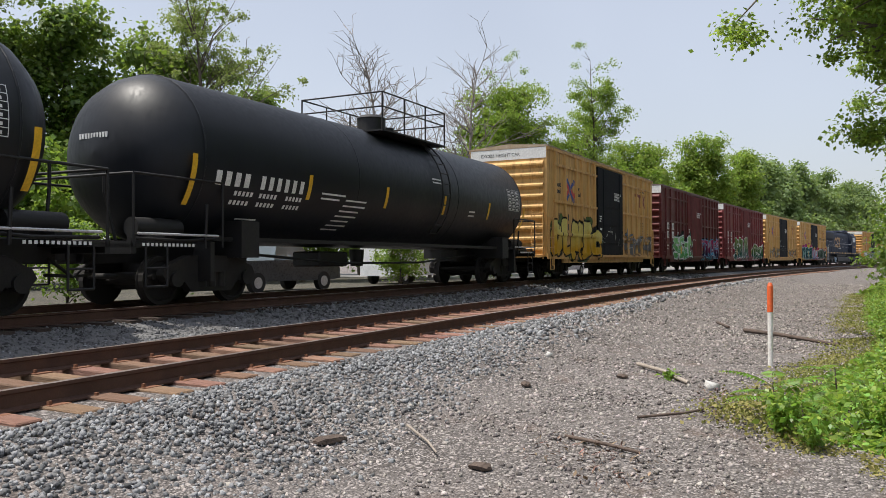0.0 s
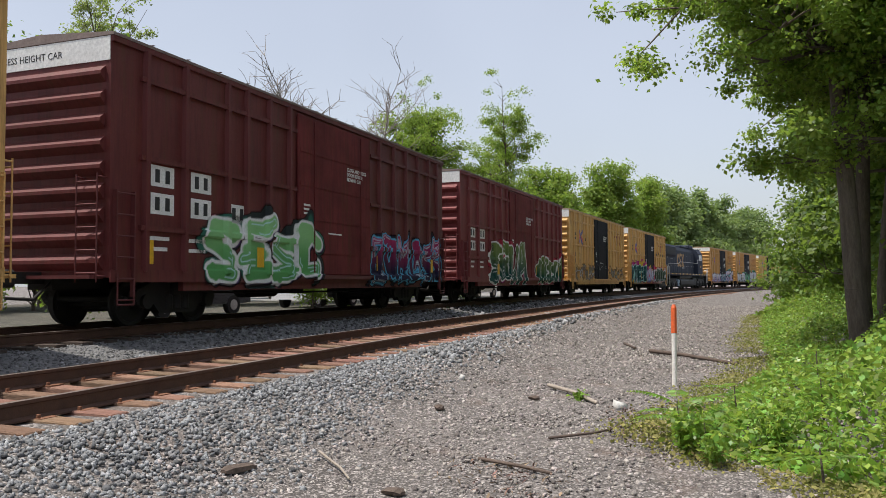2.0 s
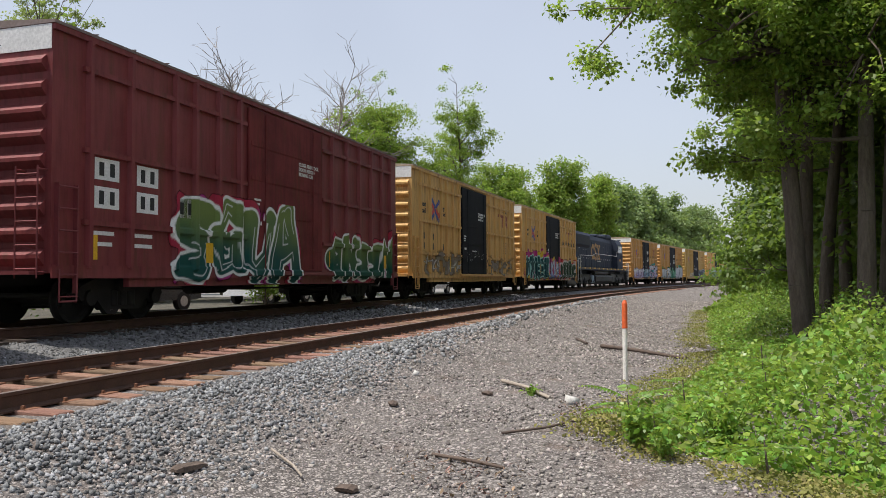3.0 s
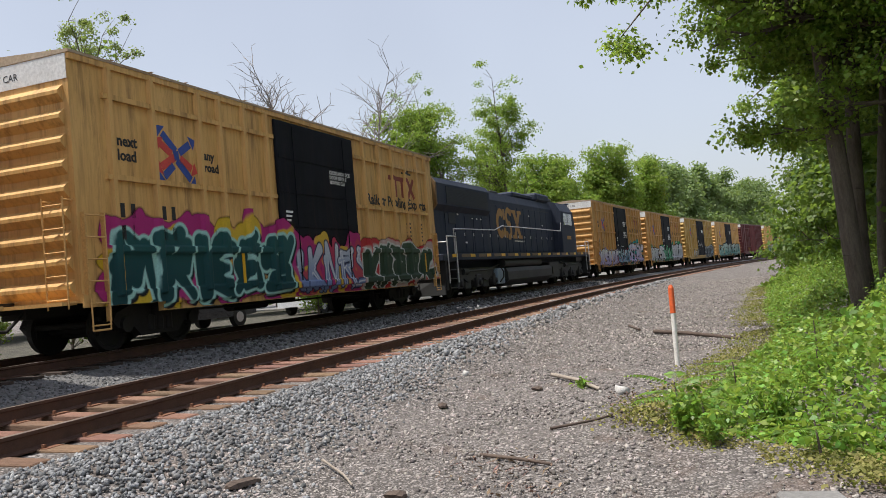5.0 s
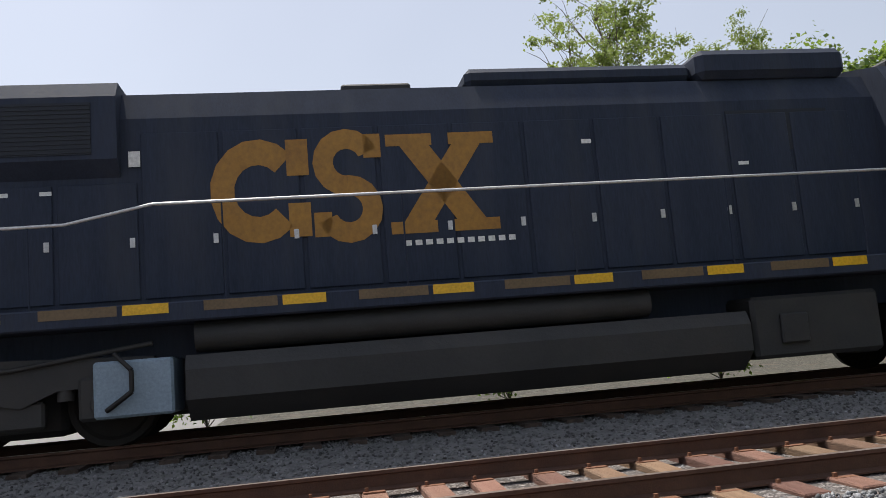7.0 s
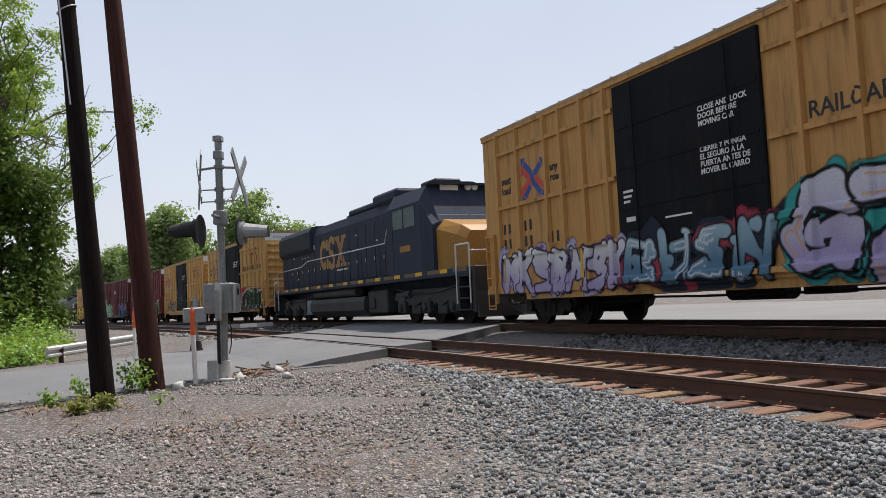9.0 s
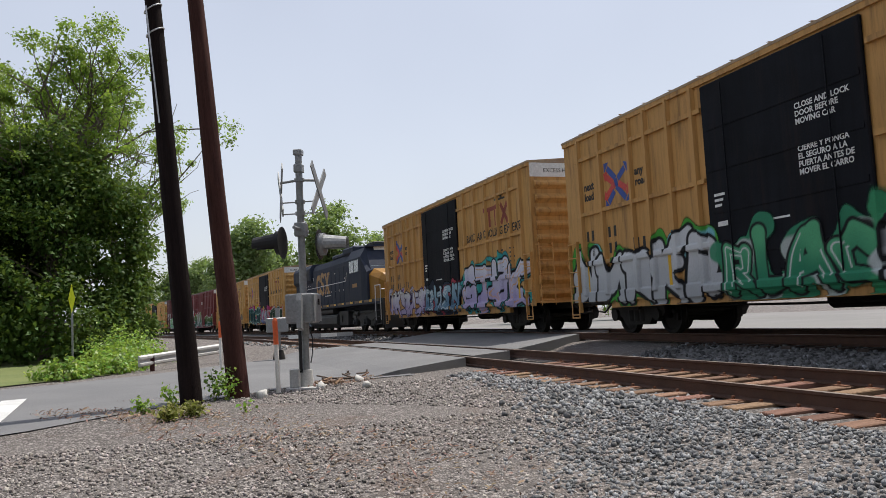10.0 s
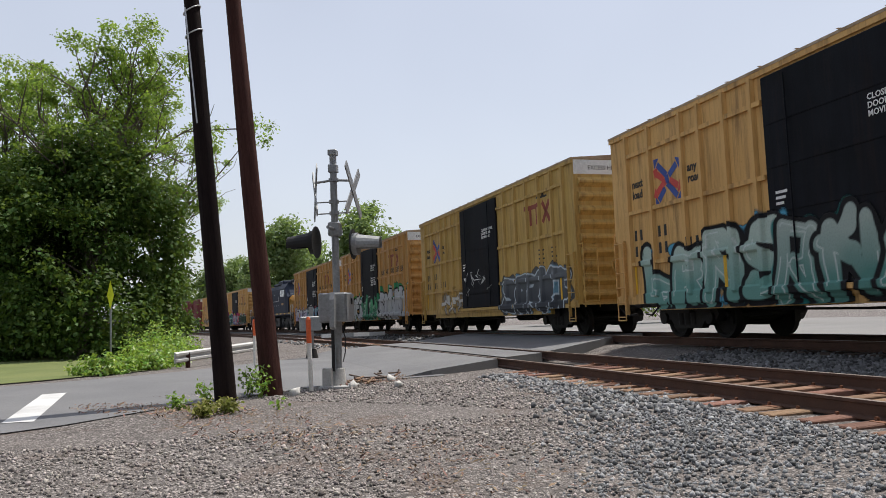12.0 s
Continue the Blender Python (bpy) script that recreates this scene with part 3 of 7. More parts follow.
near_track = thing("near_track", "rusty rails on weathered wooden ties, empty track", "railway track", kind="structure")
part("rail", rail_mesh(-0.7525, 0.0, -160, 200), [M["rail_side"], M["rail_top"]], near_track)
part("rail", rail_mesh(0.7525, CANT, -160, 200), [M["rail_side"], M["rail_top"]], near_track)
far_track = thing("far_track", "dark rails under the train", "railway track", kind="structure")
part("rail", rail_mesh(SPACING - 0.7525, TRAIN_Z, -240, 260), [M["rail_side"], M["rail_top"]], far_track)
part("rail", rail_mesh(SPACING + 0.7525, TRAIN_Z + 0.03, -240, 260), [M["rail_side"], M["rail_top"]], far_track)

tie_me = [Shape().box(-0.115, 0.115, -1.30, 1.30, -0.18, 0, 0, 0.012).mesh("tie", M["tie"]) for _ in range(3)]
plate_me = Shape().box(-0.10, 0.10, -0.17, 0.17, 0, 0.016).box(-0.08, -0.05, -0.12, -0.09, 0.016, 0.05).box(0.05, 0.08, 0.09, 0.12, 0.016, 0.05).box(-0.08, -0.05, 0.09, 0.12, 0.016, 0.05).mesh("tie_plate", M["spike"])
rng = random.Random(5)


def lay_ties():
    far = Shape()
    for i in range(-110, 250):
        s = i * 0.52 + rng.uniform(-0.04, 0.04)
        if -29.5 < s < -15.4:
            continue
        if -58 < s < 96:
            x, y = on_track(s, rng.uniform(-0.06, 0.06))
            ob = part("tie", rng.choice(tie_me), M["tie"], near_track)
            ob.matrix_basis = pose(x, y, -0.165 + CANT / 2 + rng.uniform(-0.008, 0.006), 1.6, rng.uniform(-0.6, 0.6), -math.degrees(s / R0) + rng.uniform(-1.2, 1.2))
            if -24 < s < 34:
                for u, z in ((-0.7525, -0.182), (0.7525, CANT - 0.182)):
                    pl = part("tie_plate", plate_me, M["spike"], near_track)
                    pl.matrix_basis = pose(*on_track(s, u), z, 0, 0, -math.degrees(s / R0))
    for i in range(-150, 300):
        s = i * 0.55
        if -29.5 < s < -15.4:
            continue
        a = -s / R0
        x, y = on_track(s, SPACING)
        c, d = math.cos(a), math.sin(a)
        v = [(x + c * p - d * q, y + d * p + c * q, z) for p in (-0.11, 0.11) for q in (-1.3, 1.3) for z in (-0.05, TRAIN_Z - 0.175)]
        far.add(v, [(0, 1, 3, 2), (4, 6, 7, 5), (0, 4, 5, 1), (2, 3, 7, 6), (1, 5, 7, 3)])
    # far ties use the copy with shade painted into the colour
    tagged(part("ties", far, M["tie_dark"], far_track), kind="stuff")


lay_ties()

# ---- train ----
def wheelset(parent, x, r=0.42):
    sh = Shape()
    for y in (-0.72, 0.72):
        k = 0.065 if y > 0 else -0.065
        n = 24
        ring = lambda rr, yy: [(rr * math.cos(2 * math.pi * i / n), yy, rr * math.sin(2 * math.pi * i / n)) for i in range(n)]
        sh.loft([ring(r * 0.25, y + k), ring(r * 0.36, y + k * 0.9), ring(r * 0.78, y + k * 0.3), ring(r * 0.86, y + k), ring(r, y + k), ring(r * 1.01, y - k * 0.6), ring(r * 1.06, y - k * 0.9), ring(r * 1.06, y - k * 1.2)], 0, False)
    sh.tube((0, -0.9, 0), (0, 0.9, 0), 0.075, 0.075, 10, 0)
    me = sh.mesh("wheelset", M["grimy_steel"])
    ob = part("wheelset", me, M["grimy_steel"], parent)
    ob.matrix_basis = pose(x, 0, r)
    return ob


WHEELS = []


def truck_frame(wb):
    """Cast side frames, bolster, springs and bearing ends of a two-axle truck."""
    sh = Shape()
    h = wb / 2
    for y in (-1.02, 1.02):
        y0, y1 = y - 0.09, y + 0.09
        prof = [(-h - 0.28, 0.52), (-h - 0.2, 0.66), (-0.55, 0.86), (0.55, 0.86), (h + 0.2, 0.66), (h + 0.28, 0.52), (h + 0.18, 0.40), (h - 0.22, 0.40), (0.5, 0.22), (-0.5, 0.22), (-h + 0.22, 0.40), (-h - 0.18, 0.40)]
        sh.loft([[(x, y0, z) for x, z in prof], [(x, y1, z) for x, z in prof]])
        for x in (-h, h):
            sh.tube((x, y - 0.16 * (y < 0) , 0.45), (x, y + 0.16 * (y > 0), 0.45), 0.14, 0.12, 12)
        for x in (-0.24, 0, 0.24):
            sh.tube((x, y * 1.06, 0.30), (x, y * 1.06, 0.58), 0.09, 0.09, 8)
    sh.box(-0.22, 0.22, -1.2, 1.2, 0.56, 0.78)
    sh.box(-h + 0.1, h - 0.1, -0.55, 0.55, 0.26, 0.56, 0, 0.04)
    for x in (-h - 0.32, h + 0.32):
        sh.tube((x, -0.95, 0.5), (x, 0.95, 0.5), 0.05)
        sh.box(x - 0.04, x + 0.04, -0.85, -0.6, 0.3, 0.62)
        sh.box(x - 0.04, x + 0.04, 0.6, 0.85, 0.3, 0.62)
    return sh


TRUCK_ME = truck_frame(1.78).mesh("truck", M["grimy_steel"])


def truck(parent, x, wb=1.78):
    tr = part("truck", TRUCK_ME, M["grimy_steel"], parent)
    tr.matrix_basis = pose(x, 0, 0)
    for d in (-wb / 2, wb / 2):
        WHEELS.append(wheelset(tr, d))
    return tr


def coupler(parent, x, way):
    sh = Shape()
    sh.box(*sorted((x, x + way * 0.75)), -0.09, 0.09, 0.78, 0.98)
    sh.box(*sorted((x + way * 0.62, x + way * 0.98)), -0.17, 0.17, 0.72, 1.02, 0, 0.04)
    sh.pipe([(x + way * 0.1, -0.35, 0.8), (x + way * 0.5, -0.4, 0.52), (x + way * 0.95, -0.3, 0.55)], 0.028)
    part("coupler", sh, M["grimy_steel"], parent)


def arrow_logo(parent, x, z, y):
    """Crossed bent arrows in red and blue."""
    def limb(pts, w):
        sh = Shape()
        for (ax, az), (bx, bz) in zip(pts, pts[1:]):
            d = Vector((bx - ax, bz - az)).normalized()
            nx, nz = -d.y * w, d.x * w
            sh.add([(x + ax + nx, y, z + az + nz), (x + bx + nx, y, z + bz + nz), (x + bx - nx, y, z + bz - nz), (x + ax - nx, y, z + az - nz),
                    (x + ax + nx, y + 0.003, z + az + nz), (x + bx + nx, y + 0.003, z + bz + nz), (x + bx - nx, y + 0.003, z + bz - nz), (x + ax - nx, y + 0.003, z + az - nz)],
                   [(0, 1, 2, 3), (4, 7, 6, 5), (0, 3, 7, 4), (1, 5, 6, 2), (0, 4, 5, 1), (3, 2, 6, 7)])
        return sh

    def tip(sh, px, pz, a):
        d, n = Vector((math.cos(a), math.sin(a))), Vector((-math.sin(a), math.cos(a)))
        p = Vector((px, pz))
        c = [p + d * 0.14, p + n * 0.15 - d * 0.02, p - n * 0.15 - d * 0.02]
        sh.add([(x + q.x, y, z + q.y) for q in c] + [(x + q.x, y + 0.003, z + q.y) for q in c], [(0, 1, 2), (3, 5, 4), (0, 2, 5, 3), (0, 3, 4, 1), (1, 4, 5, 2)])
        return sh

    blue1 = tip(tip(limb([(-0.38, 0.4), (-0.02, 0.1), (0.0, -0.08), (0.38, -0.42)], 0.075), -0.42, 0.44, 2.4), 0.42, -0.46, -0.7)
    blue2 = tip(limb([(0.08, 0.08), (0.4, 0.28)], 0.075), 0.44, 0.31, 0.5)
    blue3 = tip(limb([(-0.1, -0.18), (-0.38, -0.42)], 0.075), -0.42, -0.45, 3.9)
    red1 = tip(limb([(-0.14, 0.03), (-0.44, 0.2)], 0.075), -0.44, 0.22, 2.6)
    red2 = tip(limb([(-0.06, -0.02), (-0.44, -0.24)], 0.075), -0.46, -0.26, 3.6)
    red3 = tip(limb([(0.1, -0.03), (0.42, -0.2)], 0.075), 0.46, -0.22, -0.4)
    for sh, m in ((blue1, "logo_blue"), (blue2, "logo_blue"), (blue3, "logo_blue"), (red1, "logo_red"), (red2, "logo_red"), (red3, "logo_red")):
        part("logo", sh, M[m], parent)


def bars(parent, mat, y, rows, name="lettering"):
    """Plain bars in place of small lettering: (x, z, length, height)."""
    for x, z, l, h in rows:
        part(name, Shape().box(x, x + l, y, y + 0.003, z, z + h), mat, parent)


SIDE = pose(0, 0, 0, 90, 0, 0)
HALF, TOP, LOW, WIDE = 7.82, 4.95, 0.78, 1.56
SIDE_POSTS = {-1: [2.25, 3.1, 3.95, 4.62, 5.95, 7.0], 1: [2.62, 3.62, 4.55, 5.5, 6.42, 7.2]}
STRINGERS = (4.36, 2.98, 1.75)


def post_mesh(z0, z1):
    return Shape().loft([[(-0.075, 0, z0), (-0.045, -0.085, z0), (0.045, -0.085, z0), (0.075, 0, z0)], [(-0.075, 0, z1), (-0.045, -0.085, z1), (0.045, -0.085, z1), (0.075, 0, z1)]])


def over_posts(car):
    """Lettering and logos on the near side carry on over the proud faces of the side posts."""
    for ob in [c for c in car.children if c.name.split(".")[0] in ("lettering", "logo")]:
        me = ob.data.copy()
        me.transform(ob.matrix_basis)
        xs, ys = [v.co.x for v in me.vertices], [v.co.y for v in me.vertices]
        if min(ys) < -WIDE - 0.03 or max(ys) > -WIDE + 0.02:
            continue
        for e, cols in SIDE_POSTS.items():
            for c in cols:
                lo, hi = e * c - 0.045, e * c + 0.045
                if min(xs) > hi or max(xs) < lo:
                    continue
                bm = bmesh.new()
                bm.from_mesh(me)
                for at, way in ((lo, -1), (hi, 1)):
                    bmesh.ops.bisect_plane(bm, geom=bm.verts[:] + bm.edges[:] + bm.faces[:], plane_co=(at, 0, 0), plane_no=(way, 0, 0), clear_outer=True)
                if bm.faces:
                    bmesh.ops.translate(bm, verts=bm.verts, vec=(0, -0.0835, 0))
                    piece = bpy.data.meshes.new(ob.name)
                    bm.to_mesh(piece)
                    piece.materials.append(ob.data.materials[0])
                    part(ob.name.split(".")[0], piece, ob.data.materials[0], car)
                bm.free()


def boxcar(label, paint, door_paint, trim, kind="yellow", group="yellow boxcars in the train", slogan="", tall_logo=True, texts=True, end_white=True, rust_roof=None):
    car = thing("boxcar", label, "boxcar", group)
    w = WIDE
    # body shell in real sheet thickness: sides, sills, floor, ends
    for sgn in (-1, 1):
        part("side_wall", Shape().box(-HALF, HALF, *sorted((sgn * w, sgn * (w - 0.06))), LOW + 0.10, TOP), paint, car)
        part("skirt", Shape().box(-HALF + 1.9, HALF - 1.9, *sorted((sgn * (w - 0.02), sgn * (w - 0.14))), LOW - 0.14, LOW + 0.10), paint, car)
        part("side_sill", Shape().box(-HALF, HALF, *sorted((sgn * (w + 0.035), sgn * (w + 0.001))), LOW + 0.02, LOW + 0.24), paint, car)
        part("top_chord", Shape().box(-HALF, HALF, *sorted((sgn * (w + 0.05), sgn * (w + 0.001))), TOP - 0.10, TOP), paint, car)
        part("end_wall", Shape().box(*sorted((sgn * HALF, sgn * (HALF - 0.06))), -w + 0.061, w - 0.061, LOW + 0.1, TOP), paint, car)
    part("floor", Shape().box(-HALF + 0.07, HALF - 0.07, -w + 0.065, w - 0.065, LOW + 0.12, LOW + 0.3), M["grimy_steel"], car)
    part("centre_sill", Shape().box(-HALF + 0.05, HALF - 0.05, -0.28, 0.28, LOW - 0.1, LOW + 0.118), M["grimy_steel"], car)
    # roof with shallow pitch and cross seams
    ridge = [(-w - 0.06, TOP), (-w - 0.06, TOP + 0.05), (0, TOP + 0.17), (w + 0.06, TOP + 0.05), (w + 0.06, TOP)]
    rf = Shape().loft([[(-HALF - 0.02, y, z) for y, z in ridge], [(HALF + 0.02, y, z) for y, z in ridge]])
    roof_mat = rust_roof or M["white_paint"]
    roof = part("roof", rf, rust_roof or M["white_paint"], car, "weathered pale metal roof")
    seam = Shape().loft([[(x, y, z + 0.03) for y, z in ridge[1:4]] + [(x, 0, TOP + 0.02)] for x in (-0.03, 0.03)]).mesh("roof_seam", roof_mat)
    for i in range(1, 16):
        part("roof_seam", seam, roof_mat, roof).matrix_basis = pose(-HALF + i * 2 * HALF / 16, 0, 0)
    # posts and stringers on both sides; the doorway stays free
    pm = post_mesh(LOW + 0.2, TOP - 0.08).mesh("side_post", paint)
    for sgn in (-1, 1):
        for e in (-1, 1):
            for c in SIDE_POSTS[e]:
                ob = part("side_post", pm, paint, car)
                ob.matrix_basis = pose(e * c, sgn * w, 0, 0, 0, 0 if sgn < 0 else 180)
        for z in STRINGERS:
            for e in (-1, 1):
                st = Shape()
                y0, y1 = sorted((sgn * w, sgn * (w + 0.07)))
                st.box(*sorted((e * 1.98, e * 7.15)), y0, y1, z - 0.045, z + 0.045)
                part("stringer", st, paint, car)
        # door with its own frame, ribs, rods and rails
        y0, y1 = sorted((sgn * (w - 0.0), sgn * (w + 0.075)))
        d = Shape().box(-1.92, 1.92, y0, y1, LOW + 0.2, TOP - 0.16, 0, 0.02)
        yf = sgn * (w + 0.075)
        ob = part("door", d, door_paint, car, "wide flat sliding door")
        for z in (1.55, 2.35, 3.15, 3.95):
            part("door_rib", Shape().box(-1.85, 1.85, *sorted((yf, yf + sgn * 0.012)), z - 0.05, z + 0.05), door_paint, ob)
        for x in (-1.25, 1.25):
            part("door_rod", Shape().tube((x, yf + sgn * 0.045, LOW + 0.25), (x, yf + sgn * 0.045, TOP - 0.25), 0.014, 0.014, 8), door_paint, ob)
        yy = sorted((yf - sgn * 0.02, yf + sgn * 0.06))
        part("door_track", Shape().box(-2.2, 6.2, *yy, LOW + 0.10, LOW + 0.19), trim, car)
    # corrugated ends
    for e in (-1, 1):
        for i in range(9):
            z = 1.15 + i * 0.395
            x0 = e * HALF
            rb = Shape().loft([[(x0, y, z - 0.15), (x0 + e * 0.11, y, z - 0.03), (x0 + e * 0.11, y, z + 0.03), (x0, y, z + 0.13)] for y in (-w + 0.12, w - 0.12)])
            part("end_rib", rb, paint, car)
        part("end_band", Shape().box(*sorted((e * HALF, e * (HALF + 0.012))), -w + 0.02, w - 0.02, TOP - 0.42, TOP - 0.01), M["white_paint"], car, "white band under the roof") if end_white else None
        words("EXCESS HEIGHT CAR", 0.17, M["letter_black"], car, pose(e * (HALF + 0.014), -1.1 if e > 0 else 1.1, TOP - 0.29, 90, 0, 90 if e > 0 else -90)) if texts and end_white else None
        # ladders at the corner, on side and end
        for sgn in (-1, 1):
            ld = Shape()
            y = sgn * (w + 0.09)
            for x in (e * (HALF - 0.08), e * (HALF - 0.5)):
                ld.box(*sorted((x - 0.015, x + 0.015)), *sorted((y, y - sgn * 0.09)), 0.55 if x == e * (HALF - 0.5) else 1.0, 2.35)
            for k in range(6):
                z = 0.5 + k * 0.36
                ld.tube((e * (HALF - 0.08), y, z), (e * (HALF - 0.5), y, z), 0.014, 0.014, 6)
            for x in (e * (HALF - 0.1), e * (HALF - 0.48)):
                ld.tube((x, y, 0.42), (x, y, 0.95), 0.016, 0.016, 6)
            ld.tube((e * (HALF - 0.1), y, 0.42), (e * (HALF - 0.48), y, 0.42), 0.018, 0.018, 6)
            part("ladder", ld, trim, car)
        le = Shape()
        x = e * (HALF + 0.2)
        for k in range(5):
            le.tube((x, -w + 0.08, 0.95 + k * 0.38), (x, -w + 0.52, 0.95 + k * 0.38), 0.014, 0.014, 6)
        for y in (-w + 0.08, -w + 0.52):
            le.tube((x, y, 0.8), (x, y, 2.6), 0.016, 0.016, 6)
            le.tube((x, y, 2.55), (e * HALF, y, 2.55), 0.016, 0.016, 6)
            le.tube((x, y, 0.9), (e * HALF, y, 0.9), 0.016, 0.016, 6)
        part("ladder", le, trim, car)
        pl = Shape().box(*sorted((e * (HALF + 0.02), e * (HALF + 0.32))), -w + 0.1, w - 0.1, 0.86, 0.92)
        part("end_platform", pl, trim, car)
        coupler(car, e * (HALF - 0.05), e)
        truck(car, e * 5.55)
    # hand-brake wheel and its stand on one end
    br = Shape()
    c = Vector((HALF + 0.24, -0.35, 1.95))
    ring = [c + Vector((0, 0.27 * math.cos(a), 0.27 * math.sin(a))) for a in np.linspace(0, 2 * math.pi, 17)]
    br.pipe(ring, 0.02)
    for a in (0, 2.1, 4.2):
        br.tube(c, c + Vector((0, 0.27 * math.cos(a), 0.27 * math.sin(a))), 0.015, 0.015, 6)
    br.box(HALF, HALF + 0.2, -0.47, -0.23, 1.8, 2.1, 0, 0.02)
    part("brake_wheel", br, trim, car)
    # brake gear below the floor
    ug = Shape().tube((-1.2, 0.5, 0.62), (0.3, 0.5, 0.62), 0.2, 0.2, 12).box(0.8, 1.4, 0.2, 0.8, 0.5, 0.85)
    ug.pipe([(-4.5, -0.4, 0.6), (-1, -0.5, 0.55), (2, -0.5, 0.55), (4.6, -0.4, 0.6)], 0.025)
    ug.box(-3.2, -3.0, -1.3, 1.3, 0.62, 0.86).box(3.0, 3.2, -1.3, 1.3, 0.62, 0.86)
    part("brake_gear", ug, M["grimy_steel"], car)
    # yellow reflectors along the sill
    for x in (-6.9, -3.4, 2.6, 6.75):
        part("reflector", Shape().box(x - 0.05, x + 0.05, -w - 0.012, -w - 0.008, 1.05, 1.75) if kind != "brown" else Shape().box(x - 0.13, x + 0.13, -w - 0.012, -w - 0.008, 1.12, 1.55), M["yellow_strip"], car)
    if not texts:
        return car
    y = -w - 0.006
    ink = M["letter_black"] if kind == "yellow" else M["letter_white"]
    if kind == "yellow":
        words("next\nload", 0.27, ink, car, pose(-6.84, y, 3.56) @ SIDE, bold=0.008)
        words("any\nroad", 0.25, ink, car, pose(-4.5, y, 3.56) @ SIDE, bold=0.008)
        arrow_logo(car, -5.3, 3.53, y)
        bars(car, ink, y, [(x, z, 0.1, 0.25) for z, xs in ((2.30, (-6.85, -6.6, -5.8, -5.55)), (1.92, (-6.85, -6.6, -5.8, -5.55, -4.6, -4.35))) for x in xs])
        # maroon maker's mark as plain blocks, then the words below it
        bars(car, M["logo_maroon"], y, [(4.3, 3.92, 1.28, 0.14), (4.72, 3.42, 0.16, 0.5), (5.2, 3.42, 0.16, 0.5)], "logo")
        for a in (0.9, -0.9):
            q = Shape().box(-0.4, 0.4, 0, 0.003, -0.075, 0.075)
            part("logo", q, M["logo_maroon"], car).matrix_basis = pose(5.95, y, 3.74, 0, math.degrees(a), 0)
        part("logo", Shape().box(5.3, 6.05, y, y + 0.003, 4.18, 4.24).box(5.68, 5.84, y, y + 0.003, 4.24, 4.36), M["letter_black"], car)
        if slogan:
            words(slogan, 0.36 if slogan.isupper() else 0.43, ink, car, pose(2.72, y, 3.10) @ SIDE, wide=0.98 if slogan.isupper() else 1.09, bold=0.004 if slogan.isupper() else 0.01)
        bars(car, ink, y, [(6.35 + 0.0, 2.05 + i * 0.13, 0.12 + 0.05 * (i % 3), 0.05) for i in range(5)] + [(5.4, 2.05 + i * 0.13, 0.3 - 0.06 * (i % 2), 0.05) for i in range(5)])
    else:
        # white stencil plates with dark marks, and small data below
        for z, cells in ((2.52, (-6.85, -5.75)), (2.02, (-6.85, -5.75, -4.55))):
            for x in cells:
                part("stencil_plate", Shape().box(x, x + 0.62, y, y + 0.003, z, z + 0.38), M["letter_white"], car)
                bars(car, M["letter_black"], y - 0.004, [(x + 0.11, z + 0.07, 0.12, 0.24), (x + 0.38, z + 0.07, 0.12, 0.24)])
        bars(car, ink, y, [(-6.9, 1.55, 0.55, 0.07), (-6.9, 1.36, 0.5, 0.07), (-5.8, 1.55, 0.5, 0.07), (-5.8, 1.36, 0.5, 0.07), (-6.95, 0.93, 0.9, 0.04)])
    dy = -w - 0.082
    words("CLOSE AND LOCK\nDOOR BEFORE\nMOVING CAR", 0.135, M["letter_white"], car, pose(0.5, dy, 3.72) @ SIDE, bold=0.003)
    if kind == "yellow" and slogan.isupper():
        words("CIERRE Y PONGA\nEL SEGURO A LA\nPUERTA ANTES DE\nMOVER EL CARRO", 0.135, M["letter_white"], car, pose(0.5, dy, 3.02) @ SIDE, bold=0.003)
    bars(car, M["letter_white"], dy, [(-1.7, 2.62 - i * 0.1, 0.3 - 0.05 * i, 0.05) for i in range(4)] + [(-1.65, 2.05, 0.28, 0.09), (-0.5, 2.0, 0.7, 0.035)])
    return car


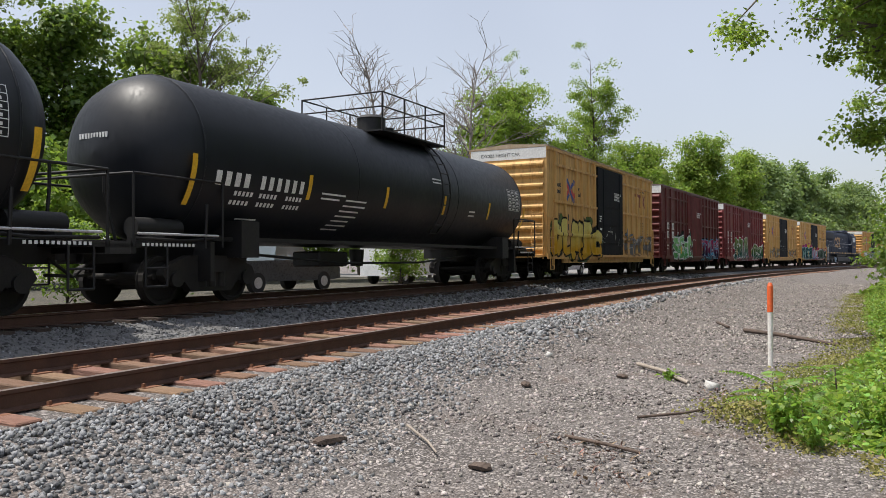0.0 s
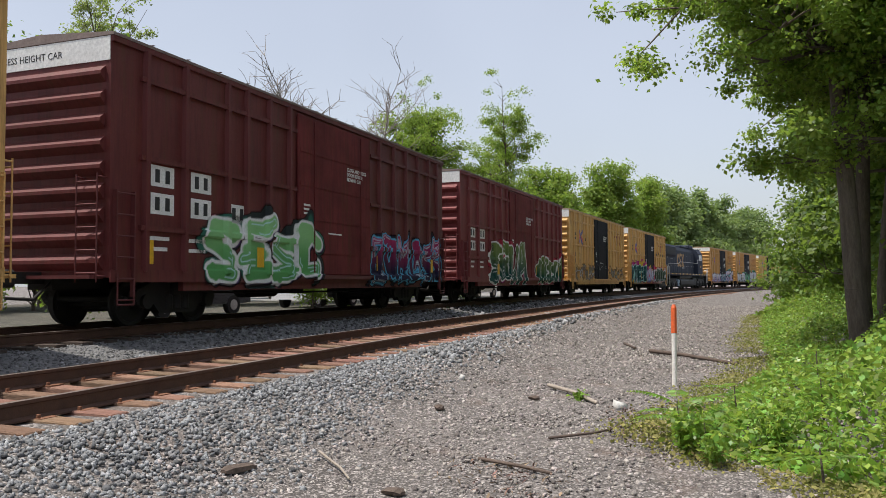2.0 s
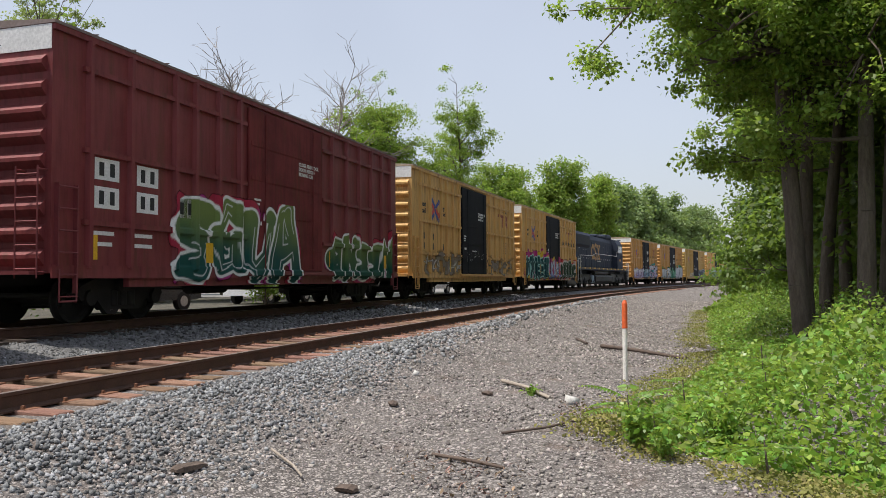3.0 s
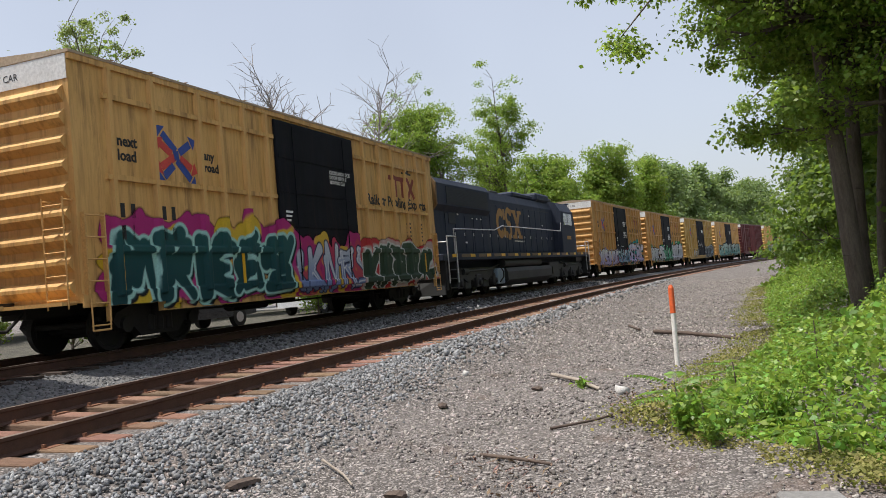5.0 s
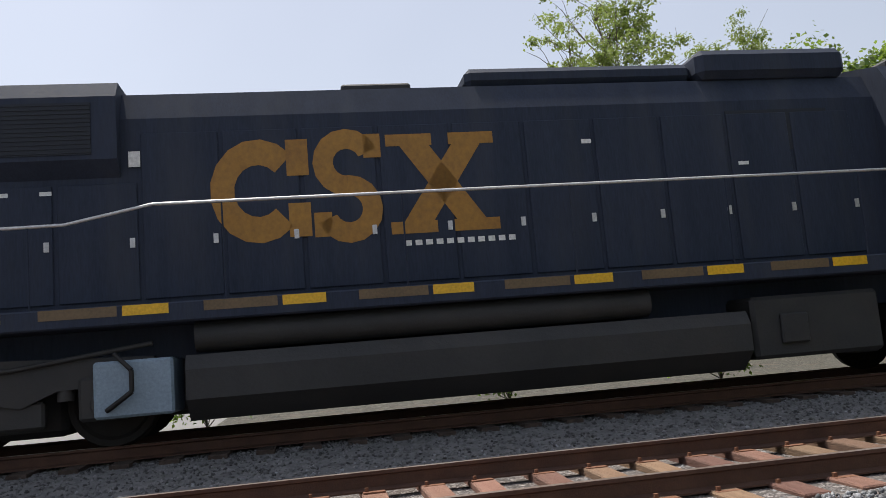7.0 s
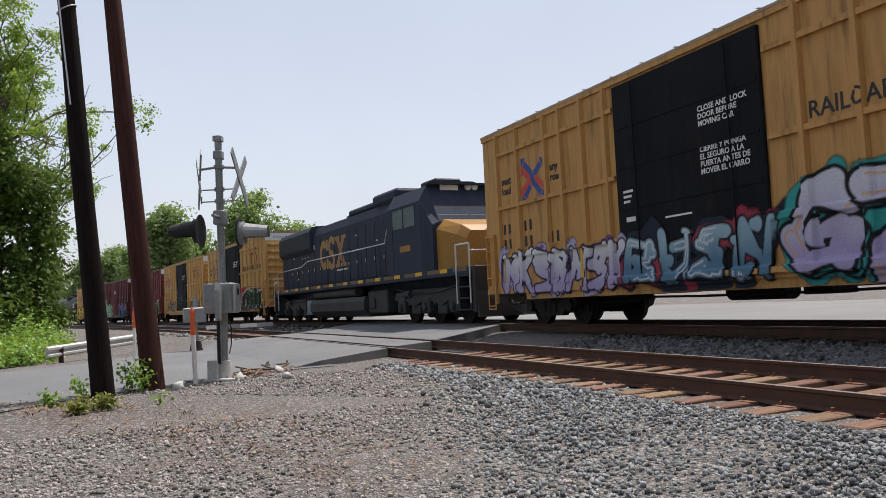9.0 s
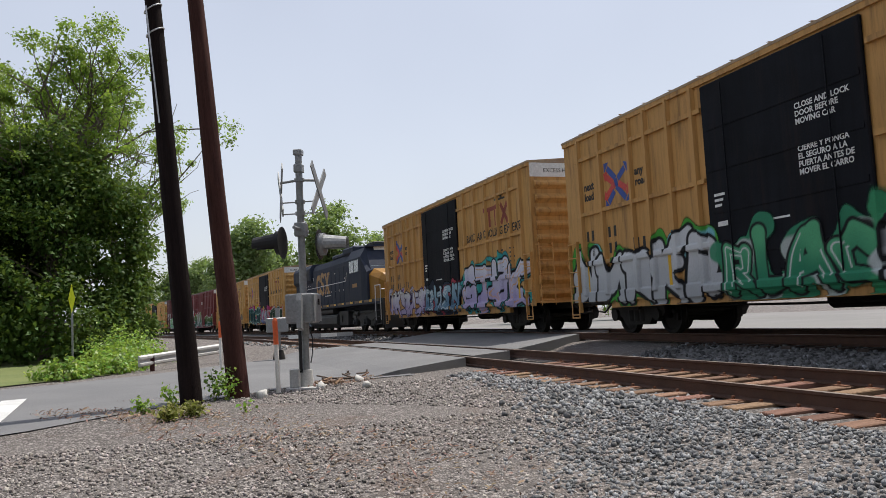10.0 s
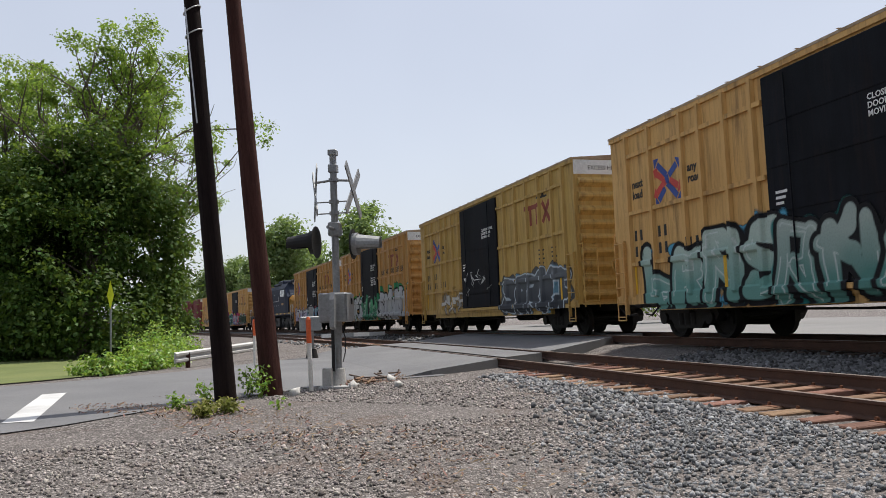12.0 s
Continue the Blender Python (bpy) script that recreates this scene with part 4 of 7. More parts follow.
def tank_car(label):
    car = thing("tank_car", label, "tank car", "black tank cars")
    zc, r, h = 2.62, 1.53, 8.55
    n = 40
    prof = [(-h, 0.02), (-h + 0.05, 0.45), (-h + 0.18, 0.85), (-h + 0.42, 1.2), (-h + 0.72, 1.41), (-h + 1.05, r), (0, r), (h - 1.05, r), (h - 0.72, 1.41), (h - 0.42, 1.2), (h - 0.18, 0.85), (h - 0.05, 0.45), (h, 0.02)]
    sh = Shape().loft([[(x, q * math.cos(2 * math.pi * i / n), zc + q * math.sin(2 * math.pi * i / n)) for i in range(n)] for x, q in prof], 0, True)
    part("tank", sh, M["tank_black"], car)
    for x in (-h + 1.05, h - 1.05, -2.6, 2.6):
        ring = lambda a, q: [(a, q * math.cos(2 * math.pi * i / n), zc + q * math.sin(2 * math.pi * i / n)) for i in range(n)]
        part("weld_band", Shape().loft([ring(x - 0.02, r + 0.001), ring(x - 0.012, r + 0.007), ring(x + 0.012, r + 0.007), ring(x + 0.02, r + 0.001)], 0, False, False), M["tank_black"], car)
    # stub sills, bolsters, jacket pads
    for e in (-1, 1):
        sl = Shape().box(*sorted((e * 5.0, e * 9.0)), -0.3, 0.3, 0.72, 1.12, 0, 0.02).box(*sorted((e * 6.0, e * 6.5)), -1.45, 1.45, 0.82, 1.5)
        sl.box(*sorted((e * 8.7, e * 9.05)), -1.45, 1.45, 0.98, 1.04)
        sl.box(*sorted((e * 8.95, e * 9.05)), -1.45, 1.45, 0.88, 1.08)
        part("end_sill", sl, M["black_steel"], car)
        hr = Shape()
        for y in (-1.45, 1.45):
            hr.pipe([(e * 7.0, y, 1.0), (e * 7.0, y, 2.15), (e * 9.0, y, 2.15), (e * 9.0, y, 1.0)], 0.024)
            hr.pipe([(e * 8.3, y, 1.0), (e * 8.3, y, 0.35), (e * 8.75, y, 0.35), (e * 8.75, y, 1.0)], 0.022)
            hr.tube((e * 8.3, y, 0.65), (e * 8.75, y, 0.65), 0.018, 0.018, 6)
        hr.pipe([(e * 9.0, -1.45, 2.15), (e * 9.0, 1.45, 2.15)], 0.024)
        part("end_handrail", hr, M["black_steel"], car)
        gear = Shape().tube((e * 7.6, -0.95, 1.32), (e * 8.6, -0.95, 1.32), 0.17, 0.17, 14).box(*sorted((e * 8.2, e * 8.5)), -1.3, -0.75, 1.04, 1.2)
        gear.pipe([(e * 7.0, -1.3, 1.16), (e * 7.8, -1.35, 1.1), (e * 8.9, -1.38, 1.12)], 0.03).pipe([(e * 8.6, -0.6, 1.1), (e * 8.75, -0.5, 1.9), (e * 8.75, -0.5, 2.3)], 0.03)
        gear.box(*sorted((e * 7.15, e * 7.25)), -1.4, -1.0, 0.4, 1.1).pipe([(e * 7.4, -1.42, 0.98), (e * 7.4, -1.46, 1.75)], 0.03)
        part("brake_gear", gear, M["black_steel"], car)
        bars(car, M["letter_white"], -1.462, [(e * 8.2 + 0.09 * k, 1.0, 0.05, 0.05) for k in range(-7, 6)])
        part("pipe_rail", Shape().tube((e * 7.1, -1.44, 1.2), (e * 8.9, -1.44, 1.2), 0.022, 0.022, 8), M["bare_rail"], car)
        coupler(car, e * 8.75, e)
        truck(car, e * 6.9)
    # side sill angle and pipes
    for y in (-1.2, 1.2):
        part("side_sill", Shape().box(-7.2, 7.2, y - 0.05, y + 0.05, 1.12, 1.2), M["black_steel"], car)
    ug = Shape().tube((-0.4, 0, 1.05), (-0.4, 0, 0.62), 0.2, 0.16).box(-2.6, -1.4, -0.4, 0.4, 0.62, 0.98, 0, 0.04).pipe([(-6, -0.5, 0.95), (-2, -0.55, 0.7), (2, -0.55, 0.7), (6, -0.5, 0.95)], 0.03)
    part("bottom_valve", ug, M["black_steel"], car)
    # dome, walkway, rails and ladder
    top = zc + r
    part("manway", Shape().tube((0.35, 0, top - 0.05), (0.35, 0, top + 0.42), 0.38, 0.38, 20).tube((0.35, 0, top + 0.42), (0.35, 0, top + 0.5), 0.41, 0.30, 20).tube((1.15, 0, top - 0.05), (1.15, 0, top + 0.28), 0.2, 0.2, 14), M["black_steel"], car)
    wk = Shape()
    for y in (-0.95, 0.95):
        wk.box(-1.1, 2.3, y - 0.3, y + 0.3, top - 0.18, top - 0.14)
        for x in (-1.1, 0.0, 1.15, 2.3):
            wk.tube((x, y * 1.28, top - 0.2), (x, y * 1.28, top + 0.78), 0.022, 0.022, 6)
        for z in (0.42, 0.78):
            wk.tube((-1.1, y * 1.28, top + z), (2.3, y * 1.28, top + z), 0.02, 0.02, 6)
    for x in (-1.1, 2.3):
        for z in (0.42, 0.78):
            wk.tube((x, -1.22, top + z), (x, 1.22, top + z), 0.02, 0.02, 6)
    part("walkway", wk, M["black_steel"], car)
    ld = Shape()
    arc = [(-math.cos(a) * (r + 0.12), zc + math.sin(a) * (r + 0.12)) for a in np.linspace(-0.75, 1.2, 12)]
    for x in (1.35, 1.8):
        ld.pipe([(x, y, z) for y, z in arc], 0.022)
    for y, z in arc:
        ld.tube((1.35, y, z), (1.8, y, z), 0.016, 0.016, 6)
    part("ladder", ld, M["black_steel"], car)

    def on_shell(x0, x1, a0, a1, mat, name, lift=0.006):
        seg = 6
        v = [(x, -math.cos(a0 + (a1 - a0) * i / seg) * (r + lift), zc + math.sin(a0 + (a1 - a0) * i / seg) * (r + lift)) for i in range(seg + 1) for x in (x0, x1)]
        part(name, Shape().add(v, [(2 * i, 2 * i + 1, 2 * i + 3, 2 * i + 2) for i in range(seg)]), mat, car)

    for k in range(10):
        part("lettering", Shape().box(-h + 0.028, -h + 0.06, 0.34 - 0.07 * k, 0.38 - 0.07 * k, 2.86, 2.95), M["letter_white"], car)
    for x in (-7.75, -4.45, -1.35, 1.75, 4.8, 7.75):
        ends = abs(x) > 7
        on_shell(x - 0.06, x + 0.06, -0.62 if ends else -0.40, -0.02 if ends else -0.06, M["yellow_strip"], "reflector")
    # ruled data table by one end
    for k in range(7):
        on_shell(6.3, 7.3, 0.30 - 0.075 * k, 0.308 - 0.075 * k, M["letter_white"], "table_rule")
    for x in (6.3, 6.62, 6.95, 7.3):
        on_shell(x, x + 0.012, -0.15, 0.308, M["letter_white"], "table_rule", 0.007)
    for k in range(6):
        for x in (6.36, 6.68, 7.02):
            on_shell(x, x + 0.2, 0.245 - 0.075 * k, 0.275 - 0.075 * k, M["letter_white"], "lettering")
    # running marks and data as bars, one for each character
    a = -0.25
    for k in range(4):
        on_shell(-7.2 + 0.25 * k, -7.06 + 0.25 * k, a - 0.085, a + 0.085, M["letter_white"], "lettering")
    for k in range(6):
        on_shell(-5.98 + 0.24 * k, -5.86 + 0.24 * k, a - 0.085, a + 0.085, M["letter_white"], "lettering")
    for row, starts in enumerate(((-6.65, -5.95, -5.15), (-6.7, -5.95, -5.15))):
        for x in starts:
            for k in range(5):
                on_shell(x + 0.11 * k, x + 0.07 + 0.11 * k, -0.445 - 0.12 * row, -0.385 - 0.12 * row, M["letter_white"], "lettering")
    for k in range(7):
        on_shell(-3.05 - 0.06 * k, -2.2 + 0.1 * (k % 2) - 0.1 * k, -0.36 - 0.085 * k, -0.335 - 0.085 * k, M["letter_white"], "lettering")
    for k in range(2):
        on_shell(-4.0, -3.1 - 0.2 * k, -0.3 - 0.07 * k, -0.275 - 0.07 * k, M["letter_white"], "lettering")
        on_shell(-6.3 - 0.05 * k, -5.7, -0.78 - 0.07 * k, -0.755 - 0.07 * k, M["letter_white"], "lettering")
    for k in range(2):
        on_shell(1.0, 1.5, 0.2 - 0.06 * k, 0.225 - 0.06 * k, M["letter_white"], "lettering")
        on_shell(3.4, 3.8, -0.3 - 0.08 * k, -0.27 - 0.08 * k, M["letter_white"], "lettering")
    return car


def locomotive(label):
    loco = thing("locomotive", label, "locomotive")
    B, G, D = M["loco_blue"], M["loco_gold"], M["loco_dark"]
    # frame and sill with the yellow dashed edge
    fr = Shape().box(-11.75, 11.2, -1.5, 1.5, 1.42, 1.66, 0, 0.02).box(-11.3, 11.2, -0.7, 0.7, 1.0, 1.45)
    part("frame", fr, B, loco)
    for i in range(24):
        x = -10.9 + i * 0.92
        part("sill_stripe", Shape().box(x, x + 0.52 if i % 2 == 0 else x + 0.86, -1.506, -1.502, 1.53, 1.65), M["yellow_strip"] if i % 2 == 0 else M["sill_dull"], loco)
    # long hood: straight lower body, flared radiator section at the rear
    hood = Shape()
    prof = [(-1.02, 1.66), (-1.02, 4.05), (-0.86, 4.42), (-0.4, 4.5), (0.4, 4.5), (0.86, 4.42), (1.02, 4.05), (1.02, 1.66)]
    hood.loft([[(x, y, z) for y, z in prof] for x in (-5.45, 5.2)])
    rear = [(-1.02, 1.66), (-1.02, 3.3), (-1.2, 3.5), (-1.2, 4.3), (-1.05, 4.52), (1.05, 4.52), (1.2, 4.3), (1.2, 3.5), (1.02, 3.3), (1.02, 1.66)]
    hood.loft([[(x, y, z) for y, z in rear] for x in (-11.15, -5.45)])
    part("hood", hood, B, loco)
    # rear end takes the gold that has its shade in the colour
    part("hood_end", Shape().loft([[(x, y, z) for y, z in rear] for x in (-11.28, -11.156)] + [[(-11.5, y * 0.8, z if z < 4 else z - 0.08) for y, z in rear]]), M["gold_dull"], loco, "gold rear hood end, coloured darker as in shade")
    # doors along the hood
    for i in range(15):
        x = -10.2 + i * 1.0
        dr = Shape().box(x, x + 0.94, -1.045, -1.021, 1.75, 3.22 if x < -5.4 else 3.85, 0, 0.008)
        d = part("hood_door", dr, B, loco)
        part("latch", Shape().box(x + 0.84, x + 0.9, -1.06, -1.045, 2.4, 2.52), M["bare_rail"], d)
    # radiator grilles, fans and stacks
    gr = Shape().box(-10.3, -5.75, -1.212, -1.202, 3.56, 4.22)
    for i in range(12):
        gr.box(-10.3, -5.75, -1.22, -1.212, 3.58 + i * 0.055, 3.60 + i * 0.055)
    part("radiator_grille", gr, M["grille"], loco)
    part("intake_grille", Shape().box(2.8, 4.4, -1.034, -1.024, 3.3, 3.9), M["grille"], loco)
    part("intake_grille", Shape().box(-9.9, -9.2, -1.06, -1.046, 2.85, 3.25), M["grille"], loco)
    for x in (-9.5, -8.0, -6.5):
        fan = Shape().tube((x, 0, 4.5), (x, 0, 4.62), 0.78, 0.74, 24)
        f = part("fan", fan, D, loco)
        part("fan_hub", Shape().tube((x, 0, 4.62), (x, 0, 4.66), 0.2, 0.2, 12), D, f)
    part("roof_hump", Shape().box(-0.9, 2.5, -0.8, 0.8, 4.45, 4.72, 0, 0.08), B, loco)
    part("roof_hump", Shape().box(2.5, 4.9, -1.0, 1.0, 4.42, 4.86, 0, 0.1), B, loco)
    part("exhaust_stack", Shape().box(-2.6, -1.6, -0.3, 0.3, 4.48, 4.7, 0, 0.03), D, loco)
    part("air_conditioner", Shape().box(6.0, 7.2, -0.5, 0.5, 4.62, 4.85, 0, 0.05), D, loco)
    # cab with windows
    cab = Shape().loft([[(x, y, z) for y, z in ((-1.5, 1.66), (-1.5, 3.95), (-1.2, 4.45), (-0.5, 4.62), (0.5, 4.62), (1.2, 4.45), (1.5, 3.95), (1.5, 1.66))] for x in (5.2, 8.0)])
    cab.loft([[(8.0, y, z) for y, z in ((-1.5, 1.66), (-1.5, 3.95), (-1.2, 4.45), (1.2, 4.45), (1.5, 3.95), (1.5, 1.66))], [(8.75, y, z) for y, z in ((-1.4, 1.66), (-1.4, 3.1), (-1.15, 3.2), (1.15, 3.2), (1.4, 3.1), (1.4, 1.66))]])
    part("cab", cab, B, loco)
    for x0, x1 in ((5.75, 6.6), (6.72, 7.6)):
        part("side_window", Shape().box(x0, x1, -1.512, -1.502, 3.2, 3.85, 0, 0.004), M["cab_glass"], loco)
    part("cab_door", Shape().box(5.25, 5.7, -1.515, -1.503, 1.75, 3.6), B, loco)
    for y in (-1.1, 0.05):
        ws = Shape().add([(8.05, y, 4.25), (8.05, y + 1.05, 4.25), (8.62, y + 1.05, 3.42), (8.62, y, 3.42), (8.02, y, 4.22), (8.02, y + 1.05, 4.22), (8.59, y + 1.05, 3.39), (8.59, y, 3.39)], [(0, 1, 2, 3), (4, 7, 6, 5), (0, 4, 5, 1), (1, 5, 6, 2), (2, 6, 7, 3), (3, 7, 4, 0)])
        part("windscreen", ws, M["cab_glass"], loco)
    part("number_board", Shape().box(8.02, 8.1, -0.75, -0.1, 4.3, 4.5), M["letter_white"], loco)
    part("visor", Shape().box(7.95, 8.3, -1.25, 1.25, 4.47, 4.53), B, loco)
    part("headlight", Shape().tube((8.05, 0.25, 4.42), (8.14, 0.25, 4.42), 0.11, 0.12, 14).tube((8.05, 0.5, 4.42), (8.14, 0.5, 4.42), 0.11, 0.12, 14), M["bare_rail"], loco)
    nose = Shape().loft([[(8.6, y, z) for y, z in ((-1.3, 1.66), (-1.3, 3.0), (-1.0, 3.3), (1.0, 3.3), (1.3, 3.0), (1.3, 1.66))], [(9.7, y, z) for y, z in ((-1.05, 1.66), (-1.05, 2.7), (-0.85, 3.0), (0.85, 3.0), (1.05, 2.7), (1.05, 1.66))], [(10.0, y, z) for y, z in ((-0.85, 1.66), (-0.85, 2.55), (-0.7, 2.8), (0.7, 2.8), (0.85, 2.55), (0.85, 1.66))]])
    part("nose", nose, G, loco, "gold painted short nose")
    part("nose_door", Shape().box(10.0, 10.03, -0.1, 0.5, 1.7, 2.6), G, loco)
    # pilots, plough, steps
    for e in (-1, 1):
        part("pilot", Shape().box(*sorted((e * 11.3, e * 11.5)), -1.45, 1.45, 0.35, 1.66, 0, 0.02), D, loco)
        for y in (-1.5, 1.15):
            side = Shape().box(*sorted((e * 10.55, e * 10.6)), y, y + 0.35, 0.4, 1.5)
            st = part("step_side", side, D, loco)
            part("step_side", Shape().box(*sorted((e * 11.25, e * 11.3)), y, y + 0.35, 0.4, 1.5), D, loco)
            for z in (0.42, 0.75, 1.08, 1.4):
                part("tread", Shape().box(*sorted((e * 10.6, e * 11.25)), y, y + 0.35, z - 0.02, z + 0.02), D, st)
        hp = Shape()
        for x in (10.5, 11.35):
            hp.pipe([(e * x, -1.52, 0.6), (e * x, -1.52, 2.3)], 0.026)
            hp.pipe([(e * x, 1.52, 0.6), (e * x, 1.52, 2.35)], 0.026)
        hp.pipe([(e * 11.35, -1.52, 2.3), (e * 10.5, -1.52, 2.3)], 0.026).pipe([(e * 11.38, -1.5, 2.1), (e * 11.4, -0.6, 2.1), (e * 11.4, 0.6, 2.1), (e * 11.38, 1.5, 2.1)], 0.022)
        part("step_handrail", hp, M["bare_rail"], loco)
        coupler(loco, e * 11.3, e)
        part("plough", Shape().loft([[(e * 11.5, y, 0.95) for y in (-1.4, 1.4)] + [(e * 11.6, 1.4, 0.2), (e * 11.75, 0, 0.2), (e * 11.6, -1.4, 0.2)], [(e * 11.46, y, 0.95) for y in (-1.4, 1.4)] + [(e * 11.5, 1.4, 0.2), (e * 11.6, 0, 0.2), (e * 11.5, -1.4, 0.2)]]), D, loco)
    # long side handrail with its rise at the logo
    for sgn in (-1, 1):
        rl = Shape().pipe([(-10.6, sgn * 1.5, 1.66), (-10.6, sgn * 1.5, 2.58), (-6.0, sgn * 1.5, 2.64), (-5.0, sgn * 1.5, 2.84), (4.9, sgn * 1.5, 2.84), (5.15, sgn * 1.5, 3.3)], 0.021)
        part("handrail", rl, M["bare_rail"], loco)
        for x in (-8.6, -6.4, -4.2, -2.0, 0.2, 2.4, 4.4):
            part("stanchion", Shape().tube((x, sgn * 1.47, 1.66), (x, sgn * 1.5, 2.62 if x < -5.5 else 2.82), 0.012, 0.012, 6), B, loco)
    # fuel tank and air reservoirs
    tk = Shape().loft([[(x, y, z) for y, z in ((-1.42, 1.02), (-1.5, 0.85), (-1.5, 0.5), (-1.2, 0.24), (1.2, 0.24), (1.5, 0.5), (1.5, 0.85), (1.42, 1.02))] for x in (-4.7, 2.5)])
    part("fuel_tank", tk, D, loco)
    part("air_reservoir", Shape().tube((-4.6, -1.2, 1.24), (1.2, -1.2, 1.24), 0.19, 0.19, 16), D, loco)
    part("air_reservoir", Shape().tube((-4.6, 1.2, 1.24), (1.2, 1.2, 1.24), 0.19, 0.19, 16), D, loco)
    # three-axle trucks
    for e in (-1, 1):
        c = e * 7.7
        tf = Shape()
        for y in (-1.12, 1.12):
            pr = [(c - 2.75, 0.78), (c - 2.6, 1.05), (c - 0.9, 1.12), (c + 0.9, 1.12), (c + 2.6, 1.05), (c + 2.75, 0.78), (c + 1.5, 0.72), (c + 1.1, 0.55), (c + 0.4, 0.72), (c - 0.4, 0.72), (c - 1.1, 0.55), (c - 1.5, 0.72)]
            tf.loft([[(x, y - 0.1, z) for x, z in pr], [(x, y + 0.1, z) for x, z in pr]])
            for k in (-2.03, 0, 2.03):
                tf.box(c + k - 0.28, c + k + 0.28, y - 0.16, y + 0.16, 0.34, 0.86, 0, 0.04)
                tf.tube((c + k, y * 1.14, 0.54), (c + k, y * 1.22, 0.54), 0.15, 0.12, 12)
                tf.tube((c + k - 0.45, y, 0.6), (c + k - 0.45, y, 0.95), 0.1, 0.1, 8).tube((c + k + 0.45, y, 0.6), (c + k + 0.45, y, 0.95), 0.1, 0.1, 8)
            tf.pipe([(c - 2.6, y * 1.12, 1.2), (c - 1, y * 1.12, 1.0), (c + 1, y * 1.12, 1.0), (c + 2.6, y * 1.12, 1.2)], 0.03)
            tf.tube((c - 1.7, y * 1.1, 0.98), (c - 1.2, y * 1.1, 0.98), 0.13, 0.13, 10)
        tf.box(c - 2.6, c + 2.6, -1.0, 1.0, 0.75, 0.98)
        for k in (-1.45, 0.58):
            tf.box(c + k, c + k + 0.87, -0.6, 0.6, 0.16, 0.75, 0, 0.08)
            tf.box(c + k + 0.1, c + k + 0.77, -1.18, -1.02, 0.3, 0.62, 0, 0.03)
        tf.box(c - 3.1, c - 2.62, -0.6, 0.6, 0.3, 1.3, 0, 0.05).box(c + 2.62, c + 3.1, -0.6, 0.6, 0.3, 1.3, 0, 0.05)
        tr = part("truck", tf, D, loco)
        for k in (-2.03, 0, 2.03):
            WHEELS.append(wheelset(tr, c + k, 0.53))
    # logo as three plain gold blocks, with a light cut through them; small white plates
    y = -1.05
    logo = Shape()
    ring = lambda q, a0, a1, cx, cz, w: [(cx + q * w * math.cos(a), cz + q * math.sin(a)) for a in np.linspace(a0, a1, 14)]
    oc, ic = ring(0.68, 0.75, 5.5, -3.98, 3.04, 1.0), ring(0.34, 0.75, 5.5, -3.98, 3.04, 1.0)
    logo.add([(x, y, z) for x, z in oc] + [(x, y, z) for x, z in ic], [(i, i + 1, 15 + i, 14 + i) for i in range(13)])
    part("logo", logo, G, loco)
    # slab ends of the open ring, a notched block and a slab-footed cross
    part("logo", Shape().box(-3.56, -3.24, y, y + 0.003, 3.22, 3.70), G, loco)
    part("logo", Shape().box(-3.56, -3.24, y, y + 0.003, 2.42, 2.86), G, loco)
    bend = lambda cz, a0, a1, q: [(-2.68 + q * math.cos(t), cz + 0.9 * q * math.sin(t)) for t in np.linspace(a0, a1, 12)]
    upper, lower = (bend(3.37, 0.4, 4.71, q) for q in (0.50, 0.20)), (bend(2.75, 1.57, -2.75, q) for q in (0.50, 0.20))
    for band in (upper, lower):
        o, inn = band
        part("logo", Shape().add([(x, y, z) for x, z in o] + [(x, y, z) for x, z in inn], [(i, i + 1, 13 + i, 12 + i) for i in range(11)]), G, loco)
    part("logo", Shape().box(-2.42, -2.16, y, y + 0.003, 3.42, 3.74).box(-3.2, -2.94, y, y + 0.003, 2.4, 2.72), G, loco)
    for p, q in (((-1.95, -1.5), (-1.0, -0.55)), ((-1.0, -0.55), (-1.95, -1.5))):
        part("logo", Shape().add([(p[0], y - 0.001, 3.66), (p[1], y - 0.001, 3.66), (q[1], y - 0.001, 2.44), (q[0], y - 0.001, 2.44)], [(0, 1, 2, 3)]), G, loco)
    part("logo", Shape().box(-2.08, -1.38, y, y + 0.003, 3.56, 3.72).box(-1.12, -0.42, y, y + 0.003, 3.56, 3.72), G, loco)
    part("logo", Shape().box(-2.08, -1.38, y, y + 0.003, 2.38, 2.54).box(-1.12, -0.42, y, y + 0.003, 2.38, 2.54), G, loco)
    part("equipment_box", Shape().box(2.62, 4.55, -1.36, 1.36, 0.36, 1.2, 0, 0.05).box(3.0, 3.4, -1.42, -1.36, 0.55, 0.95, 0, 0.02), D, loco)
    part("battery_box", Shape().box(-5.75, -4.85, -1.4, 1.4, 0.36, 1.02, 0, 0.03), M["pale_box"], loco, "dusty pale blue equipment box")
    part("air_hose", Shape().pipe([(-5.5, -1.43, 1.1), (-5.3, -1.5, 0.9), (-5.3, -1.5, 0.65), (-5.6, -1.43, 0.45)], 0.03), M["black_steel"], loco)
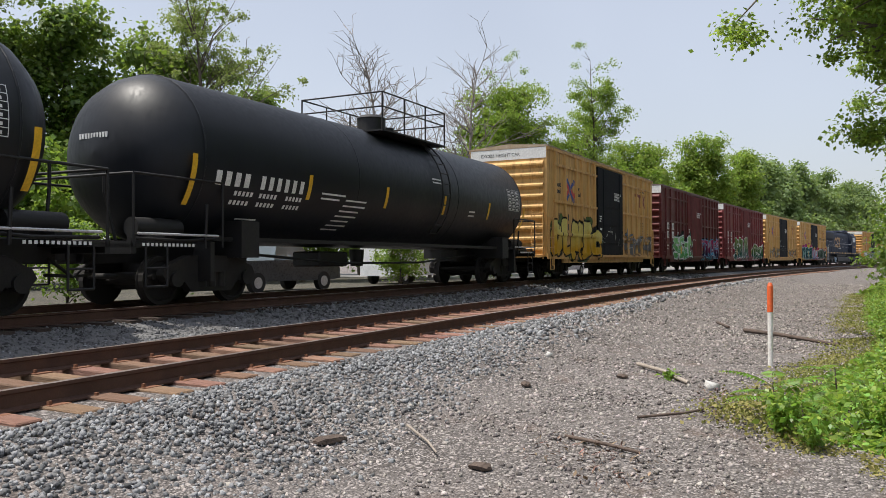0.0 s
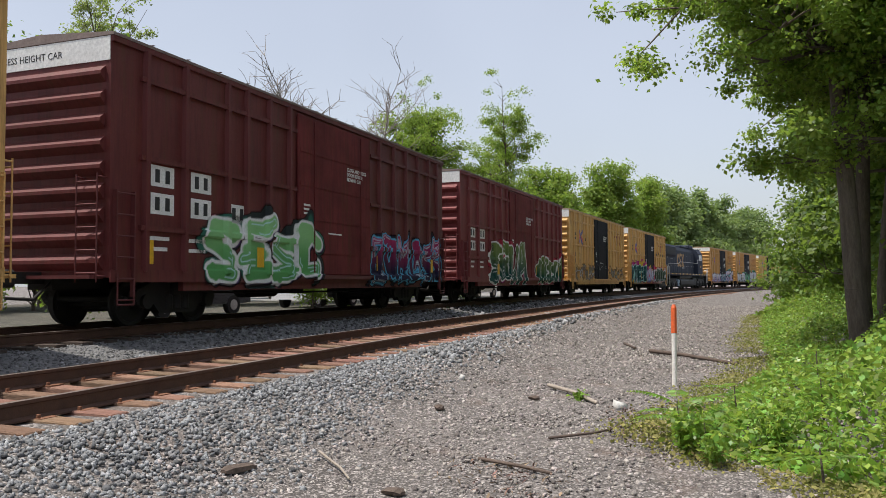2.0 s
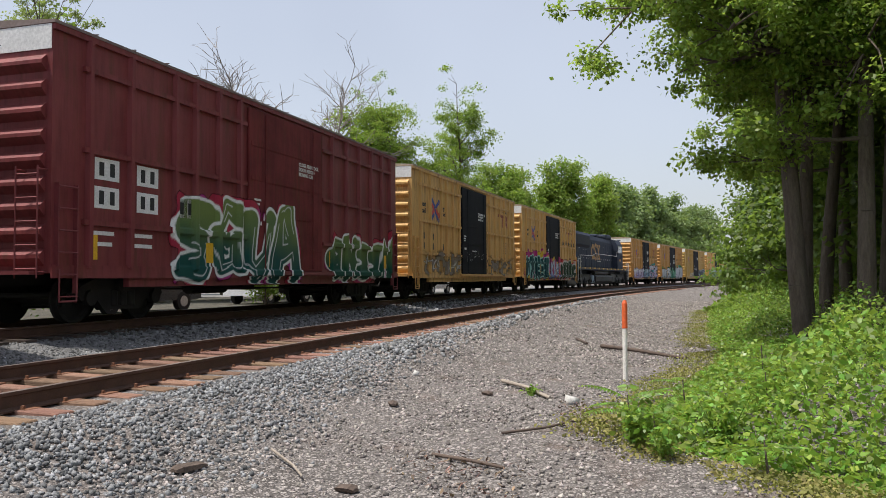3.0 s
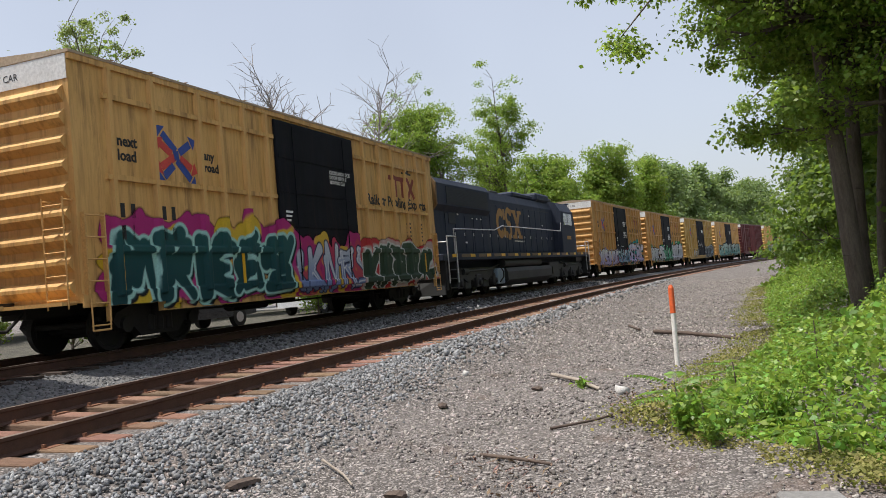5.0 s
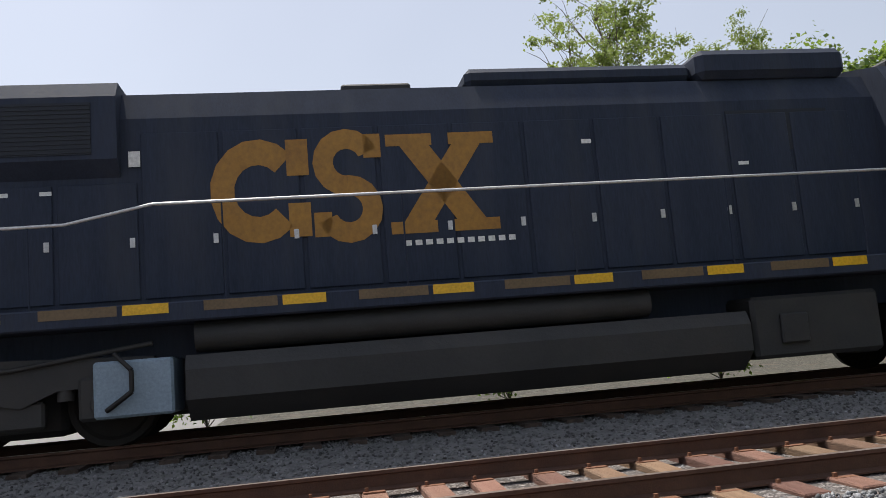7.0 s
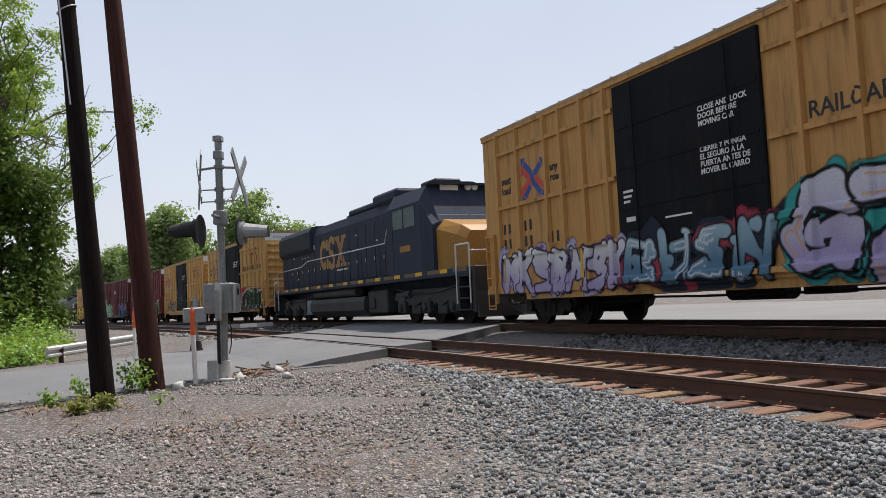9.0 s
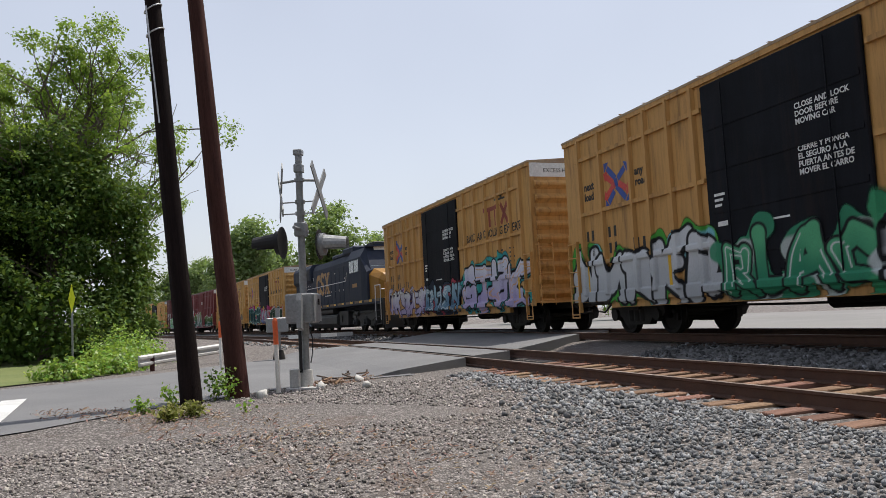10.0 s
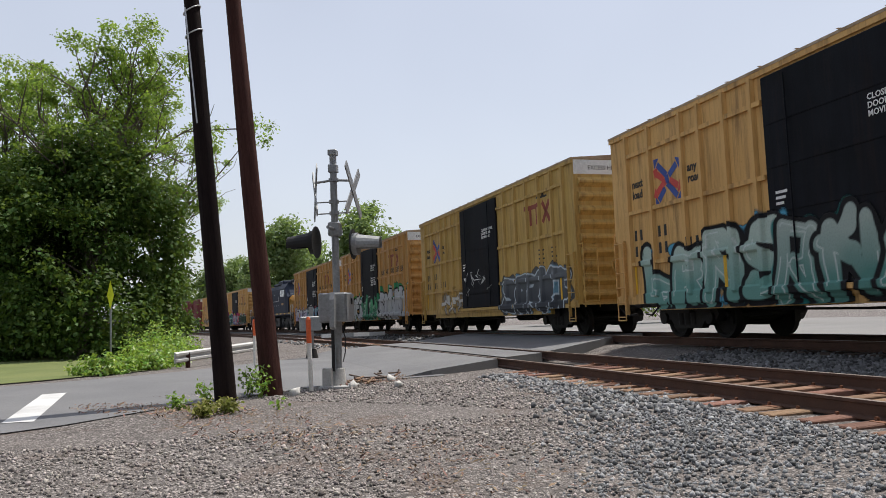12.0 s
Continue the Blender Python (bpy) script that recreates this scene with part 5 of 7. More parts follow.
    bars(loco, M["letter_white"], y, [(-5.35, 3.42, 0.14, 0.2), (-9.0, 3.3 - 0.1, 0.16, 0.06), (-7.4, 3.1, 0.14, 0.05), (-6.9, 3.1, 0.14, 0.05), (-6.4, 3.1, 0.14, 0.05), (-8.3, 2.1, 0.2, 0.07), (0.6, 3.5, 0.14, 0.06), (2.9, 3.1, 0.16, 0.05), ] + [(-1.95 + 0.14 * k, 2.22, 0.09, 0.07) for k in range(11)])
    for c in loco.children:
        if c.name.split(".")[0] == "logo":
            c.matrix_basis = pose(-2.34, 0, 0) @ Matrix.Diagonal((0.88, 1, 1, 1)) @ pose(2.34, 0, 0)
    part("crest", Shape().box(6.3, 7.2, -1.51, -1.503, 2.4, 2.6), G, loco)
    return loco


YEL, YEL2, YEL3 = (0.60, 0.35, 0.12), (0.66, 0.40, 0.145), (0.53, 0.285, 0.09)
BLACKD = (0.007, 0.008, 0.011)
BROWN = (0.105, 0.022, 0.022)
W, K = (0.70, 0.72, 0.72), (0.012, 0.012, 0.014)
# letter skeletons in a unit box: strokes through a few points
GLYPHS = {
    "O": [[(0.2, 0.15), (0.1, 0.6), (0.4, 0.95), (0.8, 0.85), (0.9, 0.4), (0.6, 0.08), (0.2, 0.15)]],
    "L": [[(0.2, 1), (0.2, 0.1), (0.85, 0.1)]],
    "M": [[(0.05, 0), (0.15, 1), (0.5, 0.35), (0.85, 1), (0.95, 0)]],
    "E": [[(0.9, 0.9), (0.2, 0.95), (0.2, 0.05), (0.9, 0.1)], [(0.2, 0.5), (0.75, 0.5)]],
    "C": [[(0.9, 0.75), (0.55, 0.95), (0.15, 0.6), (0.25, 0.15), (0.9, 0.1)]],
    "S": [[(0.9, 0.85), (0.3, 0.95), (0.15, 0.65), (0.8, 0.4), (0.75, 0.1), (0.1, 0.05)]],
    "A": [[(0, 0), (0.4, 1), (0.6, 1), (1, 0)], [(0.2, 0.35), (0.85, 0.4)]],
    "R": [[(0.15, 0), (0.2, 0.95), (0.8, 0.85), (0.75, 0.5), (0.2, 0.45)], [(0.45, 0.45), (0.95, 0)]],
    "K": [[(0.15, 0), (0.15, 1)], [(0.85, 1), (0.2, 0.5), (0.95, 0)]],
    "T": [[(0, 0.95), (1, 0.9)], [(0.5, 0.95), (0.45, 0)]],
    "U": [[(0.1, 1), (0.15, 0.25), (0.5, 0.05), (0.85, 0.25), (0.9, 1)]],
    "N": [[(0.1, 0), (0.15, 1), (0.85, 0.05), (0.9, 1)]],
    "G": [[(0.9, 0.85), (0.4, 0.95), (0.1, 0.5), (0.35, 0.08), (0.9, 0.15), (0.85, 0.5), (0.55, 0.45)]],
}


class Spray:
    """A car side's paint as a fine grid of colours, laid on the side's relief."""
    STEP, X0, Z0 = 0.022, -7.76, 0.66

    def __init__(self, seed):
        n, k = int(15.52 / self.STEP), int(1.98 / self.STEP)
        self.x, self.z = np.meshgrid(self.X0 + self.STEP * np.arange(n + 1), self.Z0 + self.STEP * np.arange(k + 1), indexing="ij")
        self.rgb, self.a, self.rng = np.zeros((*self.x.shape, 3)), np.zeros(self.x.shape), np.random.default_rng(seed)

    def noise(self, scale, seed):
        """Smooth value noise from -1 to 1."""
        g = np.random.default_rng(seed).uniform(-1, 1, (int(15.6 * scale) + 3, int(2.0 * scale) + 3))
        u, v = (self.x - self.X0) * scale, (self.z - self.Z0) * scale
        i, j = u.astype(int), v.astype(int)
        f, h = u - i, v - j
        f, h = f * f * (3 - 2 * f), h * h * (3 - 2 * h)
        return (g[i, j] * (1 - f) + g[i + 1, j] * f) * (1 - h) + (g[i, j + 1] * (1 - f) + g[i + 1, j + 1] * f) * h

    def lay(self, mask, colour):
        m = np.clip(mask, 0, 1)
        colour = np.asarray(colour, float)
        colour = np.broadcast_to(colour, self.rgb.shape)
        self.rgb = self.rgb * (1 - m[..., None]) + colour * m[..., None]
        self.a = np.maximum(self.a, m)

    def edge(self, d):
        return 0.5 - d / 0.02

    def letter(self, strokes, x0, wide, z0, tall, half, slant, bend):
        d = np.full(self.x.shape, 9.0)
        lo, hi = np.searchsorted(self.x[:, 0], (x0 - 1.0, x0 + wide + 1.0))
        px, pz = (self.x + bend[0])[lo:hi], (self.z + bend[1])[lo:hi]
        for pts in strokes:
            q = [(x0 + wide * u + slant * tall * (v - 0.5), z0 + tall * v) for u, v in pts]
            for k, (a, b) in enumerate(zip(q, q[1:])):
                dx, dz = b[0] - a[0], b[1] - a[1]
                t = np.clip(((px - a[0]) * dx + (pz - a[1]) * dz) / (dx * dx + dz * dz), 0, 1)
                w = half * (1.15 - 0.3 * ((t + k) % 2 if k % 2 else t))
                d[lo:hi] = np.minimum(d[lo:hi], np.hypot(px - a[0] - t * dx, pz - a[1] - t * dz) - w)
        return d

    def piece(self, x0, x1, z0, z1, text, low, high, line, back=(), shine=None, heft=0.2, rim=0.045, spikes=0, depth=None, cloud=0.16):
        """Letters side by side: a cloud behind, a dropped side, an outline, a two-tone filling and a shine."""
        r, seed = self.rng, int(self.rng.integers(1e6))
        pitch, tall = (x1 - x0) / len(text), z1 - z0
        wob = (0.10 * self.noise(1.3, seed), 0.09 * self.noise(1.5, seed + 1))
        drawn = []
        for i, ch in enumerate(text):
            strokes = [list(p) for p in GLYPHS[ch]]
            for _ in range(spikes):
                u, v = r.uniform(0, 1), r.choice([0.05, 0.95])
                strokes.append([(u, v), (u + r.uniform(-0.5, 0.5), v + r.uniform(-0.12, 0.2))])
                strokes.append([(r.uniform(0, 1), r.uniform(0.2, 0.8)), (r.uniform(-0.1, 1.1), r.uniform(0, 1))])
            h = tall * r.uniform(0.82, 1.0)
            args = (strokes, x0 + pitch * (i + 0.08), pitch * 0.88, z0 + heft * 0.6, h - heft * 1.2, heft * r.uniform(0.85, 1.1), r.uniform(-0.12, 0.16))
            drawn.append((self.letter(*args, wob), self.letter(*args, (wob[0] - 0.07, wob[1] + 0.07)) if depth else None))
        every = np.min([d for d, _ in drawn], 0)
        for k, c in enumerate(back):
            n = self.noise(2.2, seed + 7 + k)
            self.lay(np.clip((cloud - every + 0.25 * n - (0.12 * k)) / 0.06, 0, 1) * (1 if k == 0 else np.clip((n + 0.1) * 8, 0, 1)) * 0.95, c)
        fleck = self.noise(2.6, seed + 3)
        for d, side in drawn:
            if depth:
                self.lay(self.edge(side - rim), K)
                self.lay(self.edge(side), depth)
            self.lay(self.edge(d - rim * 1.35), line)
            t = np.clip((self.z - z0) / tall * 1.6 - 0.35 + 0.25 * fleck, 0, 1)[..., None]
            tone = np.array(low) * (1 - t) + np.array(high) * t
            self.lay(self.edge(d), tone)
            if shine:
                self.lay(self.edge(np.abs(d + heft * 0.45) - 0.012) * (self.noise(1.8, seed + 5) > 0.12), shine)

    def scrawl(self, x0, x1, z0, z1, n, colour, half=0.02, haze=None):
        """Loose handwriting-like loops, with an optional rubbed patch behind."""
        r = self.rng
        if haze:
            s = int(r.integers(1e6))
            inside = np.minimum(np.minimum(self.x - x0, x1 - self.x), np.minimum(self.z - z0, z1 - self.z))
            self.lay(np.clip((inside + 0.2 * self.noise(2.5, s)) / 0.15, 0, 1) * np.clip(0.45 + self.noise(4, s + 1), 0, 0.8), haze)
        for i in range(n):
            cx, cz = x0 + (x1 - x0) * (i + 0.5) / n, r.uniform(z0 * 0.6 + z1 * 0.4, z1 * 0.8 + z0 * 0.2)
            pts = [(r.uniform(-0.35, 0.35), r.uniform(-0.3, 0.3)) for _ in range(5)]
            d = self.letter([[(0.5 + p, 0.5 + q) for p, q in pts]], cx - 0.35, 0.75, max(z0, cz - 0.4), min(0.8, z1 - z0), half, 0.1, (0.05 * self.noise(3, i), 0.05 * self.noise(3, i + 9)))
            self.lay(self.edge(d), colour)

    def relief(self):
        """How far each point of the side stands proud: sills, posts, stringers, door and its track."""
        x, z, ax = self.x, self.z, np.abs(self.x)
        y = np.where(z < LOW + 0.10, -0.02, 0.0)
        y = np.where((z > LOW + 0.01) & (z < LOW + 0.25), 0.035, y)
        for e, cols in SIDE_POSTS.items():
            for c in cols:
                y = np.maximum(y, np.where(z > LOW + 0.19, np.clip((0.078 - np.abs(x - e * c)) / 0.03, 0, 1) * 0.085, -1))
        for zz in STRINGERS:
            y = np.maximum(y, np.where((np.abs(z - zz) < 0.05) & (ax > 1.96) & (ax < 7.17), 0.07, -1))
        y = np.maximum(y, np.where((ax < 1.94) & (z > LOW + 0.18), 0.088, -1))
        y = np.maximum(y, np.where((x > -2.22) & (x < 6.22) & (z > LOW + 0.09) & (z < LOW + 0.2), 0.136, -1))
        wide = y.copy()
        for dx in (-1, 0, 1):
            for dz in (-1, 0, 1):
                wide = np.maximum(wide, np.roll(np.roll(y, dx, 0), dz, 1))
        return wide + 0.006

    def mesh(self):
        n, k = self.x.shape
        a = np.where((np.abs(self.x) > HALF - 1.9) & (self.z < LOW + 0.02), 0, self.a)
        cell = (np.maximum(np.maximum(a[:-1, :-1], a[1:, :-1]), np.maximum(a[:-1, 1:], a[1:, 1:])) > 0.02)
        i, j = np.nonzero(cell)
        corner = np.stack([i * k + j, (i + 1) * k + j, (i + 1) * k + j + 1, i * k + j + 1], 1)
        used, idx = np.unique(corner, return_inverse=True)
        co = np.stack([self.x, -WIDE - self.relief(), self.z], -1).reshape(-1, 3)[used]
        me = bpy.data.meshes.new("graffiti")
        me.vertices.add(len(used))
        me.vertices.foreach_set("co", co.reshape(-1).astype(np.float32))
        me.loops.add(len(corner) * 4)
        me.loops.foreach_set("vertex_index", idx.reshape(-1).astype(np.int32))
        me.polygons.add(len(corner))
        me.polygons.foreach_set("loop_start", np.arange(0, len(corner) * 4, 4, dtype=np.int32))
        me.update(calc_edges=True)
        at = me.attributes.new("paint", "FLOAT_COLOR", "POINT")
        at.data.foreach_set("color", np.concatenate([self.rgb, a[..., None]], -1).reshape(-1, 4)[used].reshape(-1).astype(np.float32))
        me.materials.append(M["spray"])
        return me


def spray_on(car, art, seed):
    sp = Spray(seed)
    for kind, *args in art:
        opts = args.pop() if isinstance(args[-1], dict) else {}
        (sp.piece if kind == "piece" else sp.scrawl)(*args, **opts)
    part("graffiti", sp.mesh(), M["spray"], car, "sprayed graffiti lettering with outlines")


WHITE_TAG = ("scrawl", -1.5, 1.4, 1.1, 2.3, 5, (0.5, 0.5, 0.5), {"half": 0.014})
g_olmec = [("piece", -7.5, -1.6, 0.9, 2.3, "OLMEC", (0.58, 0.33, 0.025), (0.68, 0.60, 0.20), K, {"back": [(0.10, 0.16, 0.06), (0.02, 0.025, 0.03), (0.55, 0.55, 0.5)], "heft": 0.25, "rim": 0.06, "cloud": 0.12}),
           ("scrawl", 2.1, 7.6, 0.95, 2.0, 11, (0.55, 0.54, 0.52), {"half": 0.022, "haze": (0.24, 0.24, 0.25)}), ("scrawl", 2.3, 5.0, 1.2, 2.3, 4, (0.16, 0.2, 0.26), {"half": 0.04}), WHITE_TAG]
g_b1 = [("piece", -5.3, -0.9, 0.85, 2.15, "SESC", (0.10, 0.32, 0.10), (0.25, 0.52, 0.22), W, {"back": [(0.02, 0.03, 0.03), (0.03, 0.14, 0.10), (0.4, 0.06, 0.12)], "shine": (0.5, 0.72, 0.78), "heft": 0.16, "rim": 0.05, "spikes": 1, "depth": (0.10, 0.04, 0.16)}),
        ("piece", 2.0, 7.6, 0.85, 2.2, "RGMGSK", (0.015, 0.012, 0.04), (0.33, 0.03, 0.11), (0.10, 0.40, 0.62), {"back": [(0.015, 0.015, 0.03), (0.03, 0.10, 0.22)], "shine": (0.5, 0.6, 0.7), "heft": 0.11, "rim": 0.035, "spikes": 3, "depth": (0.03, 0.02, 0.06), "cloud": 0.08})]
g_b2 = [("piece", -4.6, 0.4, 0.75, 2.62, "SGUA", (0.012, 0.075, 0.065), (0.15, 0.21, 0.06), (0.72, 0.74, 0.72), {"back": [(0.36, 0.03, 0.06), (0.40, 0.04, 0.22)], "shine": W, "heft": 0.27, "rim": 0.055, "cloud": 0.12}),
        ("piece", 2.4, 7.3, 0.8, 2.12, "GNSSN", (0.012, 0.075, 0.05), (0.15, 0.21, 0.06), (0.72, 0.74, 0.72), {"back": [(0.36, 0.03, 0.06), (0.40, 0.04, 0.18)], "heft": 0.2, "rim": 0.05, "cloud": 0.08})]
g_ya = [("scrawl", -6.6, -2.2, 0.9, 1.8, 9, (0.5, 0.48, 0.44), {"half": 0.03, "haze": (0.35, 0.3, 0.24)}), ("scrawl", 2.2, 7.2, 0.9, 1.8, 9, (0.16, 0.14, 0.12), {"half": 0.03, "haze": (0.4, 0.36, 0.3)}), WHITE_TAG]
g_fb = [("piece", -1.9, 2.4, 0.75, 1.95, "RKNRS", (0.16, 0.22, 0.42), (0.45, 0.50, 0.58), (0.02, 0.03, 0.08), {"back": [(0.40, 0.03, 0.16), (0.62, 0.42, 0.05), (0.45, 0.05, 0.10)], "shine": W, "heft": 0.10, "rim": 0.03, "spikes": 1, "cloud": 0.3}),
        ("piece", -7.2, -1.6, 0.78, 2.15, "MRKGS", (0.012, 0.055, 0.06), (0.02, 0.085, 0.085), (0.34, 0.60, 0.55), {"back": [(0.42, 0.035, 0.19), (0.66, 0.46, 0.04)], "heft": 0.17, "rim": 0.05, "spikes": 2, "depth": (0.02, 0.06, 0.065), "cloud": 0.26}),
        ("piece", 2.2, 7.2, 0.75, 1.95, "KRGOR", (0.035, 0.06, 0.04), (0.05, 0.085, 0.055), (0.55, 0.57, 0.55), {"back": [(0.50, 0.045, 0.05), (0.52, 0.40, 0.36)], "heft": 0.2, "rim": 0.04, "spikes": 1, "cloud": 0.24})]
g_f2 = [("piece", -6.9, -1.7, 0.8, 1.85, "NKSRMSK", (0.40, 0.34, 0.52), W, (0.04, 0.025, 0.08), {"back": [(0.45, 0.42, 0.55), (0.25, 0.1, 0.3)], "heft": 0.11, "rim": 0.035, "spikes": 1, "cloud": 0.05}),
        ("piece", -1.8, 2.0, 0.85, 1.85, "RUSN", (0.10, 0.20, 0.30), (0.30, 0.45, 0.52), K, {"back": [(0.02, 0.03, 0.05), (0.35, 0.05, 0.08)], "shine": W, "heft": 0.11, "rim": 0.03, "spikes": 2}),
        ("piece", 2.1, 7.3, 0.8, 2.3, "GTUK", (0.40, 0.35, 0.55), (0.60, 0.60, 0.68), K, {"back": [(0.05, 0.36, 0.34), (0.04, 0.28, 0.30), (0.65, 0.30, 0.04)], "shine": (0.7, 0.35, 0.06), "heft": 0.2, "rim": 0.05, "spikes": 1, "depth": (0.04, 0.32, 0.32), "cloud": 0.14})]
g_f3 = [("piece", -7.6, -1.7, 0.78, 2.0, "NMRKR", (0.40, 0.42, 0.44), (0.58, 0.60, 0.62), K, {"back": [(0.07, 0.34, 0.05), (0.20, 0.50, 0.60), (0.04, 0.05, 0.05)], "heft": 0.2, "rim": 0.06, "spikes": 1, "cloud": 0.14}),
        ("piece", -1.7, 1.9, 0.75, 1.9, "RLAC", (0.03, 0.22, 0.12), (0.10, 0.40, 0.20), K, {"back": [(0.04, 0.24, 0.13), (0.45, 0.5, 0.48), (0.02, 0.02, 0.02)], "heft": 0.15, "rim": 0.04, "shine": W}),
        ("piece", 2.0, 7.7, 0.72, 2.3, "SMUNR", (0.42, 0.43, 0.46), (0.55, 0.57, 0.60), K, {"back": [(0.05, 0.30, 0.14), (0.50, 0.55, 0.55)], "heft": 0.23, "rim": 0.06, "spikes": 1, "depth": (0.35, 0.36, 0.40), "cloud": 0.2})]
g_f4 = [("scrawl", -4.6, -2.0, 0.85, 1.75, 6, (0.62, 0.60, 0.55), {"half": 0.05, "haze": (0.55, 0.52, 0.46)}), WHITE_TAG, ("scrawl", -1.6, 0.9, 1.4, 2.4, 4, (0.5, 0.5, 0.5), {"half": 0.03}),
        ("piece", 2.3, 7.2, 0.75, 2.1, "SGRKT", (0.06, 0.065, 0.075), (0.13, 0.14, 0.15), (0.50, 0.56, 0.60), {"back": [(0.10, 0.105, 0.11), (0.15, 0.28, 0.36)], "heft": 0.2, "rim": 0.035, "spikes": 1, "cloud": 0.12})]
g_f5 = [("piece", -6.6, -1.7, 0.75, 2.25, "LRNS", (0.15, 0.33, 0.29), (0.44, 0.54, 0.48), K, {"back": [(0.10, 0.38, 0.55), (0.015, 0.025, 0.03)], "shine": (0.62, 0.68, 0.66), "heft": 0.22, "rim": 0.075, "depth": (0.025, 0.21, 0.20), "cloud": 0.08, "spikes": 1}),
        ("piece", -1.9, 7.6, 0.72, 2.25, "RNOUGRNS", (0.10, 0.25, 0.22), (0.36, 0.44, 0.40), K, {"back": [(0.02, 0.20, 0.19), (0.01, 0.015, 0.018)], "shine": (0.55, 0.62, 0.6), "heft": 0.18, "rim": 0.075, "depth": (0.025, 0.21, 0.20), "cloud": 0.06, "spikes": 1})]
g_far = [("piece", -6.4, -2.0, 0.85, 1.85, "RSNGR", (0.12, 0.25, 0.27), (0.42, 0.45, 0.46), K, {"back": [(0.3, 0.33, 0.35)], "heft": 0.16}), ("piece", 2.2, 6.8, 0.85, 1.85, "MGKTS", (0.2, 0.2, 0.25), (0.45, 0.46, 0.48), K, {"back": [(0.1, 0.2, 0.22)], "heft": 0.16})]


TRAIN = []  # (thing, place along the track at 6 s)
ROOF_RUST = surface("roof_rust", (0.30, 0.20, 0.10), (0.45, 0.36, 0.26), 1.2, 0.8, 0, 0.3, 20.0, (0.2, 0.1, 0.05), 0.4)
BROWN_ROOF = surface("roof_brown", (0.14, 0.10, 0.09), (0.22, 0.17, 0.15), 1.2, 0.8, 0, 0.3, 20.0)


def add_car(key, s, base, tone, art, door, label, **kw):
    p, d = car_paint("car_paint_" + key, base, tone), car_paint("door_paint_" + key, door, [1.6 * v for v in door], 0.7, 0.25, 0.12)
    trim = plain("trim_" + key, base, 0.6)
    kw.setdefault("rust_roof", ROOF_RUST)
    car = boxcar(label, p, d, trim, **kw)
    over_posts(car)
    if art:
        spray_on(car, art, sum(map(ord, key)))
    TRAIN.append((car, s))


for s in (-86.7, -105.1, -123.5, -141.9, -160.3):
    if s == -86.7:
        first_tank = tank_car("glossy black tank car with white lettering and yellow strips")
        TRAIN.append((first_tank, s))
    else:
        TRAIN.append((tank_car("glossy black tank car coupled in the train"), s))
add_car("ochre_lime", -69.05, YEL, YEL2, g_olmec, BLACKD, "ochre boxcar with pale yellow graffiti and black door")
add_car("maroon_green", -51.45, BROWN, (0.13, 0.03, 0.028), g_b1, BROWN, "dark maroon boxcar with green and blue graffiti", kind="brown", group="maroon boxcars in the train", rust_roof=BROWN_ROOF)
add_car("maroon_dark_green", -34.05, (0.17, 0.033, 0.036), (0.21, 0.048, 0.048), g_b2, (0.12, 0.025, 0.025), "maroon boxcar with dark green bubble graffiti", kind="brown", group="maroon boxcars in the train", rust_roof=BROWN_ROOF)
add_car("ochre_faded", -16.85, YEL, YEL2, g_ya, BLACKD, "faded ochre boxcar with black door and worn tags")
add_car("ochre_teal", 0.4, YEL, YEL2, g_fb, BLACKD, "ochre boxcar with teal, pink and red graffiti", slogan="Railcar Pooling Experts")
TRAIN.append((locomotive("dark blue diesel locomotive with faded gold nose"), 20.75))
add_car("orange_violet", 41.16, YEL3, (0.50, 0.275, 0.09), g_f2, BLACKD, "orange-yellow boxcar with violet and turquoise graffiti", slogan="RAILCAR POOLING EXPERTS", rust_roof=ROOF_RUST)
add_car("orange_silver", 58.9, YEL3, (0.50, 0.275, 0.09), g_f3, BLACKD, "orange-yellow boxcar with silver block graffiti", slogan="RAILCAR POOLING EXPERTS")
add_car("yellow_grey", 76.74, (0.47, 0.30, 0.085), (0.52, 0.34, 0.11), g_f4, BLACKD, "yellow boxcar with grey and white graffiti")
add_car("yellow_mint", 94.5, YEL, YEL2, g_f5, BLACKD, "ochre boxcar with large mint green graffiti")
add_car("maroon_plain", 112.2, BROWN, (0.13, 0.03, 0.028), g_far[:0], BROWN, "dark maroon boxcar far along the train", kind="brown", group="maroon boxcars in the train", texts=False, rust_roof=BROWN_ROOF)
add_car("ochre_far", 129.9, YEL, YEL2, g_far, BLACKD, "ochre boxcar far along the train", texts=False)
TRAIN.append((tank_car("black tank car between ochre boxcars"), 148.6))
for s in (167.2, 184.9, 202.6, 220.3):
    add_car("ochre_tail", s, YEL, YEL2, g_far, BLACKD, "ochre boxcar at the visible end of the train", texts=False)

# ---- crossing: poles, signal, markers, sign, guard rail ----
def gz(x, y):
    return float(ground_z(x, y))


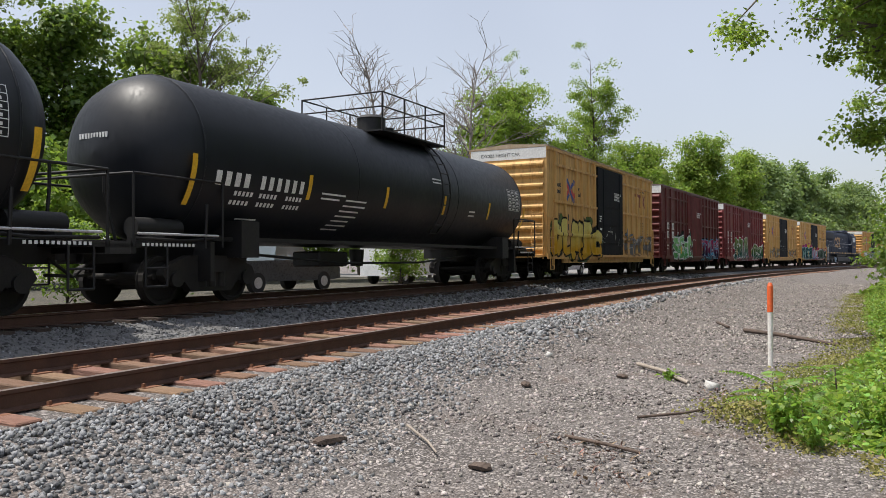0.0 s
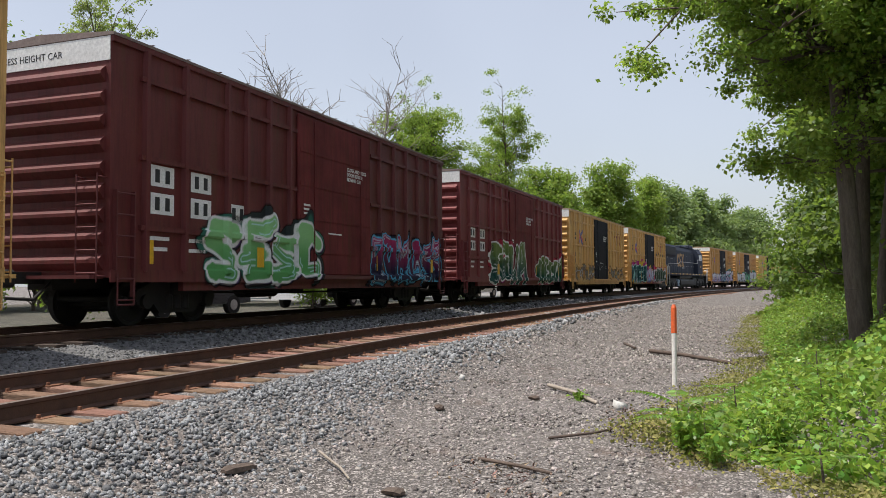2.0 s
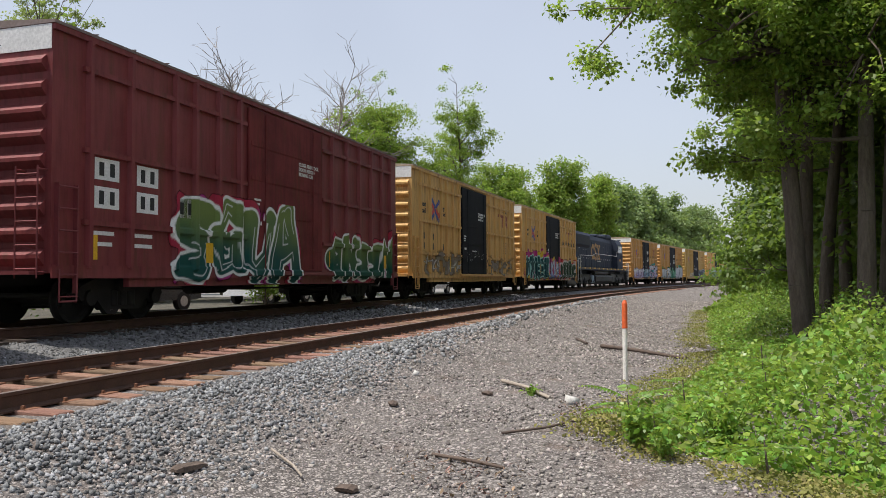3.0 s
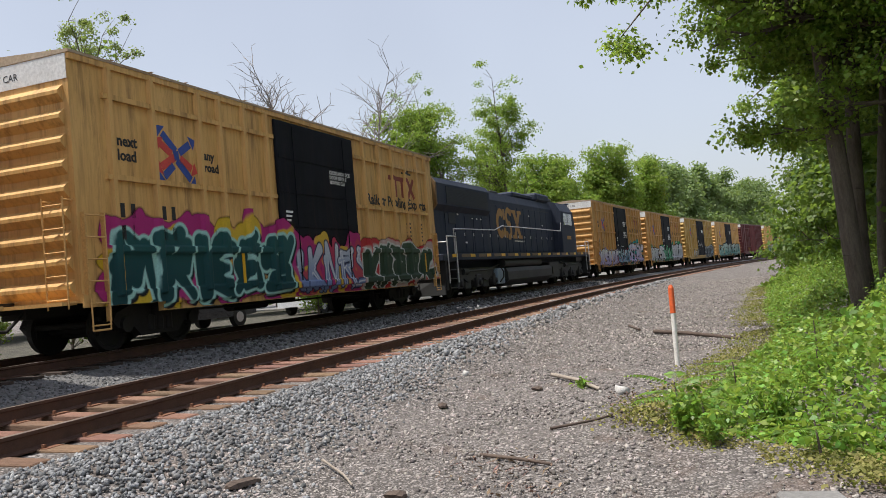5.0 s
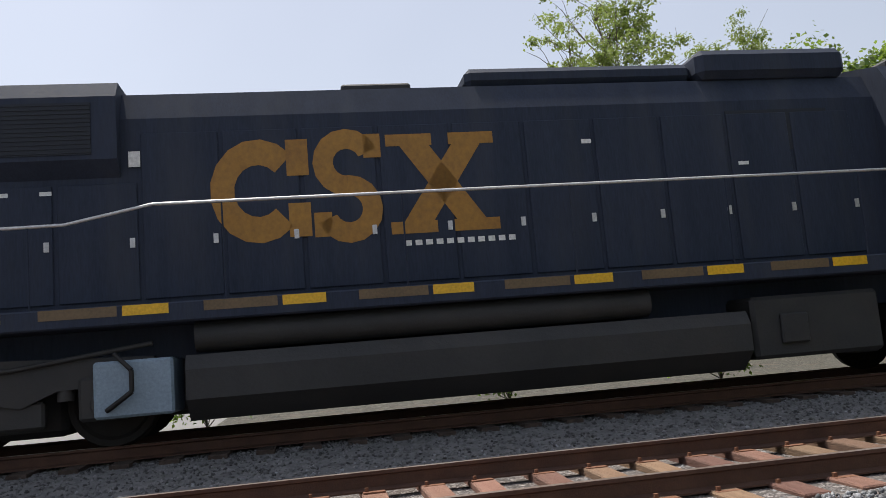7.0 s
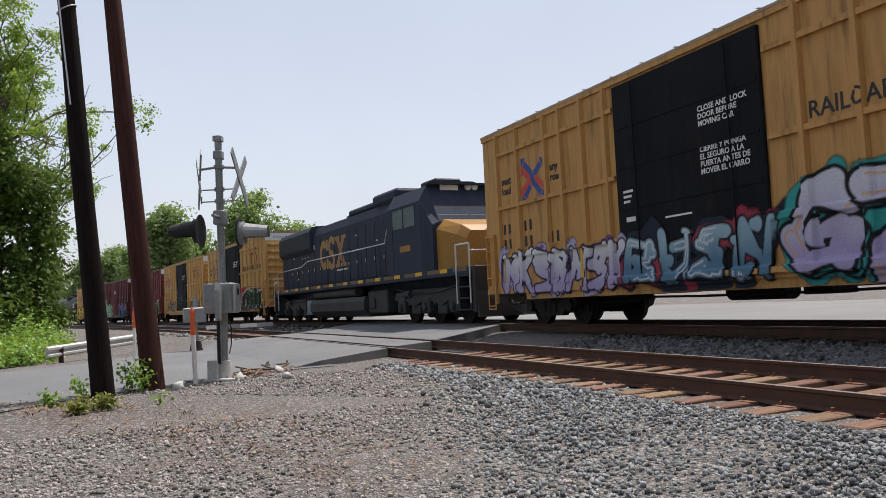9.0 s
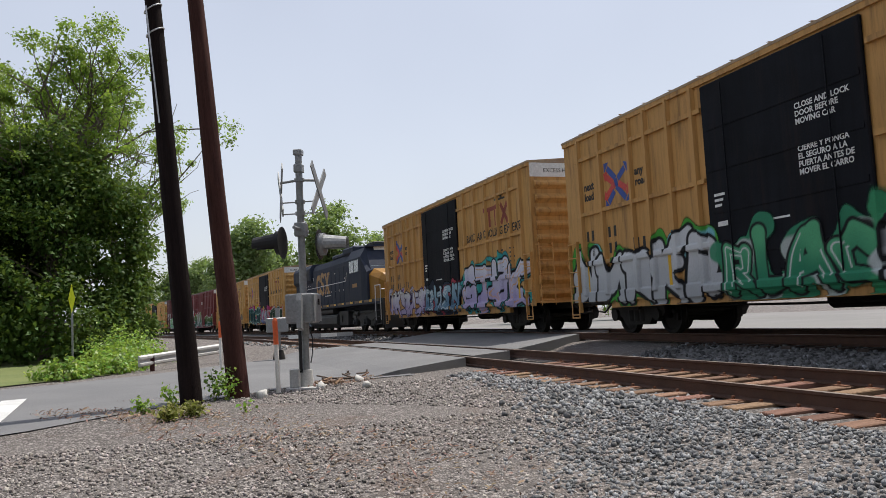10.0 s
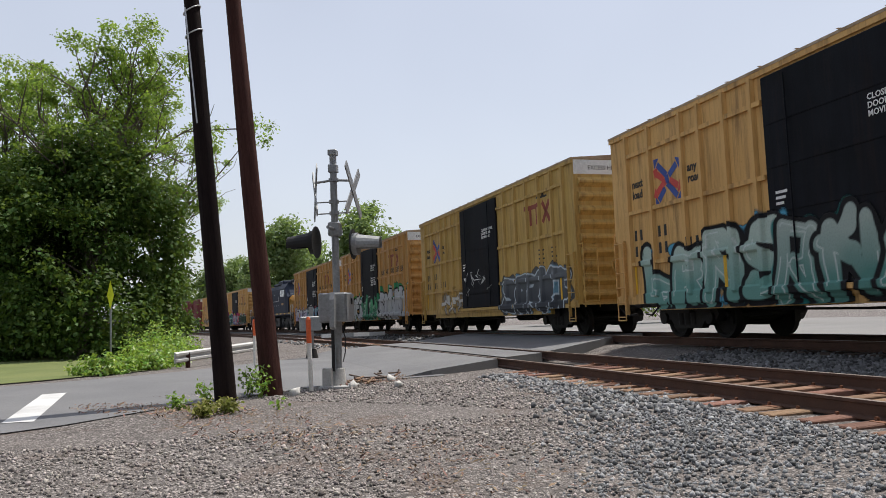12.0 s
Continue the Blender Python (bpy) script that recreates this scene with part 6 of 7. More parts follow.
def utility_pole(x, y, tilt, mat, label, rings, h=12.0, r=0.165):
    z = gz(x, y)
    t = thing("utility_pole", label, "utility pole", at=pose(x, y, z - 0.05, tilt[0], tilt[1], 0))
    n, rg, rr = 16, [], random.Random(int(x * 100))
    for k in range(13):
        q = r * (1 - 0.035 * k)
        rg.append([(q * (1 + 0.05 * math.sin(3 * i + k)) * math.cos(2 * math.pi * i / n), q * (1 + 0.05 * math.sin(5 * i + k)) * math.sin(2 * math.pi * i / n), h * k / 12) for i in range(n)])
    part("shaft", Shape().loft(rg, 0, True), mat, t)
    for zz in rings:
        q = r * (1 - 0.035 * 12 * zz / h) + 0.012
        part("band", Shape().pipe([(q * math.cos(a), q * math.sin(a), zz + 0.06 * math.sin(a)) for a in np.linspace(0, 2 * math.pi, 17)], 0.012), M["bare_rail"], t)
    if rings:
        part("cable", Shape().pipe([(r * 0.8, -r * 0.6, rings[0]), (r * 0.95, -r * 0.5, rings[0] - 0.9), (r * 0.9, -r * 0.4, rings[0] - 1.8)], 0.012), M["bare_rail"], t)
    return t


utility_pole(-12.55, -0.13, (3.9, 0), M["pole_dark"], "dark tarred wooden pole with wire bands, leaning", (6.05, 5.68), 9.5, 0.16)
utility_pole(-13.05, 0.57, (4.4, 0), M["pole_wood"], "reddish brown wooden pole, leaning", (), 10.0, 0.17)


def marker_post(x, y, tilt, label, h=1.25):
    t = thing("marker_post", label, "marker post", "orange topped markers", at=pose(x, y, gz(x, y) - 0.03, *tilt, 0))
    part("tube", Shape().tube((0, 0, 0), (0, 0, h * 0.66), 0.037, 0.037, 14), M["post_white"], t)
    part("cap", Shape().tube((0, 0, h * 0.655), (0, 0, h * 0.96), 0.042, 0.042, 14).tube((0, 0, h * 0.96), (0, 0, h), 0.042, 0.022, 14), M["orange"], t, "faded orange sleeve")


marker_post(12.6, 0.62, (0, 4.5), "white plastic post with faded orange top in gravel", 1.26)
marker_post(-13.2, 1.2, (1.0, -2.0), "white plastic post with bright orange top by the signal", 1.24)
marker_post(-22.3, 0.55, (0, 0), "small white and orange post across the road", 1.3)


def crossing_signal(x, y, heading, label, h=4.05):
    """Mast with crossbucks both ways, two pairs of hooded lamps, a junction box and a gate mechanism."""
    t = thing("crossing_signal", label, "crossing signal", at=pose(x, y, gz(x, y) - 0.02, 0, 0, heading))
    G = M["galvanised"]
    part("base", Shape().box(-0.28, 0.28, -0.28, 0.28, 0, 0.06, 0, 0.01).tube((0, 0, 0.06), (0, 0, 0.34), 0.13, 0.1, 12).box(-0.22, -0.06, -0.24, -0.12, 0.06, 0.36, 0, 0.01), M["concrete"], t, "pale cast footing")
    part("mast", Shape().tube((0, 0, 0.05), (0, 0, h), 0.064, 0.06, 16).tube((0, 0, h - 0.02), (0, 0, h + 0.02), 0.07, 0.06, 16).tube((0, 0, 0.9), (0, 0, 1.2), 0.075, 0.075, 14).box(-0.075, 0.075, -0.075, 0.075, h - 0.34, h - 0.2, 0, 0.01).box(-0.075, 0.075, -0.075, 0.075, h - 0.04, h + 0.06, 0, 0.01), G, t)
    # crossed boards facing both ways along the road
    for xx in (-0.34, 0.34):
        for a in (48, -48):
            o = part("crossbuck", Shape().box(-0.01, 0.01, -0.075, 0.075, -0.6, 0.6), G, t, "aluminium crossed board")
            o.matrix_basis = pose(xx + 0.012 * (a > 0), 0, h - 0.68, 0, 0, 0 if xx > 0 else 22) @ pose(0, 0, 0, a)
        part("bracket", Shape().tube((0, 0, h - 0.47), (xx, 0, h - 0.5), 0.022, 0.022, 8), G, t)
        part("bracket", Shape().tube((0, 0, h - 0.85), (xx * 0.9, 0, h - 0.85), 0.012, 0.012, 6), G, t)
        part("bracket", Shape().tube((0, 0, h - 1.05), (xx * 0.9, 0, h - 1.05), 0.012, 0.012, 6), G, t)
    for zz in (h - 0.47, h - 0.85, h - 1.05):
        part("collar", Shape().tube((0, 0, zz - 0.03), (0, 0, zz + 0.03), 0.085, 0.085, 14), G, t)
    part("crossarm", Shape().tube((0, -0.4, 2.72), (0, 0.4, 2.72), 0.03, 0.03, 10).box(-0.1, 0.1, -0.1, 0.1, 2.6, 2.84, 0, 0.02), G, t)
    for yy in (-0.34, 0.34):
        for way in ((-1,) if yy < 0 else (1,)):
            c = Vector((way * 0.22, yy, 2.48))
            lamp = Shape().tube(c, c + Vector((way * 0.1, 0, 0)), 0.2, 0.2, 18)
            lm = part("lamp", lamp, G if way > 0 else M["black_steel"], t)
            part("hood", Shape().loft([[(c.x + way * q, yy + r * math.cos(a), 2.48 + dz + r * math.sin(a)) for a in np.linspace(-0.5, math.pi + 0.5, 12)] + [(c.x + way * q, yy + (r - 0.012) * math.cos(a), 2.48 + dz + (r - 0.012) * math.sin(a)) for a in np.linspace(math.pi + 0.5, -0.5, 12)] for q, r, dz in ((0.1, 0.17, 0), (0.5, 0.13, -0.02))]), M["black_steel"] if way < 0 else G, lm)
            ring = [c + Vector((way * 0.0, 0.27 * math.cos(a), 0.27 * math.sin(a))) for a in np.linspace(0, 2 * math.pi, 20)]
            part("background_disc", Shape().loft([[(p.x, p.y, p.z) for p in ring[:-1]], [(p.x + way * 0.01, p.y, p.z) for p in ring[:-1]]]), M["black_steel"], lm)
    jb = part("junction_box", Shape().box(-0.24, 0.24, -0.30, 0.16, 1.12, 1.62, 0, 0.025), G, t, "grey metal gate box")
    part("box_lid", Shape().box(0.242, 0.262, -0.28, 0.14, 1.14, 1.6, 0, 0.006), G, jb)
    part("latch", Shape().box(0.264, 0.28, -0.05, -0.01, 1.42, 1.52), M["black_steel"], jb)
    part("gate_motor", Shape().box(-0.3, 0.12, 0.2, 0.62, 1.18, 1.52, 0, 0.03), M["black_steel"], t)
    part("counterweight", Shape().loft([[(0.02, -0.52, 1.05), (0.02, -0.4, 1.0), (0.02, -0.36, 1.5), (0.02, -0.44, 1.62), (0.02, -0.5, 1.5)], [(0.1, -0.52, 1.05), (0.1, -0.4, 1.0), (0.1, -0.36, 1.5), (0.1, -0.44, 1.62), (0.1, -0.5, 1.5)]]), G, t)
    part("conduit", Shape().pipe([(0.02, 0.1, 1.15), (0.05, 0.28, 0.85), (0.05, 0.25, 0.6), (0.05, 0.12, 0.45)], 0.012).tube((-0.05, -0.13, 0.3), (-0.05, -0.12, 1.12), 0.03, 0.03, 8), M["black_steel"], t)
    return t


crossing_signal(-13.75, 1.72, 66, "galvanised crossing signal mast with hooded lamps and gate box")


def far_gate(x, y):
    """The gate mast on the other side of the road, its arm down across the lane."""
    t = thing("crossing_gate", "grey gate mast with lowered striped arm across the road", "crossing gate", at=pose(x, y, gz(x, y), 0, 0, 0))
    part("mast", Shape().tube((0, 0, 0), (0, 0, 1.6), 0.07, 0.07, 12), M["galvanised"], t)
    part("mechanism", Shape().box(-0.2, 0.2, -0.35, 0.3, 0.85, 1.3, 0, 0.03), M["galvanised"], t)
    part("footing", Shape().tube((0, 0, 0), (0, 0, 0.3), 0.2, 0.14, 12), M["grimy_steel"], t)
    arm = Shape()
    for i in range(4):
        arm.box(0.06, 0.1, 0.3 + i * 0.5, 0.8 + i * 0.5, 0.62, 0.74, i % 2)
    part("arm", arm, [M["white_paint"], M["galvanised"]], t)


far_gate(-25.2, 2.35)


def yellow_sign(x, y):
    t = thing("road_sign", "yellow-green diamond warning sign on thin post, edge-on", "road sign", at=pose(x, y, gz(x, y), 0, 0, 0))
    part("post", Shape().box(-0.03, 0.03, -0.025, 0.025, 0, 2.3), M["galvanised"], t)
    part("plate", Shape().loft([[(x, 0.1, 2.2), (x, 0.0, 2.66), (x, -0.1, 2.2), (x, 0.0, 1.76)] for x in (0.035, 0.045)]), M["sign_yellow"], t)


yellow_sign(-26.8, -3.68)


def guard_rail():
    a, b = Vector((-22.9, -1.55)), Vector((-27.0, 1.15))
    t = thing("guard_rail", "weathered steel guard rail beside the road", "guard rail")
    d = (b - a).normalized()
    n = Vector((-d.y, d.x))
    prof = [(0, -0.15), (-0.07, -0.11), (-0.07, -0.06), (0, -0.02), (0, 0.02), (-0.07, 0.06), (-0.07, 0.11), (0, 0.15), (0.012, 0.15), (0.012, -0.15)]
    ring = lambda p, z: [(p.x + n.x * u, p.y + n.y * u, z + w) for u, w in prof]
    za, zb = gz(*a) + 0.30, gz(*b) + 0.46
    part("beam", Shape().loft([ring(a, za), ring(a.lerp(b, 0.5), (za + zb) / 2), ring(b, zb)]), M["rail_grey"], t)
    for k in (0.12, 0.5, 0.92):
        p = a.lerp(b, k)
        part("post", Shape().box(p.x - 0.07, p.x + 0.07, p.y - 0.06, p.y + 0.06, gz(*p) - 0.05, za + (zb - za) * k + 0.1), M["pole_wood"], t)


guard_rail()


def letter_box(x, y):
    t = thing("mailbox", "dark mailbox on a post by the side road", "mailbox", at=pose(x, y, gz(x, y)))
    part("post", Shape().box(-0.05, 0.05, -0.05, 0.05, 0, 1.0), M["dead_wood"], t)
    part("box", Shape().loft([[(px, 0.12 * math.cos(q), 1.12 + 0.14 * math.sin(q)) for q in np.linspace(-0.5, math.pi + 0.5, 10)] for px in (-0.26, 0.26)]), M["black_steel"], t)


letter_box(-31.5, -8.6)


# ---- vehicles in the yard behind the train ----
def vehicle(name, label, category, x, y, heading, paint, L, outline, glassline, wheels):
    """Side outline swept across the width, with a narrower glazed cabin, wheels and lamps."""
    t = thing(name, label, category, at=pose(x, y, gz(x, y) + 0.03, 0, 0, heading))
    wid = 0.95
    body = Shape().loft([[(px, py, pz) for px, pz in outline] for py in (-wid, -wid + 0.06, wid - 0.06, wid)])
    part("body", body, paint, t)
    part("glass", Shape().loft([[(px, py, pz) for px, pz in glassline] for py in (-wid + 0.1, wid - 0.1)]), M["cab_glass"], t)
    zt = max(p[1] for p in glassline)
    xs = [p[0] for p in glassline if p[1] > zt - 0.05]
    part("roof", Shape().box(min(xs), max(xs), -wid + 0.12, wid - 0.12, zt, zt + 0.05, 0, 0.02), paint, t)
    for px in wheels:
        for sgn in (-1, 1):
            w = part("wheel", Shape().tube((px, sgn * (wid - 0.2), 0.36), (px, sgn * (wid + 0.02), 0.36), 0.36, 0.36, 20), M["tyre"], t)
            part("rim", Shape().tube((px, sgn * (wid + 0.02), 0.36), (px, sgn * (wid + 0.03), 0.36), 0.2, 0.2, 14), M["bare_rail"], w)
    part("tail_lamp", Shape().box(-L / 2 - 0.01, -L / 2 + 0.02, -wid + 0.05, -wid + 0.25, 0.85, 1.15), M["tail_red"], t)


PICKUP = [(-2.8, 0.5), (-2.8, 1.12), (-0.9, 1.15), (0.9, 1.15), (2.6, 1.05), (2.8, 0.85), (2.8, 0.45), (2.3, 0.4), (-2.3, 0.4)]
vehicle("pickup_truck", "dark grey pickup truck parked behind the tracks", "pickup truck", 24.2, 18.3, -6, M["truck_grey"], 5.6, PICKUP, [(-0.85, 1.13), (-0.7, 1.72), (0.55, 1.75), (1.25, 1.13)], (-1.75, 1.8))
vehicle("van", "white box van parked in the yard", "van", 35.5, 18.6, -4, M["car_white"], 5.4, [(-2.7, 0.4), (-2.7, 2.3), (1.4, 2.3), (1.9, 1.5), (2.7, 1.25), (2.7, 0.4)], [(1.2, 1.4), (1.2, 2.1), (1.5, 2.05), (1.88, 1.5)], (-1.7, 1.7))
vehicle("car", "white car parked in the yard", "car", 58.5, 17.4, -8, M["car_white"], 4.5, [(-2.25, 0.4), (-2.25, 0.9), (-1.5, 0.98), (1.0, 0.95), (2.1, 0.8), (2.25, 0.4)], [(-1.6, 0.95), (-1.0, 1.4), (0.3, 1.42), (1.1, 0.93)], (-1.4, 1.4))


# ---- litter on the gravel ----
def stick(pts, r, mat, label, name="stick"):
    sh = Shape()
    for i, (p, q) in enumerate(zip(pts, pts[1:])):
        sh.tube((p[0], p[1], gz(p[0], p[1]) + p[2]), (q[0], q[1], gz(q[0], q[1]) + q[2]), r * (1 - 0.1 * i), r * (0.9 - 0.1 * i), 7)
    ob = part(name, sh, mat)
    return tagged(ob, label, name)


stick([(11.8, 2.38, 0.05), (11.1, 1.9, 0.06), (10.35, 1.46, 0.03)], 0.03, M["pale_stick"], "long weathered grey stick on gravel")
stick([(18.2, 1.4, 0.06), (17.3, 0.7, 0.07), (16.7, 0.2, 0.05), (15.9, -0.35, 0.04)], 0.045, M["dead_wood"], "dark rotting log on gravel", "log")
stick([(20.5, 2.2, 0.04), (19.0, 1.8, 0.05)], 0.035, M["dead_wood"], "short dark branch on gravel", "branch")
stick([(7.9, 1.6, 0.03), (8.2, 1.2, 0.05), (8.6, 0.95, 0.06), (8.75, 0.6, 0.03)], 0.015, M["dead_wood"], "crooked fallen branch on dirt", "branch")
stick([(6.3, 3.3, 0.05), (6.0, 2.95, 0.05), (5.75, 2.75, 0.04)], 0.012, M["pale_stick"], "thin pale twig on ballast")
stick([(6.8, 2.0, 0.03), (6.6, 1.6, 0.04), (6.5, 1.3, 0.02)], 0.018, M["dead_wood"], "dark twig on dirt")
for x, y, a, l in ((9.2, 3.2, 20, 0.32), (5.45, 3.55, -12, 0.34), (10.6, 2.35, 40, 0.22), (5.55, 2.3, 70, 0.2)):
    o = part("wood_chunk", Shape().loft([[(px, py * w, pz * w) for py, pz in ((-0.06, 0), (0.05, 0), (0.065, 0.03), (0.01, 0.055), (-0.05, 0.04))] for px, w in ((-l / 2, 0.5), (-l / 3, 1.0), (l / 4, 0.85), (l / 2, 0.35))]), M["dead_wood"])
    o.matrix_basis = pose(x, y, gz(x, y) + 0.01, 4, 3, a)
    tagged(o, "splintered piece of old tie wood on gravel", "wood chunk", "tie fragments")
for k in range(26):
    rr = random.Random(40 + k)
    x = -14.6 - rr.uniform(-1.2, 1.6)
    y = 2.4 + (-14.6 - x) * 0.55 + rr.uniform(-0.45, 0.35)
    stick([(x, y, 0.05), (x + rr.uniform(-0.5, 0.5), y + rr.uniform(-0.3, 0.3), 0.05 + rr.uniform(0, 0.06))], rr.uniform(0.01, 0.022), M["tie"] if k % 2 else M["dead_wood"], "reddish splintered wood beside the crossing", "wood_scrap")
slab = part("concrete_slab", Shape().box(-0.22, 0.22, -0.2, 0.2, -0.06, 0.06, 0, 0.02), M["lot"])
slab.matrix_basis = pose(5.5, -0.6, -0.57, 2, 0, 12)
tagged(slab, "pale broken concrete slab in the dirt", "concrete slab")


# dry reddish litter and twigs scattered on the dirt by the road
def litter_patch(cx, cy, rx, ry, n, turn):
    a, q = nrng0.uniform(0, 2 * np.pi, n), np.sqrt(nrng0.random(n)) * (0.7 + 0.5 * nrng0.random(n))
    px, py = rx * q * np.cos(a), ry * q * np.sin(a)
    x, y = cx + px * math.cos(turn) - py * math.sin(turn), cy + px * math.sin(turn) + py * math.cos(turn)
    d, l = nrng0.uniform(0, np.pi, n), nrng0.uniform(0.012, 0.05, n)
    w = nrng0.uniform(0.004, 0.013, n)
    z = ground_z(x, y) + 0.02 + 0.02 * nrng0.random(n)
    tip = nrng0.normal(0, 0.012, n)
    c, s = np.cos(d), np.sin(d)
    corner = lambda f, g, dz: np.stack([x + f * l * c - g * w * s, y + f * l * s + g * w * c, z + dz], -1)
    q4 = np.stack([corner(-1, -0.4, -tip), corner(0.3, -1, 0), corner(1, 0.2, tip), corner(-0.2, 1, 0.006)], 1)
    tagged(part("litter", quads("litter", q4, M["dead_leaf"]), M["dead_leaf"]), "reddish brown dead leaves and bark on dirt", "litter", kind="stuff")


nrng0 = np.random.default_rng(5)
for cx, cy, rx, ry, n, turn in ((-11.6, -1.0, 1.8, 0.6, 600, 0.75), (-9.6, 0.2, 1.8, 0.9, 420, 0.4), (-14.6, 2.5, 1.1, 0.5, 520, 2.5), (-8.0, 1.2, 1.6, 0.9, 300, 0.1), (-6.5, 2.0, 1.2, 0.8, 160, 0.1), (9.0, 0.9, 1.4, 0.3, 260, 0.2), (6.2, 1.6, 0.9, 0.5, 220, 0.4)):
    litter_patch(cx, cy, rx, ry, n, turn)

# ---- loose stones ----
nrng = np.random.default_rng(11)


def stone_mesh(name, x, y, z, size, mat):
    """Angular stones: cubes with pushed corners, turned at random."""
    n = len(x)
    corner = np.array([(a, b, c) for a in (-1, 1) for b in (-1, 1) for c in (-1, 1)], float)
    v = corner[None] * nrng.uniform(0.35, 1.0, (n, 8, 3)) * (size[:, None] * nrng.uniform(0.55, 1.15, (n, 3)))[:, None, :]
    q = nrng.normal(size=(n, 4))
    q /= np.linalg.norm(q, axis=1)[:, None]
    w, a, b, c = q.T
    rot = np.stack([np.stack([1 - 2 * (b * b + c * c), 2 * (a * b - c * w), 2 * (a * c + b * w)], -1), np.stack([2 * (a * b + c * w), 1 - 2 * (a * a + c * c), 2 * (b * c - a * w)], -1), np.stack([2 * (a * c - b * w), 2 * (b * c + a * w), 1 - 2 * (a * a + b * b)], -1)], 1)
    v = np.einsum("nij,nkj->nki", rot, v) + np.stack([x, y, z], -1)[:, None, :]
    face = np.array([(0, 1, 3, 2), (4, 6, 7, 5), (0, 4, 5, 1), (2, 3, 7, 6), (0, 2, 6, 4), (1, 5, 7, 3)])
    idx = (face[None] + (np.arange(n) * 8)[:, None, None]).reshape(-1)
    me = bpy.data.meshes.new(name)
    me.vertices.add(n * 8)
    me.vertices.foreach_set("co", v.reshape(-1).astype(np.float32))
    me.loops.add(len(idx))
    me.loops.foreach_set("vertex_index", idx.astype(np.int32))
    me.polygons.add(n * 6)
    me.polygons.foreach_set("loop_start", np.arange(0, len(idx), 4, dtype=np.int32))
    me.materials.append(mat)
    me.update(calc_edges=True)
    return new(name, me)


def ballast_edge(s):
    return np.interp(s, [-30, -15, -10, -6, -2, 1, 5, 9, 16, 30, 60], [-1.6, -1.7, -2.2, -4.0, -4.6, -4.2, -3.3, -2.7, -2.1, -1.6, -1.5])


def spread_ballast():
    beds = {"ballast": [[], [], [], []], "sooty_ballast": [[], [], [], []]}
    for s0, s1, n, size in ((-14.8, -8, 16000, 0.036), (-8, 12, 120000, 0.0215), (12, 24, 20000, 0.038), (24, 55, 12000, 0.065), (-60, -30, 4000, 0.08)):
        s = nrng.uniform(s0, s1, n)
        u = nrng.uniform(-4.9, 6.4, n)
        e = ballast_edge(s) + nrng.normal(0, 0.28, n)
        keep = (u > e) & ((np.abs(u) > 0.85) | (nrng.random(n) < 0.55)) & ((u < 3.6) | (nrng.random(n) < 0.5))
        s, u = s[keep], u[keep]
        x, y = (R0 + u) * np.sin(s / R0), NEAR - R0 + (R0 + u) * np.cos(s / R0)
        q = size * nrng.uniform(0.5, 1.35, len(x))
        bed = np.abs(u) < 1.35
        z = ground_z(x, y) + q * nrng.uniform(-0.15, 0.6, len(x)) - bed * 0.035
        # stones from here outwards take the colour with soot and train shade
        grimy_shaded = u + nrng.normal(0, 0.22, len(u)) > 2.05
        for key, m in (("ballast", ~grimy_shaded), ("sooty_ballast", grimy_shaded)):
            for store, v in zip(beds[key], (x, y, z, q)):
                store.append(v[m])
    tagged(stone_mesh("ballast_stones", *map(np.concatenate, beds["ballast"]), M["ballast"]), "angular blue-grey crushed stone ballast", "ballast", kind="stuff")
    tagged(stone_mesh("ballast_stones", *map(np.concatenate, beds["sooty_ballast"]), M["sooty_ballast"]), "sooty ballast stones under the busy track, coloured darker for train shade", "ballast", kind="stuff")
    n = 52000
    x = np.concatenate([nrng.uniform(2, 20, n // 2), nrng.uniform(-14, 0, n // 2)])
    y = nrng.uniform(-2.6, 5.6, n)
    far = np.hypot(x, y)
    u = offset_of(x, y)
    keep = (u < ballast_edge(x) + 0.7) & (far > 3.0) & ~((x < -9) & (y < (x + 13.5) * 1.0 - 0.9)) & (nrng.random(n) < np.clip(9 / far, 0, 1))
    x, y = x[keep], y[keep]
    q = 0.007 + 0.017 * nrng.random(len(x)) ** 2.5 + 0.0005 * far[keep]
    fx = nrng.uniform(16, 55, 9000)
    fu = nrng.uniform(-7.5, -1.4, 9000)
    fy = NEAR - R0 + (R0 + fu) * np.cos(fx / R0)
    x, y, q = np.concatenate([x, fx]), np.concatenate([y, fy]), np.concatenate([q, 0.014 + 0.022 * nrng.random(9000)])
    tagged(stone_mesh("pebbles", x, y, ground_z(x, y) + q * 0.2, q, M["pebble"]), "small brown and grey pebbles on packed dirt", "pebbles", kind="stuff")


spread_ballast()
for x, y, r in ((10.1, 1.15, 0.09), (11.4, 3.6, 0.08), (-12.6, 0.9, 0.11), (-13.4, 1.9, 0.12), (-13.0, 2.6, 0.10), (-11.6, -0.1, 0.08), (-14.4, 2.75, 0.12)):
    ob = stone_mesh("stone", np.array([x]), np.array([y]), ground_z(np.array([x]), np.array([y])) + r * 0.3, np.array([r]), M["concrete"])
    tagged(ob, "pale loose stone on gravel", "stone", "pale stones")


